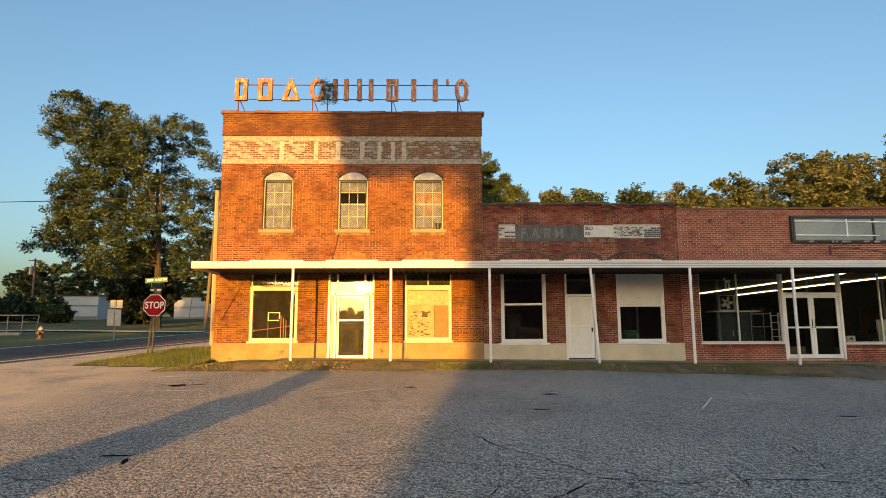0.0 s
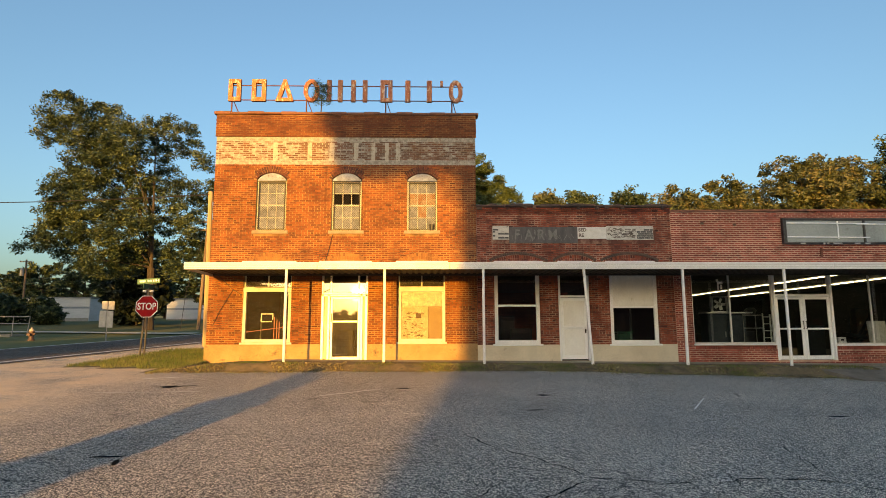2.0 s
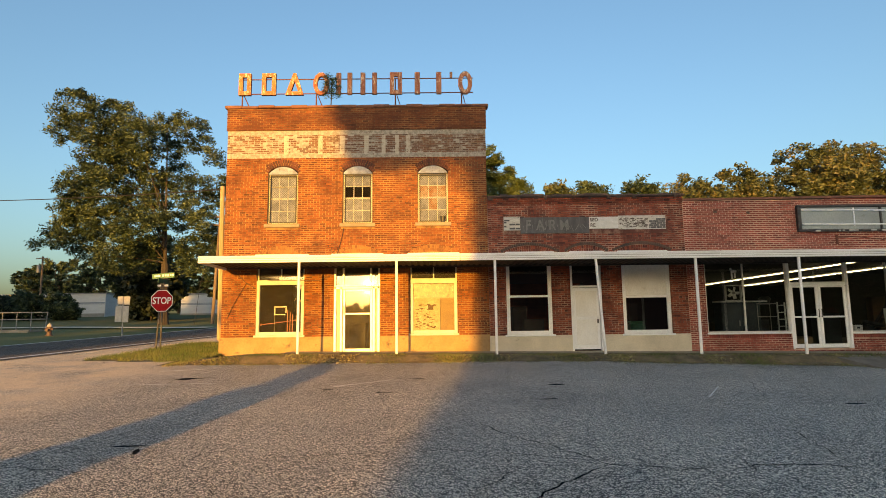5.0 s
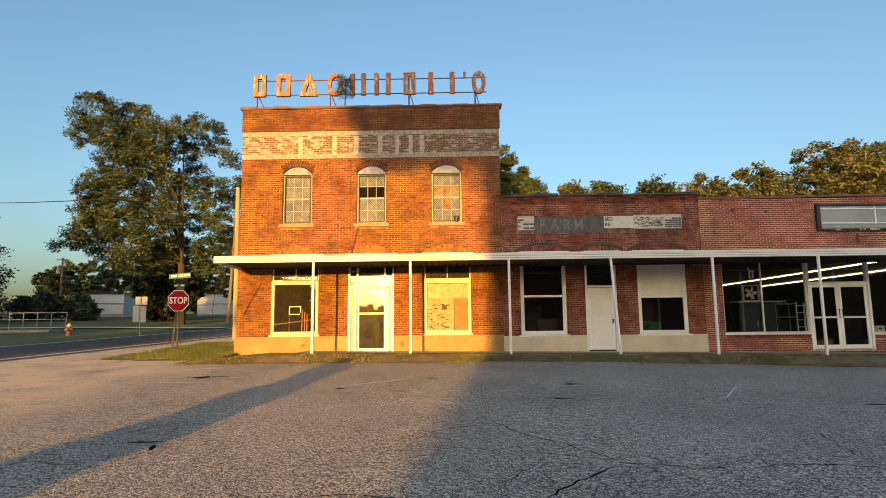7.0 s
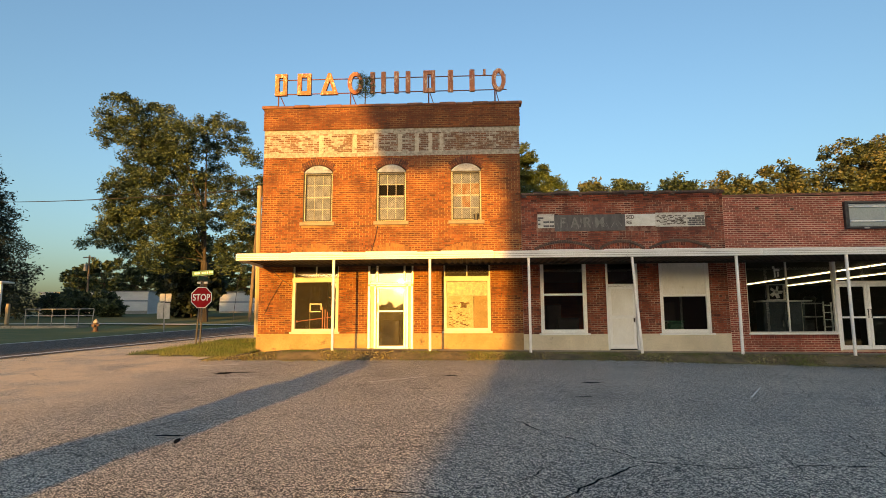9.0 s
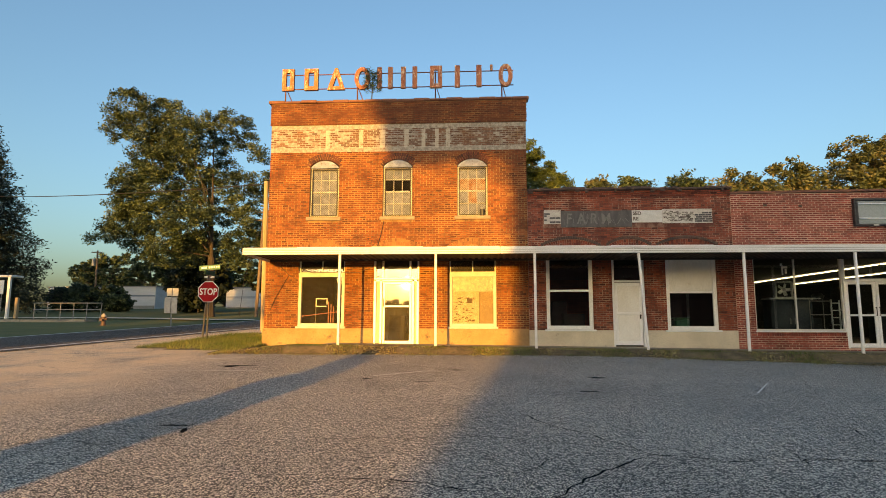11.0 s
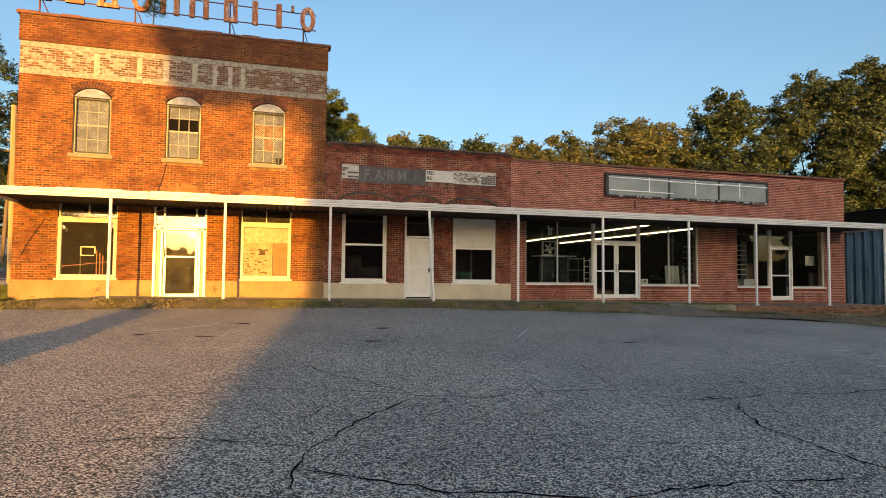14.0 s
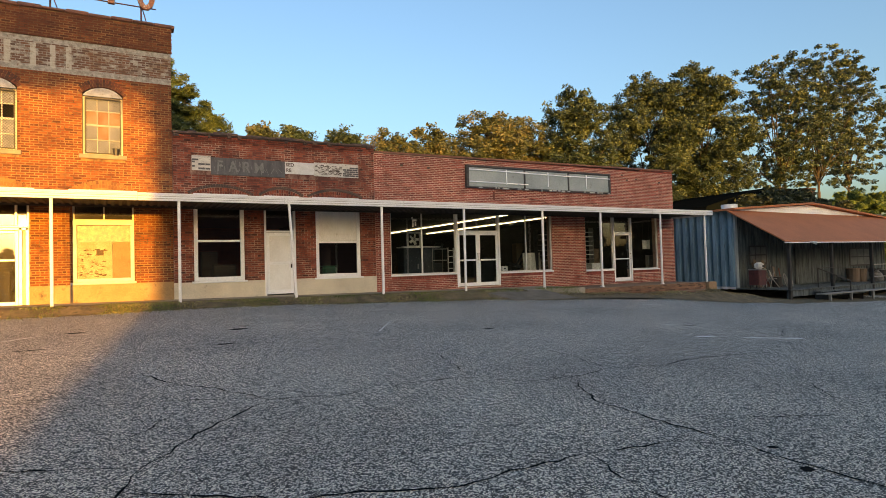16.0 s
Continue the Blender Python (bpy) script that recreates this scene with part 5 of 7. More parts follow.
part("board", Shape().soft(6.055, 7.06, -0.008, 0.016, 4.13, 4.53, 0.004), M_BOARD_WHITE, board, "peeling white board")
for x0, x1, z0 in ((6.05, 7.63, 4.53), (2.24, 2.79, 4.53), (6.05, 7.63, 4.10), (2.24, 2.79, 4.10)):
    part("frame_strip", Shape().soft(x0, x1, -0.02, 0.016, z0, z0 + 0.03, 0.004), M_BOARD_WHITE, board)
for x0, x1 in ((2.24, 2.785), (7.065, 7.63)):
    part("back_board", Shape().box(x0, x1, 0.0, 0.016, 4.13, 4.53), M_BOARD_WHITE, board)
    for l, r, za, zb, y in brick_rows(x0 + 0.01, x1 - 0.01, 4.135, 4.53, [], -0.006, headers=0):
        part("brick", Shape().box(l, r, y, 0.0, za, zb), M_BOARD_WHITE if math.sin(l * 91 + za * 57) > -0.1 else M_BOARD_DARK, board)
for k, letter in enumerate("FARM"):
    lettering(letter, 0.48, pose(3.05 + 0.40 * k, -0.024, 4.25, 90, (3, -2, 4, -3)[k], 0) @ Matrix.Diagonal((0.88, 1.0, 1, 1)), M_FADED, board)
rng = random.Random(14)
for k in range(26):
    x, z = rng.uniform(2.84, 4.98), rng.uniform(4.02, 4.30)
    streak = pose(x, -0.022, z, 0, rng.uniform(-16, 16) if x < 4.4 else rng.uniform(20, 50) * rng.choice((-1, 1)), 0)
    part("streak", Shape().box(-0.006, rng.uniform(0.004, 0.014), -0.003, 0.0, 0.0, rng.uniform(0.08, 0.22), streak), M_FADED, board)
for word, x, z in (("SED", 5.245, 4.425), ("RE", 5.20, 4.245)):
    lettering(word, 0.155, pose(x, -0.011, z, 90, 0, 0), M_INK, board)
for k in range(90):
    x, z, w = rng.uniform(6.08, 6.95), rng.uniform(4.16, 4.46), rng.uniform(0.03, 0.12)
    part("flake", Shape().box(x, x + w, -0.0125, -0.006, z, z + rng.uniform(0.012, 0.035)), M_INK, board)

# ---- empty light box on the long shop ----
M_SIGNFRAME = varied("blackened sign frame", (0.035, 0.034, 0.034), (0.075, 0.07, 0.066), 5.0, 40, 0.5, 0.3, 0.2, (0.20, 0.18, 0.16), 0.66)
M_PANEL = varied("milky sign panel", (0.30, 0.335, 0.335), (0.22, 0.25, 0.255), 0.8, 20, 0.16, 0, 0.05, (0.13, 0.13, 0.115), 0.62)
box = thing("light_box_sign", "long dark-framed light box sign with blank milky panels", "sign")
BX0, BX1, BZ0, BZ1 = 11.98, 19.48, 3.95, 4.83
part("frame", Shape().soft(BX0, BX1, -0.14, 0.0, BZ1 - 0.07, BZ1, 0.01).soft(BX0, BX1, -0.14, 0.0, BZ0, BZ0 + 0.05, 0.01).soft(BX0, BX0 + 0.06, -0.14, 0.0, BZ0 + 0.05, BZ1 - 0.07, 0.01).soft(BX1 - 0.06, BX1, -0.14, 0.0, BZ0 + 0.05, BZ1 - 0.07, 0.01), M_SIGNFRAME, box)
part("back", Shape().box(BX0 + 0.05, BX1 - 0.05, -0.05, -0.002, BZ0 + 0.05, BZ1 - 0.05), M_DARKMETAL, box)
cuts = [BX0 + 0.08, 14.75, 17.05, BX1 - 0.08]
for k in range(3):
    part("panel", Shape().soft(cuts[k] + 0.03, cuts[k + 1] - 0.03, -0.105 - 0.01 * (k % 2), -0.085, BZ0 + 0.06, BZ1 - 0.09, 0.006), M_PANEL, box)
    part("divider", Shape().soft(cuts[k] - 0.03, cuts[k] + 0.03, -0.15, -0.06, BZ0 + 0.05, BZ1 - 0.08, 0.006), M_SIGNFRAME, box)
part("divider", Shape().soft(cuts[3] - 0.03, cuts[3] + 0.03, -0.15, -0.06, BZ0 + 0.05, BZ1 - 0.08, 0.006), M_SIGNFRAME, box)
for x0, x1, z in ((12.1, 14.9, 4.63), (14.5, 17.2, 4.60), (16.9, 19.4, 4.60), (12.1, 14.9, 4.16)):
    part("tube_rail", Shape().tube((x0, -0.145, z + 0.02), (x1, -0.145, z), 0.022, None, 6), M_WHITE, box, "white tube holder")
for x in (13.85, 15.95, 18.05):
    part("clip", Shape().soft(x - 0.022, x + 0.022, -0.14, -0.11, 4.12, 4.72, 0.006), M_WHITE, box)
rng = random.Random(4)
for k in range(22):
    x = rng.uniform(BX0 + 0.2, BX1 - 0.2)
    w = rng.uniform(0.05, 0.22)
    part("flake", Shape().soft(x, x + w, -0.185, -0.15, BZ0 - rng.uniform(0.01, 0.05), BZ0 + 0.03, 0.006), M_BOARD_WHITE, box)
fix = thing("sign_bracket", "rusty bracket with a cable fixed to the brick wall", "bracket")
part("plate", Shape().soft(13.25, 13.33, -0.03, 0.0, 3.52, 3.82, 0.006).soft(13.25, 13.70, -0.03, 0.0, 3.74, 3.78, 0.006), M_IRON, fix)
part("cable", Shape().path([(13.7, -0.02, 3.78), (14.6, -0.03, 3.70), (15.4, -0.03, 3.56), (16.2, -0.04, 3.40)], [0.012] * 4, 5), M_IRON, fix)
for x, z in ((9.3, 4.66), (10.4, 4.62), (20.6, 4.62), (21.2, 4.70), (22.7, 4.60), (20.3, 4.85)):
    structure("wall_patch", Shape().soft(x - 0.05, x + 0.06, -0.012, 0.01, z - 0.04, z + 0.035, 0.006), M_COPING, "small dark hole left by an old fixing", "patch")

# conduits and hanging wires on the corner building
pipe = thing("downpipe", "thin dark conduit with loose cable on the corner building", "cable")
part("cable", Shape().path([(-3.05, -0.02, 4.25), (-3.14, -0.03, 3.8), (-3.28, -0.04, 3.3), (-3.33, -0.05, 3.08)], [0.01] * 4, 5), M_DARKMETAL, pipe)
part("cable", Shape().path([(-6.75, -0.02, 2.95), (-6.2, -0.03, 2.45), (-5.95, -0.03, 2.3)], [0.008] * 3, 5), M_DARKMETAL, pipe)
part("cable", Shape().path([(-6.2, -0.03, 2.45), (-6.6, -0.03, 1.75), (-6.8, -0.02, 1.3)], [0.008] * 3, 5), M_DARKMETAL, pipe)
part("cable", Shape().path([(-6.3, -0.6, 2.92), (-5.2, -1.0, 2.45), (-3.6, -1.2, 2.42), (-2.7, -0.9, 2.85)], [0.008] * 4, 5), M_DARKMETAL, pipe)
for x, z in ((-6.25, 3.62), (-1.05, 3.78), (1.05, 3.72), (1.15, 5.1)):
    structure("wall_patch", Shape().soft(x - 0.1, x + 0.11, -0.007, 0.01, z - 0.05, z + 0.045, 0.003), M_ARCH, "pale mortar repair patch on the brick front", "patch")
for a, b in ((-5.95, -4.2), (-3.45, -1.75), (-0.95, 0.75)):
    structure("lintel_strip", Shape().soft(a, b, -0.05, 0.0, 3.33, 3.385, 0.008), M_FASCIA, "peeling white flashing strip above the canopy", "trim")
for x0, x1 in ((2.26, 3.88), (4.37, 5.51), (5.95, 7.61)):
    structure("lintel_strip", Shape().soft(x0, x1, -0.05, 0.0, 3.335, 3.385, 0.008), M_FASCIA, "grey flashing strip below a brick arch", "trim")


# ---- by the side street ----
M_RED = varied("faded red sign sheet", (0.34, 0.004, 0.010), (0.29, 0.003, 0.008), 3, 40, 0.4, 0, 0.05)
M_SIGNWHITE = plain("white sign sheeting", (0.75, 0.75, 0.74), 0.45)
M_GREEN = plain("green sign sheeting", (0.012, 0.11, 0.06), 0.45)
M_STEEL = varied("galvanised steel", (0.36, 0.35, 0.33), (0.28, 0.27, 0.26), 4, 50, 0.5, 0.6, 0.1)
M_RED.node_tree.nodes["Principled BSDF"].inputs["Specular IOR Level"].default_value = 0.1
SX, SY = -10.095, 2.5
g = land(SX, SY)
M_SIGNPOST = varied("dull sign post steel", (0.11, 0.105, 0.10), (0.07, 0.068, 0.065), 4, 50, 0.7, 0.2, 0.1)
stop = thing("stop_sign", "red octagonal stop sign on two steel posts with a street plate", "stop sign")
def octagon(r, cx, cz):
    return [(cx + r * math.cos(math.pi / 8 + k * math.pi / 4), cz + r * math.sin(math.pi / 8 + k * math.pi / 4)) for k in range(8)]
part("border", Shape().prism(octagon(0.425, SX, 2.03), SY - 0.052, SY - 0.046), M_SIGNWHITE, stop)
part("face", Shape().prism(octagon(0.397, SX, 2.03), SY - 0.058, SY - 0.053), M_RED, stop)
lettering("STOP", 0.345, pose(SX, SY - 0.061, 2.025, 90, 0, 0) @ Matrix.Diagonal((0.80, 1.0, 1, 1)), M_SIGNWHITE, stop)
for dx0, dx1 in ((-0.17, -0.05), (0.0, 0.02)):
    part("post", Shape().path([(SX + dx0, SY, g - 0.3), (SX + dx1, SY, 2.72)], [0.032, 0.028], 6), M_SIGNPOST, stop)
part("plate", Shape().soft(SX - 0.42, SX + 0.40, SY - 0.012, SY + 0.008, 2.86, 3.05, 0.004, pose(SX, SY, 2.95, 0, -4, 0) @ pose(-SX, -SY, -2.95)), M_GREEN, stop, "green street plate")
for x0, x1 in ((-0.33, -0.12), (-0.05, 0.02), (0.05, 0.11), (0.14, 0.20), (0.23, 0.29), (0.32, 0.37)):
    part("bar", Shape().box(SX + x0, SX + x1, SY - 0.018, SY - 0.011, 2.925, 3.0, pose(SX, SY, 2.95, 0, -4, 0) @ pose(-SX, -SY, -2.95)), M_SIGNWHITE, stop)
part("plate", Shape().soft(SX - 0.012, SX + 0.012, SY - 0.4, SY + 0.4, 2.66, 2.84, 0.004), M_GREEN, stop, "green street plate seen edge on")
for dx in (-0.13, 0.12):
    part("bracket", Shape().soft(SX + dx - 0.07, SX + dx + 0.07, SY - 0.04, SY + 0.03, 2.55, 2.63, 0.015), M_SIGNWHITE, stop)

PX, PY = -17.72, 14.0
g = land(PX, PY)
M_BACK = varied("dull sign back", (0.46, 0.45, 0.43), (0.33, 0.32, 0.31), 5, 40, 0.6, 0.2, 0.05)
back = thing("road_sign", "grey backs of two road sign panels on a post", "road sign")
part("post", Shape().tube((PX + 0.05, PY, g - 0.3), (PX, PY, 2.85), 0.035, None, 6), M_STEEL, back)
part("panel", Shape().soft(PX - 0.40, PX - 0.02, PY - 0.03, PY - 0.01, 1.42, 2.35, 0.01).soft(PX + 0.01, PX + 0.36, PY - 0.03, PY - 0.01, 1.40, 2.33, 0.01), M_BACK, back)
part("panel", Shape().soft(PX - 0.30, PX + 0.02, PY - 0.03, PY - 0.01, 2.40, 2.86, 0.01).soft(PX + 0.06, PX + 0.40, PY - 0.03, PY - 0.01, 2.39, 2.86, 0.01), M_BACK, back)

plate = thing("road_sign", "small white sign plate on a steel post by the lawn", "road sign")
part("post", Shape().tube((-34.95, 22.0, land(-35, 22) - 0.3), (-34.95, 22.0, 3.95), 0.035, None, 6), M_STEEL, plate)
part("panel", Shape().soft(-35.25, -34.78, 21.93, 21.955, 2.95, 3.95, 0.01), M_SIGNWHITE, plate)

# hydrant
M_HYD = varied("faded hydrant red", (0.12, 0.07, 0.06), (0.085, 0.05, 0.045), 8, 60, 0.6)
hx, hy = -22.4, 15.0
g = land(hx, hy)
hyd = thing("fire_hydrant", "faded red fire hydrant with a pale cap on the grass", "fire hydrant", at=Matrix.Translation((hx, hy, g - 0.06)))
part("barrel", Shape().tube((0, 0, 0), (0, 0, 0.5), 0.13, 0.12, 12).tube((0, 0, 0), (0, 0, 0.06), 0.19, 0.19, 12).tube((0, 0, 0.48), (0, 0, 0.53), 0.17, 0.17, 12), M_HYD, hyd)
part("bonnet", Shape().tube((0, 0, 0.53), (0, 0, 0.63), 0.15, 0.11, 12).tube((0, 0, 0.63), (0, 0, 0.69), 0.11, 0.05, 12).tube((0, 0, 0.69), (0, 0, 0.75), 0.03, 0.03, 6), plain("pale hydrant cap", (0.42, 0.38, 0.33)), hyd)
for d in (-1, 1):
    part("nozzle", Shape().tube((0, 0, 0.38), (0.24 * d, 0, 0.38), 0.06, 0.065, 10), M_HYD, hyd)
part("nozzle", Shape().tube((0, 0, 0.34), (0, -0.25, 0.34), 0.08, 0.085, 10), M_HYD, hyd)

# pipe railing with its ramp
rail = thing("pipe_railing", "pale pipe railing along a concrete ramp", "railing")
ry = 20.0
rz = land(-28, ry) + 0.25
for z in (1.0, 0.55):
    part("rail", Shape().tube((-30.8, ry, rz + z), (-25.9, ry, rz + z), 0.035, None, 6), M_STEEL, rail)
for k, x in enumerate(steps(-30.75, -26.0, 5)):
    part("post", Shape().tube((x, ry, rz - 0.25), (x + (0.12 if k == 5 else 0), ry, rz + 1.0), 0.03, None, 6), M_STEEL, rail)
structure("ramp", Shape().soft(-40, -27.0, ry - 0.1, ry + 1.3, rz - 0.6, rz - 0.12, 0.02), M_PAVE, "low concrete ramp behind the lawn", "ramp")
s = Shape()
for k in range(24):
    x0, x1 = -60 + 44.0 * k / 24, -60 + 44.0 * (k + 1) / 24
    y0, y1 = 24.6 - 3.0 * ramp_to(-30, -17, x0), 24.6 - 3.0 * ramp_to(-30, -17, x1)
    s.face((x0, y0, land(x0, y0) + 0.04), (x1, y1, land(x1, y1) + 0.04), (x1, y1 + 1.5, land(x1, y1 + 1.5) + 0.04), (x0, y0 + 1.5, land(x0, y0 + 1.5) + 0.04))
structure("footpath", s, M_CONCRETE, "pale concrete footpath through the lawn", "footpath")
M_EDGE = varied("white edge line paint", (0.62, 0.61, 0.58), (0.50, 0.49, 0.46), 2.0, 40, 0.8, 0, 0.1, (0.2, 0.19, 0.18), 0.66)
for e0, e1 in ((-0.62, -0.34), (-6.12, -5.90)):
    structure("edge_line", strip(lambda y: road_edge(y) + e0, lambda y: road_edge(y) + e1, steps(-40, 100, 60), 0.026), M_EDGE, "worn white edge line of the side street", "road marking")

# mobile homes
M_HOME = varied("chalky white siding", (0.72, 0.73, 0.74), (0.62, 0.63, 0.64), 0.6, 12, 0.6, 0, 0.2, (0.30, 0.29, 0.27), 0.68, (1, 1, 4))
M_HOMEROOF = plain("grey home roof", (0.30, 0.30, 0.31), 0.7)
M_STRIPE = plain("faded blue-grey stripe", (0.20, 0.25, 0.30), 0.6)
def mobile_home(x0, x1, y, z0, h, label):
    home = thing("mobile_home", label, "mobile home")
    part("wall", Shape().soft(x0, x1, y, y + 4.2, z0 - 0.6, z0 + h, 0.05), M_HOME, home)
    part("roof", Shape().prism([(x0 - 0.15, z0 + h), (x1 + 0.15, z0 + h), (x1 + 0.15, z0 + h + 0.12), (x0 - 0.15, z0 + h + 0.12)], y - 0.15, y + 4.3), M_HOMEROOF, home)
    part("skirting", Shape().box(x0 + 0.05, x1 - 0.05, y - 0.03, y, z0 - 0.5, z0 + 0.35), M_STEEL, home)
    part("stripe", Shape().box(x0 + 0.02, x1 - 0.02, y - 0.02, y - 0.004, z0 + 1.55, z0 + 1.80), M_STRIPE, home, "faded blue-grey stripe")
    for k, z in enumerate(steps(z0 + 0.5, z0 + h - 0.2, 6)):
        part("siding_lap", Shape().box(x0 + 0.02, x1 - 0.02, y - 0.03, y - 0.004, z, z + 0.05), M_HOME, home)
    return home
mobile_home(-60.5, -51.0, 60, 2.75, 3.0, "long pale mobile home half hidden by bushes")
mobile_home(-50.4, -43.7, 58, 2.80, 2.9, "white mobile home beyond the lawn")
mobile_home(-35.6, -29.2, 62, 2.75, 3.0, "small white house seen between trunk and poles")

# porch at the far left
por = thing("porch_roof", "white flat porch roof on slim posts beside the lawn", "porch")
part("roof", Shape().soft(-48, -36.5, 24.6, 25.9, 4.42, 4.57, 0.03), M_FASCIA, por)
for x, y in ((-36.75, 24.8), (-40.6, 24.8), (-44.2, 24.8)):
    part("post", Shape().soft(x - 0.10, x + 0.10, y - 0.10, y + 0.10, land(x, y) - 0.1, 4.42, 0.01), M_POST, por)
bollard = thing("wooden_bollard", "stout weathered wooden bollard", "bollard")
part("post", Shape().soft(-36.22, -35.98, 24.8, 25.04, land(-36, 25) - 0.2, 2.80, 0.03), M_POLE_PALE, bollard)

# utility poles and wires
def utility_pole(x, y, top, lean=0.0, label="weathered wooden utility pole", arms=1, box_on=False, r=0.15, wood_mat=None):
    pole = thing("utility_pole", label, "utility pole")
    g = land(x, y)
    part("pole", Shape().path([(x, y, g - 0.5), (x + lean * 0.5, y, (g + top) / 2), (x + lean, y, top)], [r, r * 0.88, r * 0.72], 8), wood_mat or M_POLE, pole)
    for k in range(arms):
        z = top - 0.35 - 0.7 * k
        arm = part("crossarm", Shape().soft(x + lean - 0.8, x + lean + 0.8, y - 0.16, y - 0.06, z, z + 0.11, 0.01), M_POLE, pole)
        for d in (-0.7, -0.25, 0.25, 0.7):
            part("insulator", Shape().tube((x + lean + d, y - 0.11, z + 0.11), (x + lean + d, y - 0.11, z + 0.25), 0.035, 0.025, 6), M_STEEL, arm)
    if box_on:
        part("transformer", Shape().tube((x + lean - 0.3, y - 0.25, top - 2.2), (x + lean - 0.3, y - 0.25, top - 1.2), 0.24, None, 10), M_STEEL, pole)
    return pole
utility_pole(-9.98, 8.0, 7.66, -0.14, "pale wooden service pole beside the brick corner", 0, r=0.14, wood_mat=M_POLE_PALE)
utility_pole(-18.85, 30.0, 10.7, 0.38, "leaning wooden utility pole with crossarms", 2, r=0.15)
utility_pole(-53.6, 60.0, 11.0, -0.1, "distant utility pole with a transformer", 1, True)
utility_pole(-24.2, 33.0, 15.8, -0.9, "tall utility pole inside the tree crown", 0, r=0.17)
wires = thing("overhead_wires", "thin sagging overhead wires above the side street", "wire")
def wire(p, q, sag, r=0.02):
    pts = [Vector(p).lerp(Vector(q), t) - Vector((0, 0, sag * 4 * t * (1 - t))) for t in steps(0, 1, 14)]
    s = Shape()
    for p in pts:
        s.v += [(p.x - r, p.y, p.z), (p.x, p.y + r, p.z - r), (p.x + r, p.y, p.z), (p.x, p.y - r, p.z + r)]
    s.f = [(4 * k + i, 4 * k + (i + 1) % 4, 4 * k + 4 + (i + 1) % 4, 4 * k + 4 + i) for k in range(14) for i in range(4)]
    part("wire", s, M_DARKMETAL, wires)
wire((-10.12, 7.9, 7.5), (-64, 45, 16.0), 0.5, 0.023)
wire((-18.5, 30, 10.3), (-19.9, 30, 4.9), 0.0, 0.02)
wire((-19.95, 30, 4.95), (-18.7, 30, 4.95), 0.0, 0.025)
wire((-19.95, 30, 4.95), (-20.3, 30, 1.4), 0.0, 0.02)

# bushes, conifer and far woods
for k, (x, y, h, w) in enumerate([(-45.2, 46, 2.9, 2.4), (-41.8, 46, 2.5, 2.0), (-48.0, 47, 2.6, 2.2), (-40.4, 44.5, 1.7, 1.1), (-62, 50, 3.0, 3.0)]):
    tree("bush", (x, y, land(x, y)), h, scatter_blobs(60 + k, 9, w, w * 0.7, h * 0.25, h * 0.8, w * 0.5), "dense dark green bush on the lawn", leaves=6000, size=0.2, material=M_LEAF, trunk_r=0.1, seed=60 + k, fork=0.15, category="bush")
def conifer(x, y, h, w, seed, label):
    rng = np.random.default_rng(seed)
    z0 = land(x, y)
    root = thing("conifer_tree", label, "tree", at=Matrix.Translation((x, y, z0)))
    s, pts = Shape().path([(0, 0, -0.3), (0, 0, h * 0.5), (0, 0, h)], [0.4, 0.24, 0.04], 8), []
    for k in range(230):
        t = (k + 0.5) / 230
        z = h * (0.06 + 0.93 * t)
        r = w * (1 - t) ** 0.95 * rng.uniform(0.74, 1.0)
        a = k * 2.4
        s.tube((0, 0, z), (r * math.cos(a), r * math.sin(a), z - 0.12 * r), 0.05, 0.015, 4)
        m = int(130 + 620 * (1 - t))
        q = rng.uniform(0.15, 1.05, m)[:, None]
        c = np.array([r * math.cos(a), r * math.sin(a), 0]) * q + np.array([0, 0, z]) - np.array([0, 0, 0.12 * r]) * q
        pts.append(c + rng.normal(size=(m, 3)) * np.array([0.19, 0.19, 0.22]) * (0.5 + q))
    part("trunk", s, M_BARK, root)
    crown = new("crown", leaf_mesh("crown", np.concatenate(pts), None, 0.11, M_NEEDLE, rng, 3.4))
    crown.parent = root
conifer(-51.0, 35.5, 23.5, 9.3, 71, "tall dark conifer with drooping branches")
for k, (x, y, h, w) in enumerate([(-28.8, 40, 6.0, 3.0), (-19.0, 42, 6.0, 4.0), (-31.2, 43, 5.5, 2.6)]):
    tree("bush", (x, y, land(x, y)), h, scatter_blobs(160 + k, 12, w, w * 0.6, h * 0.12, h * 0.85, w * 0.45), "dense dark undergrowth behind the pecan tree", leaves=7000, size=0.34, material=M_NEEDLE, trunk_r=0.1, seed=160 + k, fork=0.15, category="bush")
for k, (x, y, h, w) in enumerate([(-64, 80, 9.5, 5), (-56, 78, 10.0, 5), (-49, 76, 11.0, 5), (-41, 74, 12.5, 5.5), (-34, 72, 12.5, 5.5), (-27, 72, 12, 5.5), (-20.5, 70, 12.5, 5.5), (-69.5, 82, 8.5, 3.6), (-32.5, 46, 9, 3.0), (-33, 82, 12, 5), (-17, 52, 11, 5)]):
    wood(x, y, h, w, 80 + k, M_LEAF, 9000, "dark leafy tree beyond the mobile homes", 0.29, 0.10)


# ---- shed with porch beyond the shops ----
M_BLUE = varied("blue-grey ribbed steel", (0.27, 0.44, 0.53), (0.14, 0.25, 0.31), 2.4, 30, 0.5, 0.1, 0.1, (0.07, 0.085, 0.09), 0.60, (1, 1, 0.18))
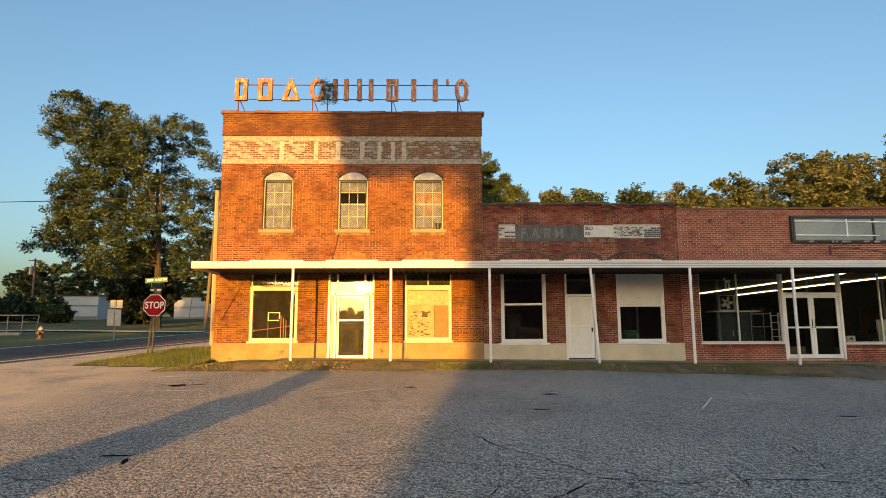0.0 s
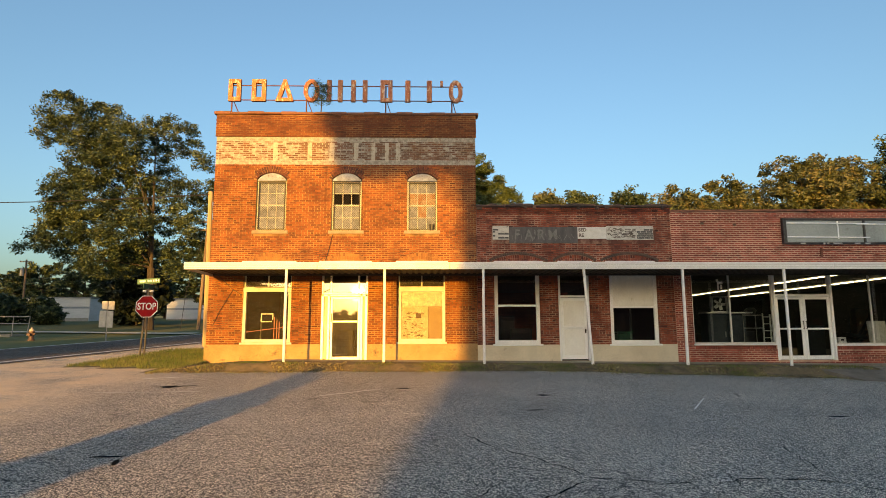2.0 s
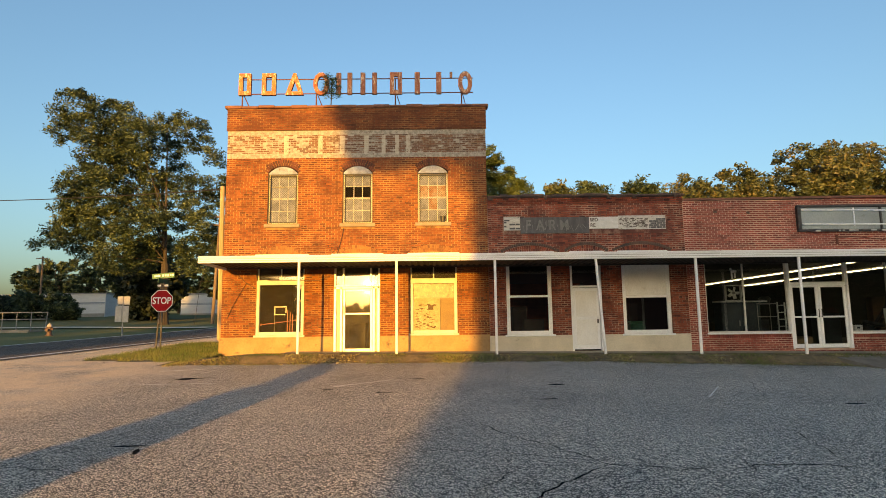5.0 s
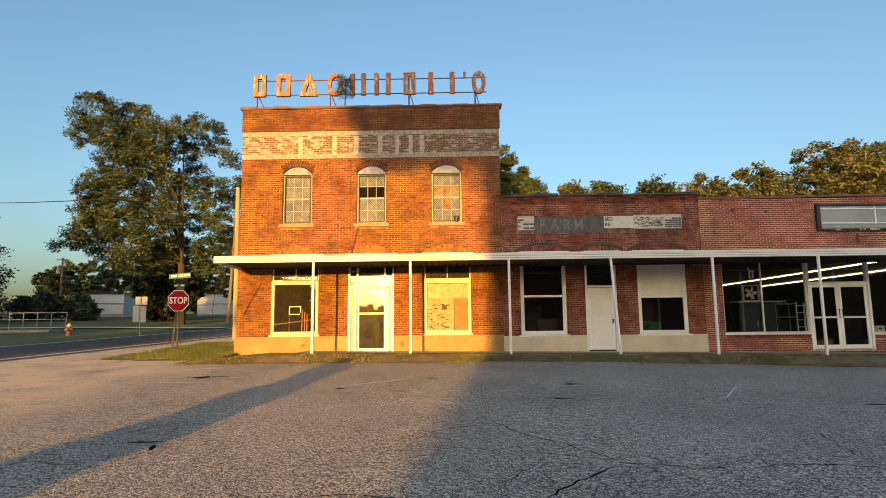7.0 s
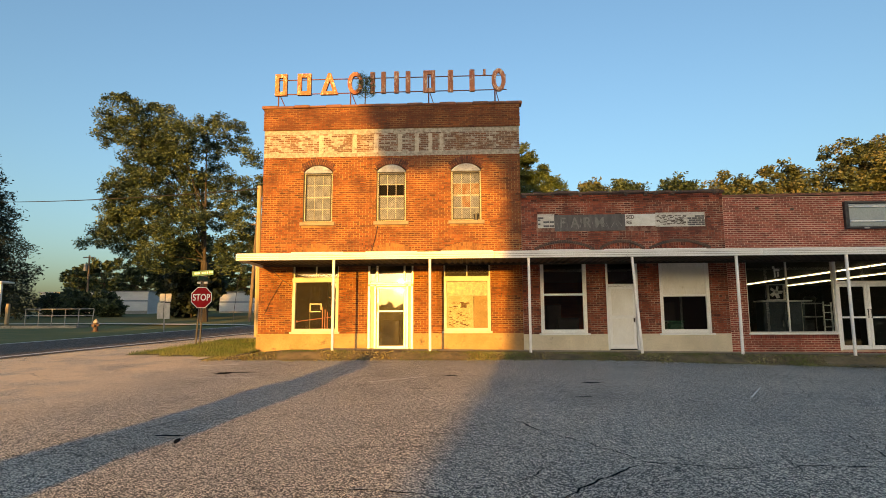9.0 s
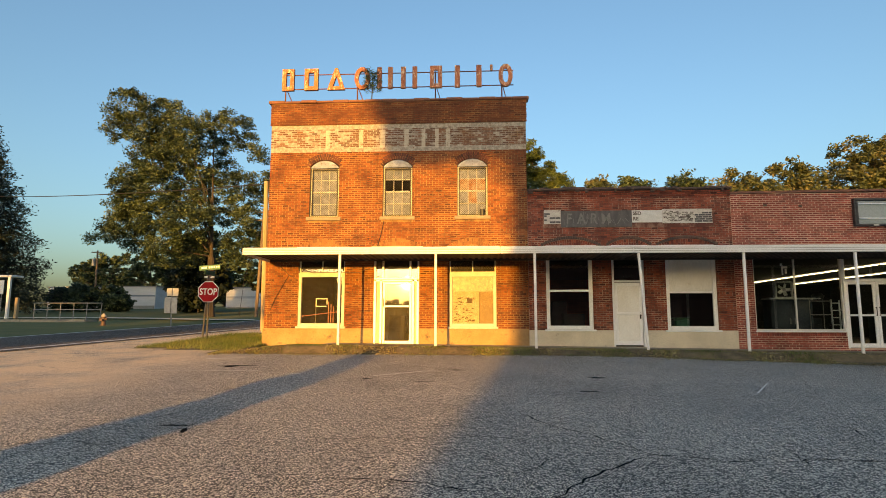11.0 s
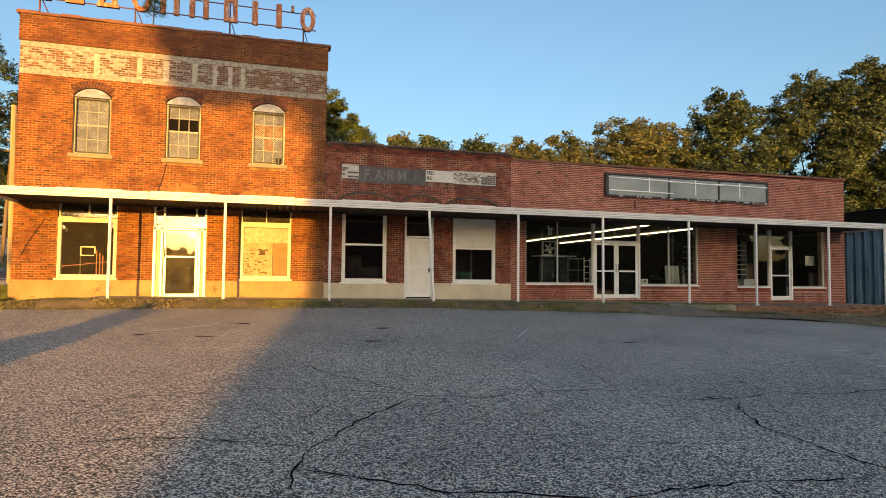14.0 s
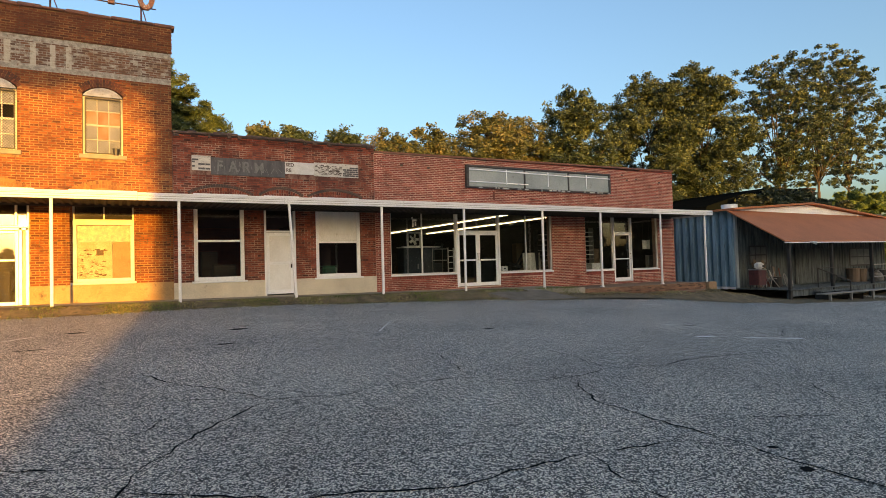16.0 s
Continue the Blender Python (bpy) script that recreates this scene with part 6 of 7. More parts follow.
# Board tones lowered further, carrying the shade under the porch roof.
M_GREYWOOD = varied("weathered grey boards, darkened for shade", (0.135, 0.165, 0.170), (0.040, 0.050, 0.052), 2.6, 40, 0.9, 0, 0.5, (0.018, 0.018, 0.018), 0.55, (3, 3, 0.25))
M_REDROOF = varied("rust red metal roof", (0.45, 0.160, 0.066), (0.39, 0.138, 0.057), 0.8, 20, 0.75, 0.0, 0.1, (0.17, 0.06, 0.04), 0.68)
# Roof colour taken to near black in place of real shade.
M_SHADE = varied("roof blackened as if in shade", (0.004, 0.006, 0.006), (0.006, 0.008, 0.008), 1.0, 20, 1.0, 0, 0)
M_SHADE.node_tree.nodes["Principled BSDF"].inputs["Specular IOR Level"].default_value = 0.0
M_GABLE = varied("cream gable boards", (0.90, 0.91, 0.92), (0.84, 0.84, 0.84), 1.0, 20, 0.8, 0, 0.05)
M_DARKWOOD = varied("dark porch timber", (0.045, 0.042, 0.040), (0.022, 0.021, 0.020), 2.0, 40, 0.9, 0, 0.4)
M_PALEBLUE = varied("pale blue trim paint", (0.40, 0.45, 0.48), (0.32, 0.37, 0.40), 2.0, 30, 0.5)
M_DULLPANE = varied("dusty dull pane", (0.13, 0.14, 0.14), (0.08, 0.085, 0.09), 3, 20, 0.5)
SX0, SX1, FLOOR = 28.3, 43.2, -0.62
shed = thing("shed", "blue-grey ribbed steel shed with a rust red porch roof", "shed")
s = corrugated(0.0, 12.0, 0.47, 0.24, (0.0, 0.12, 0.58, 0.70))
s.v = [(SX0 - d + 0.03 * a, x, (FLOOR + 0.06, 3.52)[b]) for x, d, a, b in s.v]
part("side_wall", s, M_BLUE, shed)
s = corrugated(SX0 + 0.02, SX1, 0.30, 0.035, (0.0, 0.15, 0.5, 0.65))
s.v = [(x, 0.02 - d + 0.03 * a, (FLOOR, 3.45)[b]) for x, d, a, b in s.v]
part("front_wall", s, M_GREYWOOD, shed, "weathered board front, darkened for the porch shade")
part("side_wall", Shape().box(SX1 - 0.05, SX1, 0.06, 12, FLOOR - 0.4, 3.3), M_BLUE, shed)
part("rear_wall", Shape().box(SX0, SX1, 12, 12.1, FLOOR - 0.4, 3.4), M_BLUE, shed)
part("gable", Shape().prism([(SX0 - 0.3, 3.42), (SX1 - 0.2, 3.16), (34.8, 3.85)], -0.02, 0.03), M_GABLE, shed, "cream gable triangle")
for x0, z0, x1, z1 in ((27.75, 3.40, 34.8, 3.89), (34.8, 3.89, 43.4, 3.14)):
    part("roof", Shape().face((x0, -0.35, z0), (x1, -0.35, z1), (x1, 12.3, z1), (x0, 12.3, z0)).face((x0, 12.3, z0 + 0.1), (x1, 12.3, z1 + 0.1), (x1, -0.35, z1 + 0.1), (x0, -0.35, z0 + 0.1)).face((x0, -0.35, z0), (x0, -0.35, z0 + 0.1), (x1, -0.35, z1 + 0.1), (x1, -0.35, z1)).face((x0, 12.3, z0 + 0.1), (x0, -0.35, z0 + 0.1), (x0, -0.35, z0), (x0, 12.3, z0)), M_REDROOF, shed)
part("porch_roof", Shape().face((27.55, -0.05, 3.40), (27.35, -3.1, 1.70), (44.0, -3.1, 1.62), (44.0, -0.05, 3.28)).face((27.55, -0.05, 3.33), (44.0, -0.05, 3.21), (44.0, -3.1, 1.55), (27.35, -3.1, 1.63)).face((27.35, -3.1, 1.63), (44.0, -3.1, 1.55), (44.0, -3.1, 1.62), (27.35, -3.1, 1.70)).face((27.55, -0.05, 3.33), (27.35, -3.1, 1.63), (27.35, -3.1, 1.70), (27.55, -0.05, 3.40)), M_REDROOF, shed, "rust red sheet metal porch roof")
part("eave_trim", Shape().soft(27.3, 44.0, -3.15, -3.105, 1.56, 1.61, 0.01), M_WHITE, shed, "thin pale eave trim")
part("base_trim", Shape().soft(SX0 - 0.11, SX0 - 0.10 + 0.06, 0.0, 1.6, FLOOR - 0.05, FLOOR + 0.06, 0.01), M_WHITE, shed)
part("corner_trim", Shape().soft(SX0 - 0.16, SX0 + 0.05, -0.06, 0.03, FLOOR, 3.45, 0.01), M_PALEBLUE, shed, "pale corner trim")
for y in steps(0.11, 11.39, 24):
    part("closure", Shape().soft(SX0 - 0.16, SX0 - 0.02, y - 0.06, y + 0.20, FLOOR - 0.08, FLOOR + 0.10, 0.02), M_WHITE, shed, "white foam closure below a rib")
part("vent", Shape().tube((29.55, 1.2, 3.4), (29.55, 1.2, 3.62), 0.28, None, 16).tube((29.55, 1.2, 3.58), (29.55, 1.2, 3.86), 0.42, 0.42, 16), M_WHITE, shed, "white round roof vent")
for x0, x1, z0, z1 in ((29.3, 30.7, 0.62, 1.5), (39.0, 41.3, 0.3, 1.3)):
    w = part("window", Shape().soft(x0 - 0.06, x1 + 0.06, -0.05, -0.02, z0 - 0.06, z1 + 0.06, 0.01), M_DARKMETAL, shed)
    n = 3
    for k in range(n):
        for j in range(2):
            a, b = x0 + (x1 - x0) * k / n, x0 + (x1 - x0) * (k + 1) / n
            c, d = z0 + (z1 - z0) * j / 2, z0 + (z1 - z0) * (j + 1) / 2
            part("pane", Shape().box(a + 0.03, b - 0.03, -0.058, -0.052, c + 0.03, d - 0.03), M_DULLPANE, w)
dr = part("door", Shape().soft(33.3, 36.7, -0.09, -0.03, FLOOR, 1.35, 0.01), M_GREYWOOD, shed, "wide plank door")
for x in steps(33.35, 36.45, 11):
    part("plank", Shape().soft(x, x + 0.255, -0.115, -0.095, FLOOR + 0.02, 1.32, 0.006), M_GREYWOOD, dr)
for x in (28.0, 31.6, 35.4, 39.4):
    part("porch_post", Shape().soft(x - 0.07, x + 0.07, -2.95, -2.81, -1.1, 1.68, 0.012), M_DARKWOOD, shed)
s = thing("porch_deck", "weathered grey plank deck of the shed porch", "deck")
part("beam", Shape().box(28.0, 43.5, -2.9, -2.75, FLOOR - 0.35, FLOOR - 0.06), M_GREYWOOD, s).parent = s
for k, y in enumerate(steps(-3.0, -0.32, 13)):
    part("plank", Shape().soft(27.9, 43.5, y, y + 0.185, FLOOR - 0.05, FLOOR - 0.005, 0.006), M_GREYWOOD, s)
for x in steps(28.2, 43, 6):
    part("deck_post", Shape().soft(x - 0.07, x + 0.07, -2.74, -2.6, FLOOR - 1.2, FLOOR - 0.06, 0.01), M_GREYWOOD, s)
st = thing("porch_steps", "low wooden porch steps with an iron handrail", "steps")
for k in range(2):
    part("step", Shape().soft(29.6 + 0.3 * k, 32.6 + 0.3 * k, -3.40 - 0.36 * k, -3.05 - 0.36 * k, FLOOR - 0.20 - 0.17 * k, FLOOR - 0.14 - 0.17 * k, 0.01), M_GREYWOOD, st)
for x in (29.75, 31.2, 32.6):
    part("stringer", Shape().soft(x - 0.04, x + 0.04, -3.75, -3.02, FLOOR - 0.75, FLOOR - 0.20, 0.008), M_DARKWOOD, st)
part("handrail", Shape().path([(30.1, -3.0, FLOOR), (30.1, -3.0, FLOOR + 0.95), (31.2, -3.9, FLOOR + 0.30), (31.2, -3.9, FLOOR - 0.6)], [0.03] * 4, 6).tube((30.1, -3.0, FLOOR + 0.95), (32.6, -3.0, FLOOR + 0.95), 0.02, None, 6), M_DARKMETAL, st)
bench = thing("long_bench", "long low grey plank bench in front of the porch", "bench")
part("seat", Shape().soft(28.6, 38.0, -4.1, -3.7, -0.88, -0.82, 0.01, pose(0, 0, 0)), M_STEEL, bench)
for x in (29.2, 31.0, 33.0, 35.0, 37.0):
    part("leg", Shape().soft(x - 0.05, x + 0.05, -4.05, -3.95, land(x, -4) - 0.1, -0.88, 0.006), M_STEEL, bench)

M_COOLER = varied("faded red steel", (0.13, 0.035, 0.032), (0.08, 0.025, 0.024), 4, 40, 0.6, 0, 0.1)
M_ENAMEL = plain("white enamel", (0.68, 0.68, 0.66), 0.4)
c = thing("drinks_cooler", "dark red drinks cooler with a grey lid on the porch", "cooler", at=pose(27.95, -1.3, FLOOR))
part("body", Shape().soft(-0.30, 0.30, -0.28, 0.28, 0.18, 0.92, 0.03), M_COOLER, c)
part("lid", Shape().soft(-0.32, 0.32, -0.30, 0.30, 0.925, 0.97, 0.015), M_STEEL, c)
for x, y in ((-0.25, -0.24), (0.25, -0.24), (-0.25, 0.24), (0.25, 0.24)):
    part("leg", Shape().tube((x, y, 0), (x, y, 0.18), 0.025, None, 6), M_DARKMETAL, c)
h = thing("white_canister", "white rounded canister on the red cooler", "canister", at=pose(28.1, -1.3, FLOOR + 0.97))
part("shell", Shape().soft(-0.22, 0.22, -0.18, 0.18, 0.0, 0.34, 0.09), M_ENAMEL, h)
part("opening", Shape().soft(0.0, 0.22, -0.19, -0.17, 0.1, 0.2, 0.01), M_DARKMETAL, h)
for x, y, tilt, tall, name in ((29.0, -0.7, 8, 1.5, "wooden_plank"), (29.3, -0.6, -6, 1.35, "wooden_plank")):
    p = thing(name, "reddish plank leaning against the porch wall", "plank", "planks on the porch", at=pose(x, y, FLOOR, -14, tilt, 0))
    part("board", Shape().soft(-0.11, 0.11, -0.02, 0.02, 0, tall, 0.006), M_POLE, p)
barrow = thing("folded_chair", "tangled grey frame of a folded garden chair", "chair", at=pose(29.0, -1.5, FLOOR))
for a, b in (((-0.4, 0, 0), (0.35, 0.2, 0.8)), ((0.4, 0, 0), (-0.3, 0.2, 0.85)), ((-0.4, 0.4, 0), (0.3, 0.3, 0.7)), ((0.45, 0.4, 0), (-0.35, 0.3, 0.75)), ((-0.35, 0.1, 0.45), (0.35, 0.1, 0.45))):
    part("tube", Shape().tube(a, b, 0.018, None, 6), M_STEEL, barrow)
for k, (x, y, tilt, tall) in enumerate(((29.5, -0.75, 22, 1.1), (29.75, -0.8, -18, 1.2), (30.15, -0.7, 30, 1.25), (30.4, -0.7, -10, 0.9), (31.1, -0.6, 12, 1.0))):
    p = thing("scrap_bar", "thin rusty bar leaning among the porch clutter", "bar", "bars on the porch", at=pose(x, y, FLOOR, -16, tilt, 0))
    part("bar", Shape().tube((0, 0, 0), (0, 0, tall), 0.028, None, 6), (M_ENAMEL, M_IRON, M_STEEL)[k % 3], p)
for x, y, r in ((30.3, -1.3, 0.34), (30.9, -1.2, 0.28)):
    w = thing("bicycle_wheel", "old spoked wheel leaning among the porch clutter", "wheel", "wheels on the porch", at=pose(x, y, FLOOR + r, 76, 0, 20))
    s = Shape()
    for k in range(20):
        a, b = 2 * math.pi * k / 20, 2 * math.pi * (k + 1) / 20
        s.tube((r * math.cos(a), r * math.sin(a), 0), (r * math.cos(b), r * math.sin(b), 0), 0.022, None, 6)
    part("rim", s, M_STEEL, w)
    s = Shape()
    for k in range(10):
        a = 2 * math.pi * k / 10
        s.tube((0, 0, 0.02), (r * math.cos(a), r * math.sin(a), 0), 0.006, None, 4)
    part("spokes", s, M_STEEL, w)
def drum(x, y, r, hgt, mat_d, label):
    d = thing("tub", label, "tub", "tubs on the porch", at=pose(x, y, FLOOR))
    part("shell", Shape().tube((0, 0, 0), (0, 0, hgt), r * 0.9, r, 14), mat_d, d)
    part("rim", Shape().tube((0, 0, hgt), (0, 0, hgt + 0.03), r * 1.05, r * 1.05, 14), mat_d, d)
drum(36.9, -1.2, 0.34, 0.75, M_POLE, "brown wooden tub on the porch")
drum(37.8, -1.2, 0.30, 0.70, M_POLE, "brown wooden tub on the porch")
drum(39.3, -1.5, 0.4, 0.6, M_DARKMETAL, "dark metal tub on the porch")
drum(30.0, -1.0, 0.25, 0.5, M_DARKMETAL, "small dark tub on the porch")
for x, r in ((38.5, 0.36), (40.4, 0.42), (41.2, 0.36)):
    t = thing("tyre", "old dark tyre leaning on the porch wall", "tyre", "tyres on the porch", at=pose(x, -0.6, FLOOR + r, 78, 0, 0))
    s = Shape()
    for k in range(18):
        a, b = 2 * math.pi * k / 18, 2 * math.pi * (k + 1) / 18
        s.tube((r * 0.78 * math.cos(a), r * 0.78 * math.sin(a), 0), (r * 0.78 * math.cos(b), r * 0.78 * math.sin(b), 0), r * 0.22, None, 8)
    part("tread", s, M_DARKMETAL, t)

M_SACK = varied("pale woven sack", (0.21, 0.20, 0.18), (0.12, 0.115, 0.10), 6, 60, 0.9, 0, 0.5)
for x, y, w, hgt in ((38.2, -1.8, 0.34, 0.62), (40.0, -2.0, 0.42, 0.55), (41.6, -1.9, 0.4, 0.7)):
    sk = thing("sack", "slumped pale sack among the porch clutter", "sack", "sacks on the porch", at=pose(x, y, FLOOR))
    smooth(part("bag", Shape().tube((0, 0, 0), (0, 0, hgt * 0.25), w * 0.9, w, 10).tube((0, 0, hgt * 0.25), (0.03, 0, hgt * 0.75), w, w * 0.72, 10).tube((0.03, 0, hgt * 0.75), (0.06, 0, hgt), w * 0.72, w * 0.25, 10), M_SACK, sk))
rl = thing("porch_rail", "thin pale rail between the porch posts", "rail")
part("rail", Shape().tube((35.4, -2.86, FLOOR + 1.0), (39.4, -2.86, FLOOR + 1.0), 0.025, None, 6), M_STEEL, rl)
part("rail", Shape().tube((35.4, -2.86, FLOOR + 0.35), (39.4, -2.86, FLOOR + 0.35), 0.025, None, 6), M_STEEL, rl)
for k, (x, tilt, tall, wide) in enumerate(((30.0, 9, 1.45, 0.24), (30.3, -4, 1.3, 0.2), (30.75, 14, 1.1, 0.22))):
    p = thing("wooden_plank", "reddish plank leaning against the porch wall", "plank", "planks on the porch", at=pose(x, -0.45, FLOOR, -13, tilt, 0))
    part("board", Shape().soft(-wide / 2, wide / 2, -0.02, 0.02, 0, tall, 0.006), M_POLE, p)
lampf = thing("flood_lamp", "small white flood lamp fixed to the porch eave", "lamp", at=pose(29.4, -3.2, 1.60))
part("head", Shape().tube((0, 0, 0), (0.1, -0.16, -0.07), 0.05, 0.085, 10), M_ENAMEL, lampf)
part("bracket", Shape().tube((-0.12, 0.05, 0), (0.02, 0, 0), 0.03, None, 6), M_ENAMEL, lampf)

# dark house behind the shed
# Chimney brick darkened too, so that it looks shaded in the sun.
M_DULLBRICK = varied("chimney brick toned down as shaded", (0.045, 0.028, 0.025), (0.03, 0.02, 0.018), 3, 30, 0.9)
house = thing("dark_house", "dark roofed house with a brick chimney behind the shed", "house")
gz = land(56, 18)
part("wall", Shape().box(50, 72, 18.3, 27, gz - 0.3, 4.7), M_GREYWOOD, house)
part("roof", Shape().prism([(48.6, 4.5), (71.5, 4.5), (70.6, 5.7), (66.2, 8.3), (59.0, 8.1), (55.8, 7.5), (49.6, 6.0)], 17.6, 27.6), M_SHADE, house)
part("chimney", Shape().soft(67.0, 68.5, 17.9, 19.2, 5.5, 8.3, 0.03).soft(66.9, 68.6, 17.8, 19.3, 8.3, 8.5, 0.03), M_DULLBRICK, house, "brick chimney toned down as if in shade")
# Shade on these shrubs and the thicket is in the leaf colour.
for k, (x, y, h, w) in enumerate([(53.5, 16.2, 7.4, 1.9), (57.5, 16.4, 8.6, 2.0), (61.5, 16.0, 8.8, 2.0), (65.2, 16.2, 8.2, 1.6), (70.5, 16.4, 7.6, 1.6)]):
    tree("bush", (x, y, land(x, y)), h, scatter_blobs(180 + k, 12, w, 1.2, h * 0.35, h * 0.9, 1.1), "shrub with shade in its leaf colour, before the dark house", leaves=5000, size=0.2, material=M_LEAF_DULL, trunk_r=0.12, seed=180 + k, fork=0.3, category="bush")
tree("bush", (49.0, 15.5, land(49, 15.5)), 6.0, scatter_blobs(170, 12, 2.4, 1.6, 0.9, 5.0, 1.2), "dense thicket with shade in its leaf colour, behind the shed", leaves=9000, size=0.2, material=M_LEAF_DULL, trunk_r=0.12, seed=170, fork=0.15, category="bush")
cot = thing("far_roof", "far pointed roof with a chimney behind the shops", "house")
part("roof", Shape().prism([(5.5, 10.2), (11.2, 10.2), (8.0, 12.35)], 33, 40), M_ROOF, cot)
part("wall", Shape().box(5.8, 10.9, 33.2, 39.8, 2.0, 10.2), M_HOME, cot)
part("chimney", Shape().soft(8.7, 9.3, 35, 35.6, 11.0, 13.1, 0.03), M_BRICK2, cot)


# ---- inside the long shop ----
def glow(name, colour, strength):
    m, nt, b = shader(name)
    b.inputs["Emission Color"].default_value, b.inputs["Emission Strength"].default_value = (*colour, 1), strength
    return m
M_TUBE = glow("fluorescent tube", (1.0, 0.84, 0.55), 2.6)
for x, ys in ((17.0, steps(4.2, 18.2, 6)), (20.2, steps(3.2, 17.2, 6))):
    for y in ys:
        f = thing("strip_light", "lit fluorescent strip light on the shop ceiling", "light", "strip lights on the shop ceiling")
        part("housing", Shape().soft(x - 0.09, x + 0.09, y, y + 2.28, 3.39, 3.45, 0.01), M_ENAMEL, f)
        part("tube", Shape().tube((x, y + 0.04, 3.365), (x, y + 2.24, 3.365), 0.026, None, 8), M_TUBE, f)
FL = 0.06
M_BLUEGREY = plain("blue-grey cabinet paint", (0.018, 0.027, 0.036), 0.5)
M_MATTBLACK = plain("matt black frame", (0.008, 0.008, 0.008), 0.8)
M_BLACK = plain("black plastic", (0.03, 0.03, 0.03), 0.5)
M_CARD = plain("brown cardboard", (0.13, 0.085, 0.05), 0.85)
cab = thing("metal_cabinet", "blue-grey metal cabinet behind the shop window", "cabinet", at=pose(10.5, 1.2, FL))
part("body", Shape().soft(-0.68, 0.68, -0.05, 0.5, 0.0, 1.62, 0.015), M_BLUEGREY, cab)
for x0, x1 in ((-0.66, -0.01), (0.01, 0.66)):
    dd = part("door", Shape().soft(x0, x1, -0.075, -0.052, 0.05, 1.58, 0.008), M_BLUEGREY, cab)
    part("handle", Shape().soft(x0 + 0.05 if x0 > 0 else x1 - 0.09, x0 + 0.09 if x0 > 0 else x1 - 0.05, -0.1, -0.076, 0.8, 1.0, 0.006), M_STEEL, dd)
shelf = thing("shelf_board", "white shelf board lying on the cabinet", "shelf", at=pose(10.6, 1.2, FL + 1.62))
part("board", Shape().soft(-0.85, 0.80, -0.15, 0.45, 0.005, 0.05, 0.01), M_ENAMEL, shelf)
fan = thing("box_fan", "white box fan standing on the shelf board", "fan", at=pose(10.28, 1.15, FL + 1.675))
s = Shape().soft(-0.28, -0.25, -0.06, 0.06, 0, 0.54, 0.008).soft(0.25, 0.28, -0.06, 0.06, 0, 0.54, 0.008).soft(-0.25, 0.25, -0.06, 0.06, 0, 0.03, 0.008).soft(-0.25, 0.25, -0.06, 0.06, 0.51, 0.54, 0.008)
part("housing", s, M_ENAMEL, fan)
for k in range(5):
    part("blade", Shape().soft(0.04, 0.21, -0.012, 0.0, -0.055, 0.055, 0.004, pose(0, 0, 0.27) @ Matrix.Rotation(k * 2 * math.pi / 5, 4, "Y") @ Matrix.Rotation(0.5, 4, "X")), M_ENAMEL, fan)
part("hub", Shape().tube((0, -0.05, 0.27), (0, 0.03, 0.27), 0.05, None, 12), M_STEEL, fan)
lad = thing("step_ladder", "white ladder standing behind the shop window", "ladder", at=pose(11.95, 1.2, FL))
part("stile", Shape().soft(-0.15, -0.11, 0, 0.05, 0, 1.62, 0.006), M_ENAMEL, lad)
part("stile", Shape().soft(0.11, 0.15, 0, 0.05, 0, 1.60, 0.006), M_ENAMEL, lad)
for z in steps(0.3, 1.5, 5):
    part("rung", Shape().soft(-0.11, 0.11, 0.0, 0.05, z - 0.015, z + 0.015, 0.004), M_ENAMEL, lad)
rack = thing("dish_rack", "pale wire rack with dark goods on a stand", "rack", at=pose(11.35, 1.3, FL))
for z in (0.5, 1.1, 1.55):
    part("shelf", Shape().soft(-0.30, 0.40, -0.2, 0.25, z, z + 0.03, 0.006), M_ENAMEL if z < 1 else M_STEEL, rack)
for x, y in ((-0.29, -0.19), (0.39, -0.19), (-0.29, 0.24), (0.39, 0.24)):
    part("leg", Shape().tube((x, y, 0), (x, y, 1.6), 0.014, None, 6), M_STEEL, rack)
jug = thing("jug", "dark round pot on the rack", "pot", at=pose(11.45, 1.3, FL + 1.58))
part("body", Shape().tube((0, 0, 0), (0, 0, 0.16), 0.13, 0.2, 12).tube((0, 0, 0.16), (0, 0, 0.24), 0.2, 0.12, 12), M_BLACK, jug)
crate = thing("white_carton", "small white carton on the window ledge", "carton", at=pose(14.0, 0.5, 0.06))
part("body", Shape().soft(-0.14, 0.14, -0.1, 0.1, 0.0, 0.80, 0.006), M_ENAMEL, crate)
part("mark", Shape().box(-0.05, 0.05, -0.107, -0.101, 0.68, 0.74), M_BLACK, crate)
pan = thing("leaning_panel", "cream panel leaning inside the shop window", "panel", at=pose(15.85, 0.7, FL, -6, 0, 0))
part("board", Shape().soft(-0.62, 0.30, 0, 0.03, 0, 1.35, 0.006), M_CREAM, pan)
ch = thing("exercise_bench", "dark folding bench with slanted bars behind the window", "bench", at=pose(14.9, 0.9, FL))
for a, b in (((-0.5, 0, 0.9), (0.15, 0, 0.55)), ((-0.3, 0, 0.35), (0.6, 0, 1.6)), ((-0.1, 0.3, 0), (0.55, 0.3, 1.0)), ((0.3, 0, 0), (-0.3, 0, 0.9)), ((-0.5, 0.3, 0.0), (0.4, 0.3, 0.7))):
    part("tube", Shape().tube(a, b, 0.05, None, 6), M_MATTBLACK, ch)
part("pad", Shape().soft(-0.62, 0.12, -0.15, 0.15, 0.74, 0.86, 0.03, pose(0, 0, 0, 0, 12, 0)), M_MATTBLACK, ch)
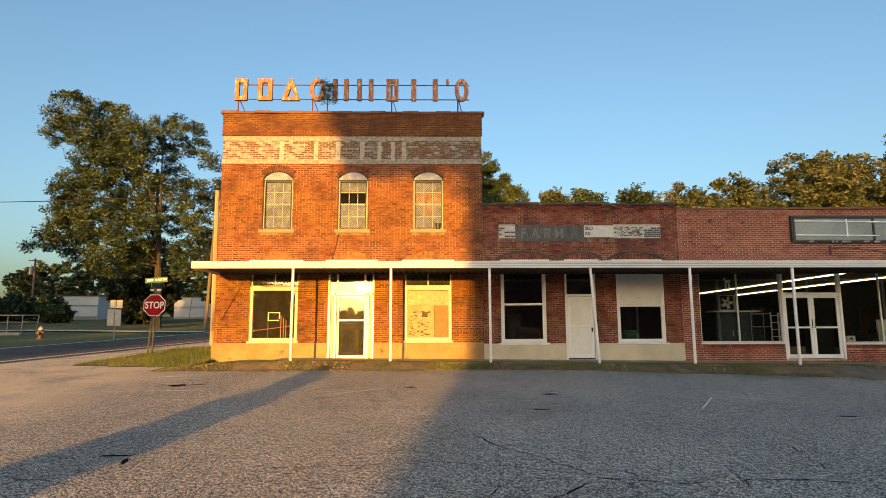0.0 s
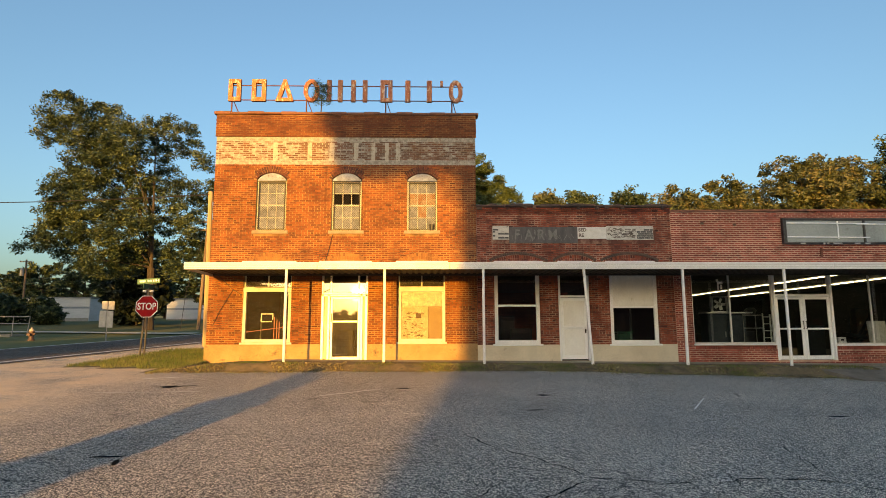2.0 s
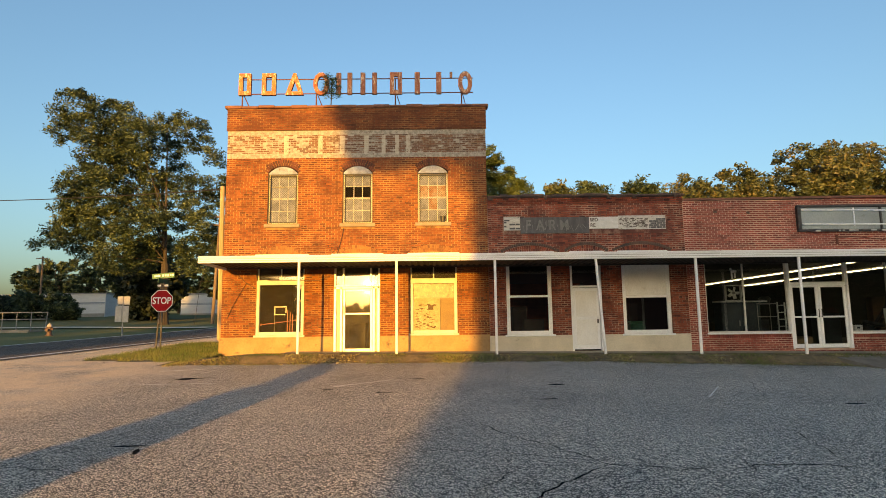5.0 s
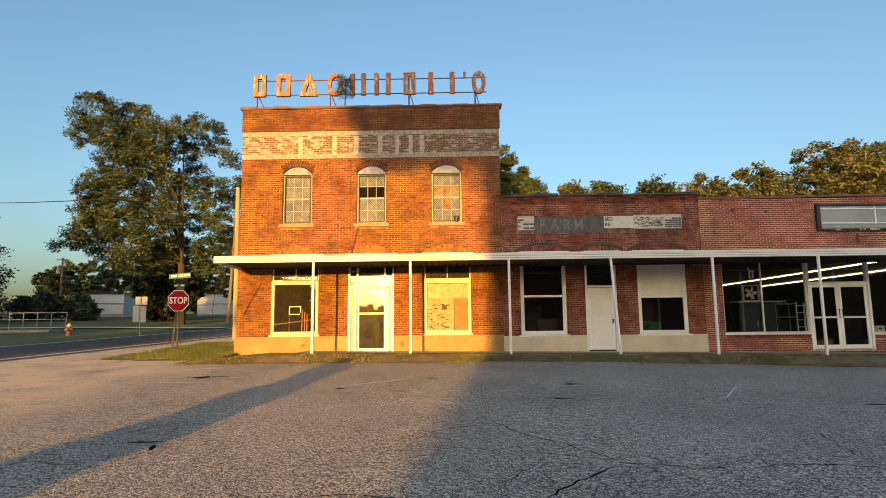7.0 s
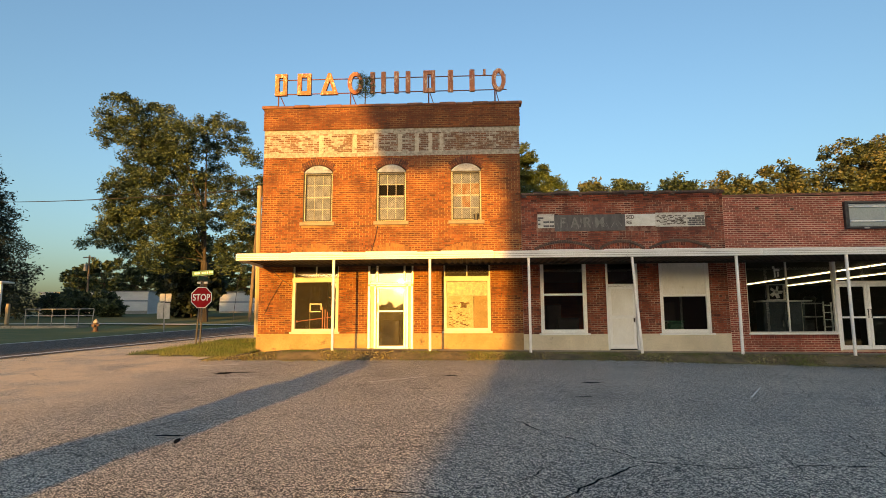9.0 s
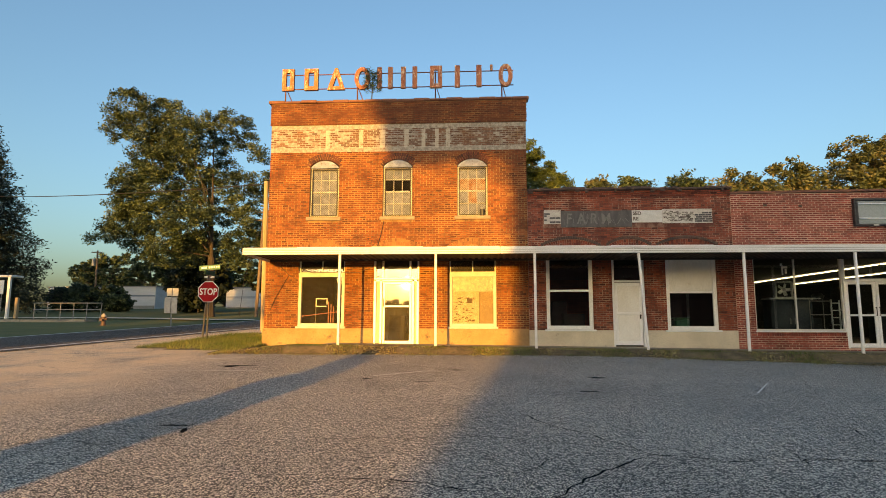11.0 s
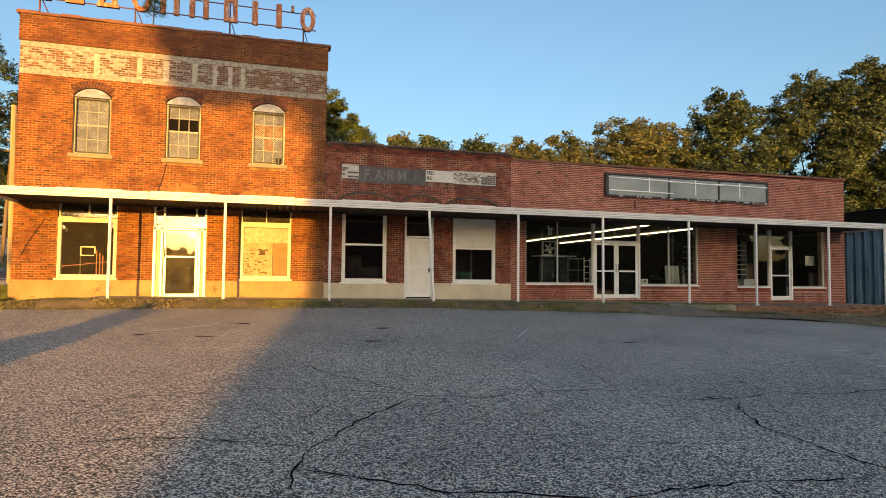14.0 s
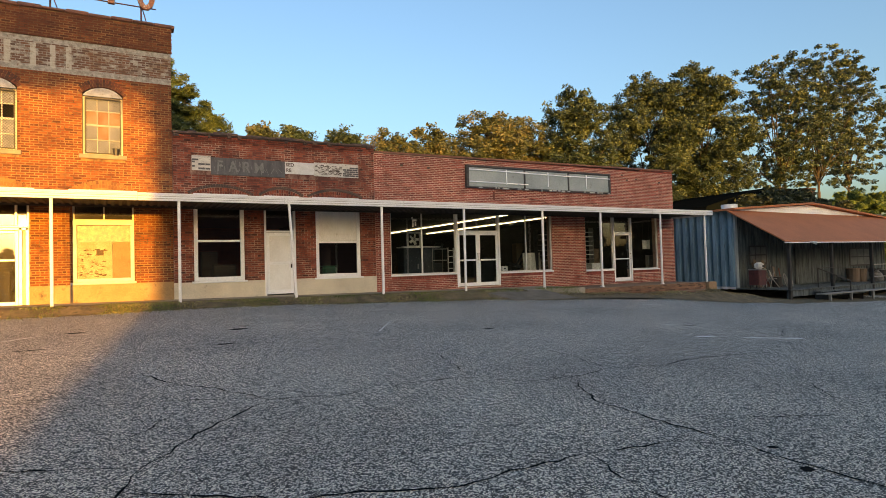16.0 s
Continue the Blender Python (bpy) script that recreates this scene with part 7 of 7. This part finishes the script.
for x, y, w, hgt, mat_c, label in ((9.2, 1.5, 0.35, 0.75, M_CARD, "brown cardboard box on the shop floor"), (14.9, 3.4, 0.8, 1.2, M_BLUEGREY, "dark blue-grey appliance standing in the shop"), (13.0, 4.5, 0.5, 1.0, M_BLUEGREY, "blue-grey bin inside the shop"),
                                   (16.6, 3.0, 0.5, 1.8, M_CARD, "tall brown carton in the shop"), (19.2, 0.75, 0.38, 1.45, M_CARD, "brown carton behind the display window"), (18.95, 0.55, 0.62, 0.80, M_ENAMEL, "white carton behind the display window"),
                                   (22.75, 0.8, 0.30, 1.10, M_STEEL, "narrow grey metal stand behind the display window"), (12.2, 6.0, 0.9, 0.9, M_CARD, "stacked cartons deep in the shop"), (10.0, 6.5, 1.1, 1.3, M_BLUEGREY, "dark counter deep in the shop"), (20.4, 5.5, 0.9, 1.1, M_CARD, "stacked cartons deep in the shop")):
    b = thing("carton" if mat_c == M_CARD else "storage_unit", label, "box" if mat_c == M_CARD else "furniture", at=pose(x, y, FL))
    part("body", Shape().soft(-w / 2, w / 2, -w / 3, w / 3, 0, hgt, 0.012), mat_c, b)
    part("lid", Shape().soft(-w / 2 - 0.01, w / 2 + 0.01, -w / 3 - 0.01, w / 3 + 0.01, hgt, hgt + 0.03, 0.008), mat_c, b)
rackd = thing("shelf_rack", "tall dark rack with white shelves beside the pier", "rack", at=pose(18.62, 0.45, FL))
for z in steps(0.6, 2.2, 8):
    part("shelf", Shape().soft(-0.25, 0.25, 0, 0.3, z, z + 0.025, 0.004), M_ENAMEL, rackd)
for x in (-0.26, 0.25):
    part("upright", Shape().soft(x, x + 0.02, 0, 0.3, 0, 2.4, 0.004), M_STEEL, rackd)
st2 = thing("shelf_rack", "tall dark rack with grey shelves behind the window", "rack", at=pose(16.25, 0.62, FL))
for z in steps(0.3, 2.1, 8):
    part("shelf", Shape().soft(-0.35, 0.35, 0, 0.3, z, z + 0.025, 0.004), M_STEEL, st2)
for x in (-0.37, 0.35):
    part("upright", Shape().soft(x, x + 0.02, 0, 0.3, 0, 2.3, 0.004), M_BLACK, st2)
# White shapes paint the reflection of sky through a gap in leaves.
glint = thing("window_sticker", "white shapes standing in for a reflected sky gap", "sticker")
for x0, x1, z0, z1 in ((9.72, 9.77, 2.42, 2.72), (9.77, 9.90, 2.62, 2.70), (9.82, 9.88, 2.45, 2.60), (9.68, 9.75, 2.70, 2.78)):
    part("shape", Shape().box(x0, x1, 0.086, 0.090, z0, z1), M_ENAMEL, glint)

hang = thing("hanging_panel", "white panel hung on cords inside the display window", "panel")
part("sheet", Shape().soft(22.10, 22.60, 0.58, 0.60, 1.48, 1.90, 0.004), M_ENAMEL, hang)
for x in (22.15, 22.55):
    part("cord", Shape().tube((x, 0.59, 1.90), (x, 0.59, 3.45), 0.006, None, 5), M_BLACK, hang)
lowb = thing("storage_unit", "small white box behind the end door", "box", at=pose(20.05, 0.7, FL))
part("body", Shape().soft(-0.14, 0.14, -0.12, 0.12, 0, 0.50, 0.01), M_ENAMEL, lowb)
part("lid", Shape().soft(-0.15, 0.15, -0.13, 0.13, 0.50, 0.53, 0.008), M_ENAMEL, lowb)

# inside the corner shop and the middle shop
M_PAPER = varied("yellowed paper", (0.58, 0.52, 0.38), (0.46, 0.40, 0.27), 5, 60, 0.85, 0, 0.2, (0.22, 0.16, 0.10), 0.58)
M_PAPER2 = varied("faded tan poster", (0.36, 0.26, 0.15), (0.29, 0.20, 0.115), 4, 60, 0.85)
M_FILM = varied("crumpled grey film", (0.06, 0.05, 0.035), (0.27, 0.23, 0.16), 9, 30, 0.25, 0, 0.8)
M_PRINT = plain("faded brown print", (0.13, 0.085, 0.045), 0.9)
post_1 = thing("window_poster", "yellowed printed poster taped inside the shop window", "poster")
part("sheet", Shape().soft(-0.77, 0.10, 0.10, 0.106, 0.86, 1.90, 0.002), M_PAPER, post_1)
rng = random.Random(9)
for k in range(70):
    x, z, w = rng.uniform(-0.72, -0.08), rng.uniform(0.90, 1.70), rng.uniform(0.03, 0.13)
    part("bar", Shape().box(x, x + w, 0.094, 0.099, z, z + rng.uniform(0.010, 0.028)), M_PRINT, post_1)
part("picture", Shape().box(-0.30, -0.12, 0.094, 0.099, 1.52, 1.68), M_CARD, post_1)
post_2 = thing("window_poster", "plain tan sheet hung inside the shop window", "poster")
part("sheet", Shape().soft(0.11, 0.56, 0.10, 0.106, 0.86, 1.90, 0.002), M_PAPER2, post_2)
film_ = thing("window_film", "crumpled grey film across the top of the window", "film")
part("sheet", Shape().soft(-0.77, 0.56, 0.11, 0.118, 1.90, 2.40, 0.002), M_FILM, film_)
M_PINK = plain("faded pink plastic", (0.45, 0.16, 0.14), 0.5)
ch = thing("toy_chair", "small pale metal chair behind the corner window", "chair", at=pose(-5.1, 0.9, 0.16))
part("backrest", Shape().soft(-0.44, -0.02, 0, 0.03, 1.52, 1.56, 0.006).soft(-0.44, -0.40, 0, 0.03, 1.26, 1.52, 0.006).soft(-0.40, -0.06, 0, 0.03, 1.26, 1.30, 0.006).soft(-0.06, -0.02, 0, 0.03, 1.34, 1.52, 0.006), M_ENAMEL, ch)
for x, z in ((0.00, 1.44), (0.09, 1.36), (0.17, 1.28)):
    part("slat", Shape().soft(x, x + 0.03, 0, 0.03, 0.45, z, 0.006), M_PINK, ch)
part("stile", Shape().soft(-0.44, -0.40, 0, 0.03, 0.45, 1.26, 0.006), M_DARKMETAL, ch)
part("seat", Shape().soft(-0.3, 0.3, 0, 0.4, 0.42, 0.45, 0.01), M_PINK, ch)
for x, y in ((-0.28, 0.02), (0.27, 0.02), (-0.28, 0.37), (0.27, 0.37)):
    part("leg", Shape().soft(x - 0.015, x + 0.015, y - 0.015, y + 0.015, 0, 0.42, 0.003), M_ENAMEL, ch)
bar_ = thing("curtain_rod", "pinkish rod lying across the window", "rod")
part("rod", Shape().tube((-5.76, 0.22, 1.10), (-4.60, 0.22, 1.24), 0.014, None, 6), M_PINK, bar_)
part("bracket", Shape().soft(-5.77, -5.74, 0.14, 0.25, 1.06, 1.14, 0.004).soft(-4.62, -4.59, 0.14, 0.25, 1.2, 1.28, 0.004), M_PINK, bar_)
tub = thing("green_crate", "bright green plastic crate behind the half-boarded window", "crate", at=pose(6.88, 1.0, 0.13))
part("body", Shape().soft(-0.30, 0.20, -0.15, 0.25, 0.0, 0.90, 0.06), plain("green plastic", (0.010, 0.10, 0.05), 0.4), tub)
part("rim", Shape().soft(-0.32, 0.22, -0.17, 0.27, 0.90, 0.94, 0.012), plain("green plastic rim", (0.014, 0.13, 0.06), 0.4), tub)
for x, y, w, hgt in ((2.9, 1.8, 0.5, 1.5), (3.3, 1.2, 0.7, 1.05), (6.9, 2.2, 0.6, 1.6), (-2.9, 2.4, 0.6, 1.0)):
    b = thing("old_crate", "dark wooden crate standing in a dim room", "crate", at=pose(x, y, 0.14))
    part("body", Shape().soft(-w / 2, w / 2, -0.2, 0.2, 0, hgt, 0.012), M_DARKWOOD, b)
    for z in steps(0.12, hgt - 0.12, 3):
        part("slat", Shape().soft(-w / 2 - 0.005, w / 2 + 0.005, -0.225, -0.202, z - 0.06, z + 0.06, 0.006), M_DARKWOOD, b)
pot = thing("flower_pot", "dark pot on the sill inside the broken window", "pot", at=pose(0.22, 0.03, 4.40))
part("body", Shape().tube((0, 0, 0), (0, 0, 0.18), 0.06, 0.085, 10), M_BLACK, pot)
part("rim", Shape().tube((0, 0, 0.18), (0, 0, 0.21), 0.095, 0.095, 10), M_BLACK, pot)

# ---- lot markings, tar and litter ----
def patch(name, x, y, w, d, mat_p, label, turn=0.0, seed=1, kind_name="stain"):
    r = random.Random(seed)
    s, n = Shape(), 14
    ring = []
    for k in range(n):
        a = 2 * math.pi * k / n
        q = r.uniform(0.6, 1.1)
        px, py = q * w / 2 * math.cos(a), q * d / 2 * math.sin(a)
        px, py = px * math.cos(turn) - py * math.sin(turn), px * math.sin(turn) + py * math.cos(turn)
        ring.append((x + px, y + py, land(x + px, y + py) + 0.005))
    s.face(*ring)
    structure(name, s, mat_p, label, kind_name)
for k, (x, y, w, d, turn) in enumerate([(-5.45, -6.0, 0.5, 0.42, 0), (-5.1, -5.9, 0.5, 0.14, 0.1), (-0.4, -6.5, 0.4, 0.14, 0), (-0.9, -8.3, 0.5, 0.08, 0), (2.3, -7.6, 0.4, 0.18, 0), (1.85, -9.25, 0.35, 0.1, 0.1), (-3.55, -12.1, 0.5, 0.07, 0.05),
                                       (-3.3, -12.35, 0.35, 0.07, 1.9), (-2.05, -7.9, 0.25, 0.14, 0.3), (4.66, -16.8, 0.16, 0.1, 0.2), (5.0, -13.6, 0.1, 0.06, 0), (6.8, -9.4, 0.5, 0.1, 0.2), (11.2, -10.6, 0.6, 0.1, 0), (4.9, -16.4, 0.12, 0.07, 0)]):
    patch("tar_patch", x, y, w, d, M_TAR, "black tar patch in the asphalt", turn, 30 + k, "tar patch")
M_LOTPAINT = varied("worn white lot paint", (0.92, 0.90, 0.85), (0.80, 0.77, 0.70), 6.0, 60, 0.8, 0, 0.3, (0.20, 0.18, 0.16), 0.56)
def stripe(x0, y0, x1, y1, w):
    dx, dy = x1 - x0, y1 - y0
    l = math.hypot(dx, dy)
    nx, ny = -dy / l * w / 2, dx / l * w / 2
    pts = [(x0 + nx, y0 + ny), (x0 - nx, y0 - ny), (x1 - nx, y1 - ny), (x1 + nx, y1 + ny)]
    structure("lot_marking", Shape().face(*[(x, y, land(x, y) + 0.006) for x, y in pts]), M_LOTPAINT, "worn white parking line on the asphalt", "road marking")
def crack(points, seed, wide=0.0095):
    """A jagged open crack that wanders between a few points of the lot."""
    r = random.Random(seed)
    line = []
    for (xa, ya), (xb, yb) in zip(points, points[1:]):
        n = max(3, int(math.hypot(xb - xa, yb - ya) / 0.10))
        drift = 0.0
        for k in range(n):
            t = k / n
            drift = drift * 0.75 + r.uniform(-0.035, 0.035)
            l = math.hypot(xb - xa, yb - ya)
            line.append((xa + (xb - xa) * t - (yb - ya) / l * drift, ya + (yb - ya) * t + (xb - xa) / l * drift))
    line.append(points[-1])
    s = Shape()
    for k, (x, y) in enumerate(line):
        xp, yp = line[max(0, k - 1)]
        xn, yn = line[min(len(line) - 1, k + 1)]
        l = math.hypot(xn - xp, yn - yp) or 1.0
        w = wide * r.choice((0.4, 0.7, 1.0, 1.2)) * min(1.0, 0.15 + 0.25 * min(k, len(line) - 1 - k))
        for e in (-1, 1):
            px, py = x - e * w * (yn - yp) / l, y + e * w * (xn - xp) / l
            s.v.append((px, py, land(px, py) + 0.004))
    s.f = [(2 * k, 2 * k + 2, 2 * k + 3, 2 * k + 1) for k in range(len(line) - 1)]
    structure("crack", s, M_TAR, "long dark crack in the worn asphalt", "crack")
LONG_CRACKS = [
    ((0.52, -10.9), (0.91, -11.76), (1.28, -12.3), (1.74, -13.09), (2.28, -13.27), (2.78, -13.3)),
    ((2.78, -13.3), (3.11, -13.16), (4.05, -13.19), (4.56, -13.62), (5.31, -13.65), (6.05, -13.47)),
    ((6.05, -13.47), (6.76, -13.58), (8.17, -13.38), (9.6, -13.53)),
    ((1.74, -13.09), (1.12, -13.66), (0.51, -14.55), (0.39, -14.93), (0.36, -15.4)),
    ((0.39, -14.93), (0.67, -15.11), (1.22, -15.5), (1.6, -15.69), (2.45, -15.91), (3.46, -15.87)),
    ((3.46, -15.87), (4.08, -15.96), (4.58, -15.89)),
    ((-1.3, -14.0), (-0.45, -14.08), (0.51, -14.52)),
    ((5.16, -13.73), (4.66, -14.68), (4.72, -15.51), (4.75, -16.52), (4.9, -18.5)),
]
SIDE_CRACKS = [
    ((6.17, -11.61), (6.27, -12.18), (6.05, -13.47)), ((3.45, -15.89), (3.36, -16.21), (3.3, -17.0)),
    ((5.23, -15.37), (5.78, -15.88), (6.5, -16.1)), ((7.77, -15.03), (7.04, -15.79)), ((4.53, -11.41), (4.15, -13.16)),
    ((0.29, -14.25), (0.48, -14.07)), ((2.42, -13.24), (2.97, -12.99)), ((0.36, -13.86), (0.78, -13.16)),
]
for k, q in enumerate(LONG_CRACKS):
    crack(q, 200 + k, 0.011)
for k, q in enumerate(SIDE_CRACKS):
    crack(q, 215 + k, 0.008)
for k, q in enumerate((
                       ((7.4, -11.5), (8.5, -12.0), (8.6, -12.8)), ((6.5, -6.5), (5.6, -9.0), (4.8, -9.4)), ((-0.4, -11.8), (0.2, -11.3)), ((3.1, -12.7), (3.0, -13.5)), ((-4.4, -13.6), (-4.2, -12.0), (-3.4, -9.9)), ((9.9, -13.6), (13.0, -11.5), (17.0, -11.8)), ((-5.2, -12.6), (-4.4, -12.1), (-3.6, -12.3)), ((-4.9, -13.3), (-4.2, -12.9), (-3.3, -13.2)),
                       ((-4.0, -11.3), (-3.1, -11.0), (-2.2, -10.9)), ((-1.9, -12.6), (0.2, -12.5), (1.6, -12.9)))):
    crack(q, 230 + k, 0.006)
for q in ((9.84, -11.85, 10.25, -11.95, 0.10), (10.6, -12.3, 11.6, -12.8, 0.10), (10.7, -10.27, 11.05, -10.38, 0.09), (5.41, -7.64, 4.6, -9.0, 0.028), (-6.8, -4.5, -5.9, -4.2, 0.10), (-2.0, -7.5, -0.9, -6.6, 0.06), (-6.6, -6.9, -4.5, -6.8, 0.05), (14.6, -6.3, 15.3, -6.4, 0.1)):
    stripe(*q)

# ---- weeds and rough grass ----
def blades(name, n, area, label, height, seed, top=land):
    r = np.random.default_rng(seed)
    pts = []
    while len(pts) < n:
        x, y = area(r)
        if x is not None:
            pts.append((x, y, top(x, y)))
    p = np.array(pts)
    h = height * r.uniform(0.35, 1.3, (n, 1))
    a = r.uniform(0, 2 * np.pi, n)
    side = np.stack([np.cos(a), np.sin(a), 0 * a], 1) * (0.006 + 0.02 * h)
    bend = np.stack([r.normal(size=n) * 0.35, r.normal(size=n) * 0.35, np.ones(n)], 1) * h
    v = np.stack([p - side, p + side, p + bend], 1).reshape(-1, 3)
    i = np.arange(n) * 3
    s = Shape()
    s.v, s.f = v.tolist(), np.stack([i, i + 1, i + 2], 1).tolist()
    ob = part(name, s, M_BLADE)
    return tagged(ob, label, "grass", "", "stuff")
def corner_patch(r):
    x, y = -6.9 - 3.7 * r.uniform() ** 1.3, r.uniform(-2.6, 6.0)
    edge = -2.3 + 0.30 * (-7.0 - x) + 0.2 * math.sin(x * 5)
    if x < road_edge(y) + 0.8 or y < edge or (x > -7.05 and y > -0.05):
        return None, None
    return x, y
blades("grass_tuft", 15000, corner_patch, "rough dry grass beside the brick corner", 0.10, 5)
def kerb_weeds(r):
    x = r.uniform(-7.3, 15.5)
    if math.sin(x * 2.3) + math.sin(x * 5.1 + 1) < r.uniform(-1.2, 1.4) or -3.2 < x < -1.9:
        return None, None
    return x, -2.75 + r.normal() * 0.28
blades("weeds", 11000, kerb_weeds, "low weeds along the edge of the walkway", 0.065, 6, verge_top)
M_LITTER = foliage("dry leaf litter", (0.10, 0.08, 0.035), (0.22, 0.18, 0.085), (0.40, 0.34, 0.17), 0.1)
r = np.random.default_rng(77)
spots = []
while len(spots) < 9000:
    x, y = r.uniform(-7.3, 26.0), -2.85 + r.normal() * 0.24
    if math.sin(x * 1.9 + 2) + math.sin(x * 4.1) < r.uniform(-2.2, 1.2):
        continue
    spots.append((x, y, (verge_top(x, y) if x < 12.6 else berm(x, y)) + 0.022))
me = leaf_mesh("leaf_litter", np.array(spots), None, 0.034, M_LITTER, r, 1.7)
tagged(new("leaf_litter", me), "dry fallen leaves along the edge of the lot", "leaves", "", "stuff")
s = Shape()
for x0, x1, y0, y1 in ((-10.5, -6.9, -2.4, 0.0), (-10.5, -6.95, 0.0, 3.0), (-10.2, -6.95, 3.0, 6.5), (-9.6, -7.0, 6.5, 14)):
    k = 6
    for i in range(k):
        for j in range(k):
            xa, xb, ya, yb = x0 + (x1 - x0) * i / k, x0 + (x1 - x0) * (i + 1) / k, y0 + (y1 - y0) * j / k, y0 + (y1 - y0) * (j + 1) / k
            if y0 < -1 and yb < -2.3 + 0.30 * (-7.0 - xa):
                continue
            s.face(*[(x, y, land(x, y) + 0.008) for x, y in ((xa, ya), (xb, ya), (xb, yb), (xa, yb))])
structure("grass_verge", s, M_DIRT, "dirt under rough grass beside the brick corner", "verge")
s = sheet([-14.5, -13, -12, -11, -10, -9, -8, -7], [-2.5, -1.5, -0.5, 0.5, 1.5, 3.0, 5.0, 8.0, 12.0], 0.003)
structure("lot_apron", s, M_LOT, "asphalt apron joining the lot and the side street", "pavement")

# ---- unseen helpers added behind the camera, to shade the lot and fill reflections ----
# Block added out of view; it casts the wide shade on the right.
blk = thing("shade_block", "plain block added out of view to shade the shops", "building")
part("wall", Shape().box(-6.7, 34, -80, -66, -2.2, 10.4), M_BRICK2, blk)
part("roof", Shape().soft(-6.8, 34.2, -80.2, -65.8, 10.4, 10.7, 0.05), M_ROOF, blk)
# Long block added out of view, only to darken the glass reflections.
reflect_blk = thing("reflection_block", "long plain block added out of view to darken reflections", "building")
part("wall", Shape().box(36, 135, -104, -94, -2.2, 4.6), M_BRICK2, reflect_blk)
part("roof", Shape().soft(35.8, 135.2, -104.2, -93.8, 4.6, 4.9, 0.05), M_ROOF, reflect_blk)
# Crown out of view, its masses set to shade the upper front.
tree("broadleaf_tree", (-2.5, -62, land(-2.5, -62)), 19,
     [(-6.2, 0, 15.6, 2.0, 2.4, 2.4), (-4.0, 0, 14.2, 2.2, 2.2, 1.1), (-4.6, 0, 15.8, 1.7, 1.8, 1.7), (-0.6, 0, 12.4, 2.6, 2.6, 2.0), (-1.2, 0, 13.6, 2.4, 2.4, 1.8), (2.6, 0, 12.6, 2.4, 2.4, 1.8), (4.4, 0, 11.8, 2.4, 2.6, 1.8), (4.8, 0, 12.4, 2.2, 2.2, 1.6),
      (-0.6, 0, 10.0, 2.6, 2.4, 1.8), (2.6, 0, 9.4, 2.6, 2.4, 2.0), (6.8, 0, 12.0, 2.2, 2.4, 1.6), (-1.9, 0, 11.4, 1.2, 1.6, 0.8), (-5.2, 0, 13.2, 1.8, 2.0, 0.7), (-3.0, 0, 13.3, 1.6, 2.0, 0.9), (-6.5, 0, 13.25, 1.15, 1.6, 0.8)],
     "broad tree out of view, shaped to shade the front", leaves=48000, size=0.45, material=M_LEAF_DULL, trunk_r=0.5, seed=41, fork=0.35)
# More unseen trees, added to cut the sun and fill window reflections.
for k, (x, y, h, w) in enumerate([(44, -76, 15.5, 5.0), (49, -73, 18.5, 4.6), (53, -76, 18, 6.0), (62, -74, 15, 6.5), (73, -72, 16, 4.5), (86, -76, 15, 4.6), (100, -80, 7, 5.5), (114, -82, 15, 5.0), (126, -86, 14, 7), (-30, -90, 11, 5.5), (-39, -94, 12, 6), (-51, -92, 24, 8), (-63, -88, 28, 9), (-76, -88, 28, 9), (-90, -90, 27, 9), (-15, -165, 8.5, 7), (-2, -165, 8.5, 7), (-27, -160, 8.5, 7), (-8, -168, 8, 7), (-21, -166, 8.5, 7)]):
    wood(x, y, h, w, 110 + k, M_LEAF_DULL, 9000, "unseen tree added for shade and reflections", 0.95, 0.08)
# Small crown added on the sun's line to the stop sign, shading it.
tree("broadleaf_tree", (-15.17, -40, land(-15.17, -40)), 7.8, [(0, 0, 6.2, 0.55, 0.5, 0.42), (0.05, 0, 6.75, 0.5, 0.45, 0.36)], "small unseen tree added to shade the stop sign", leaves=9000, size=0.12, material=M_LEAF_DULL, trunk_r=0.045, seed=47, fork=0.72, clump=0.22, limb=0.6)
# Unseen shrub added as caster of the shadow band towards the door.
tree("shade_shrub", (-5.3, -24, land(-5.3, -24)), 2.4, [(0, 0, 0.5, 0.5, 0.5, 0.5), (0, 0, 1.1, 0.5, 0.5, 0.6), (0.05, 0, 1.7, 0.42, 0.42, 0.5), (0, 0, 2.05, 0.32, 0.36, 0.3)], "unseen shrub added to cast the dark band on the lot", leaves=9000, size=0.12, material=M_NEEDLE, trunk_r=0.08, seed=44, clump=0.2, category="shrub")


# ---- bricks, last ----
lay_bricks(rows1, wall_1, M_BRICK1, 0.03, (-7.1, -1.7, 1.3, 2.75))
lay_bricks(rows2, wall_2, M_BRICK2, 0.03, (1.7, 8.3, 1.2, 2.6))
lay_bricks(rows3, wall_3, M_BRICK3, 0.03, (8.2, 13.5, -0.3, 0.7))
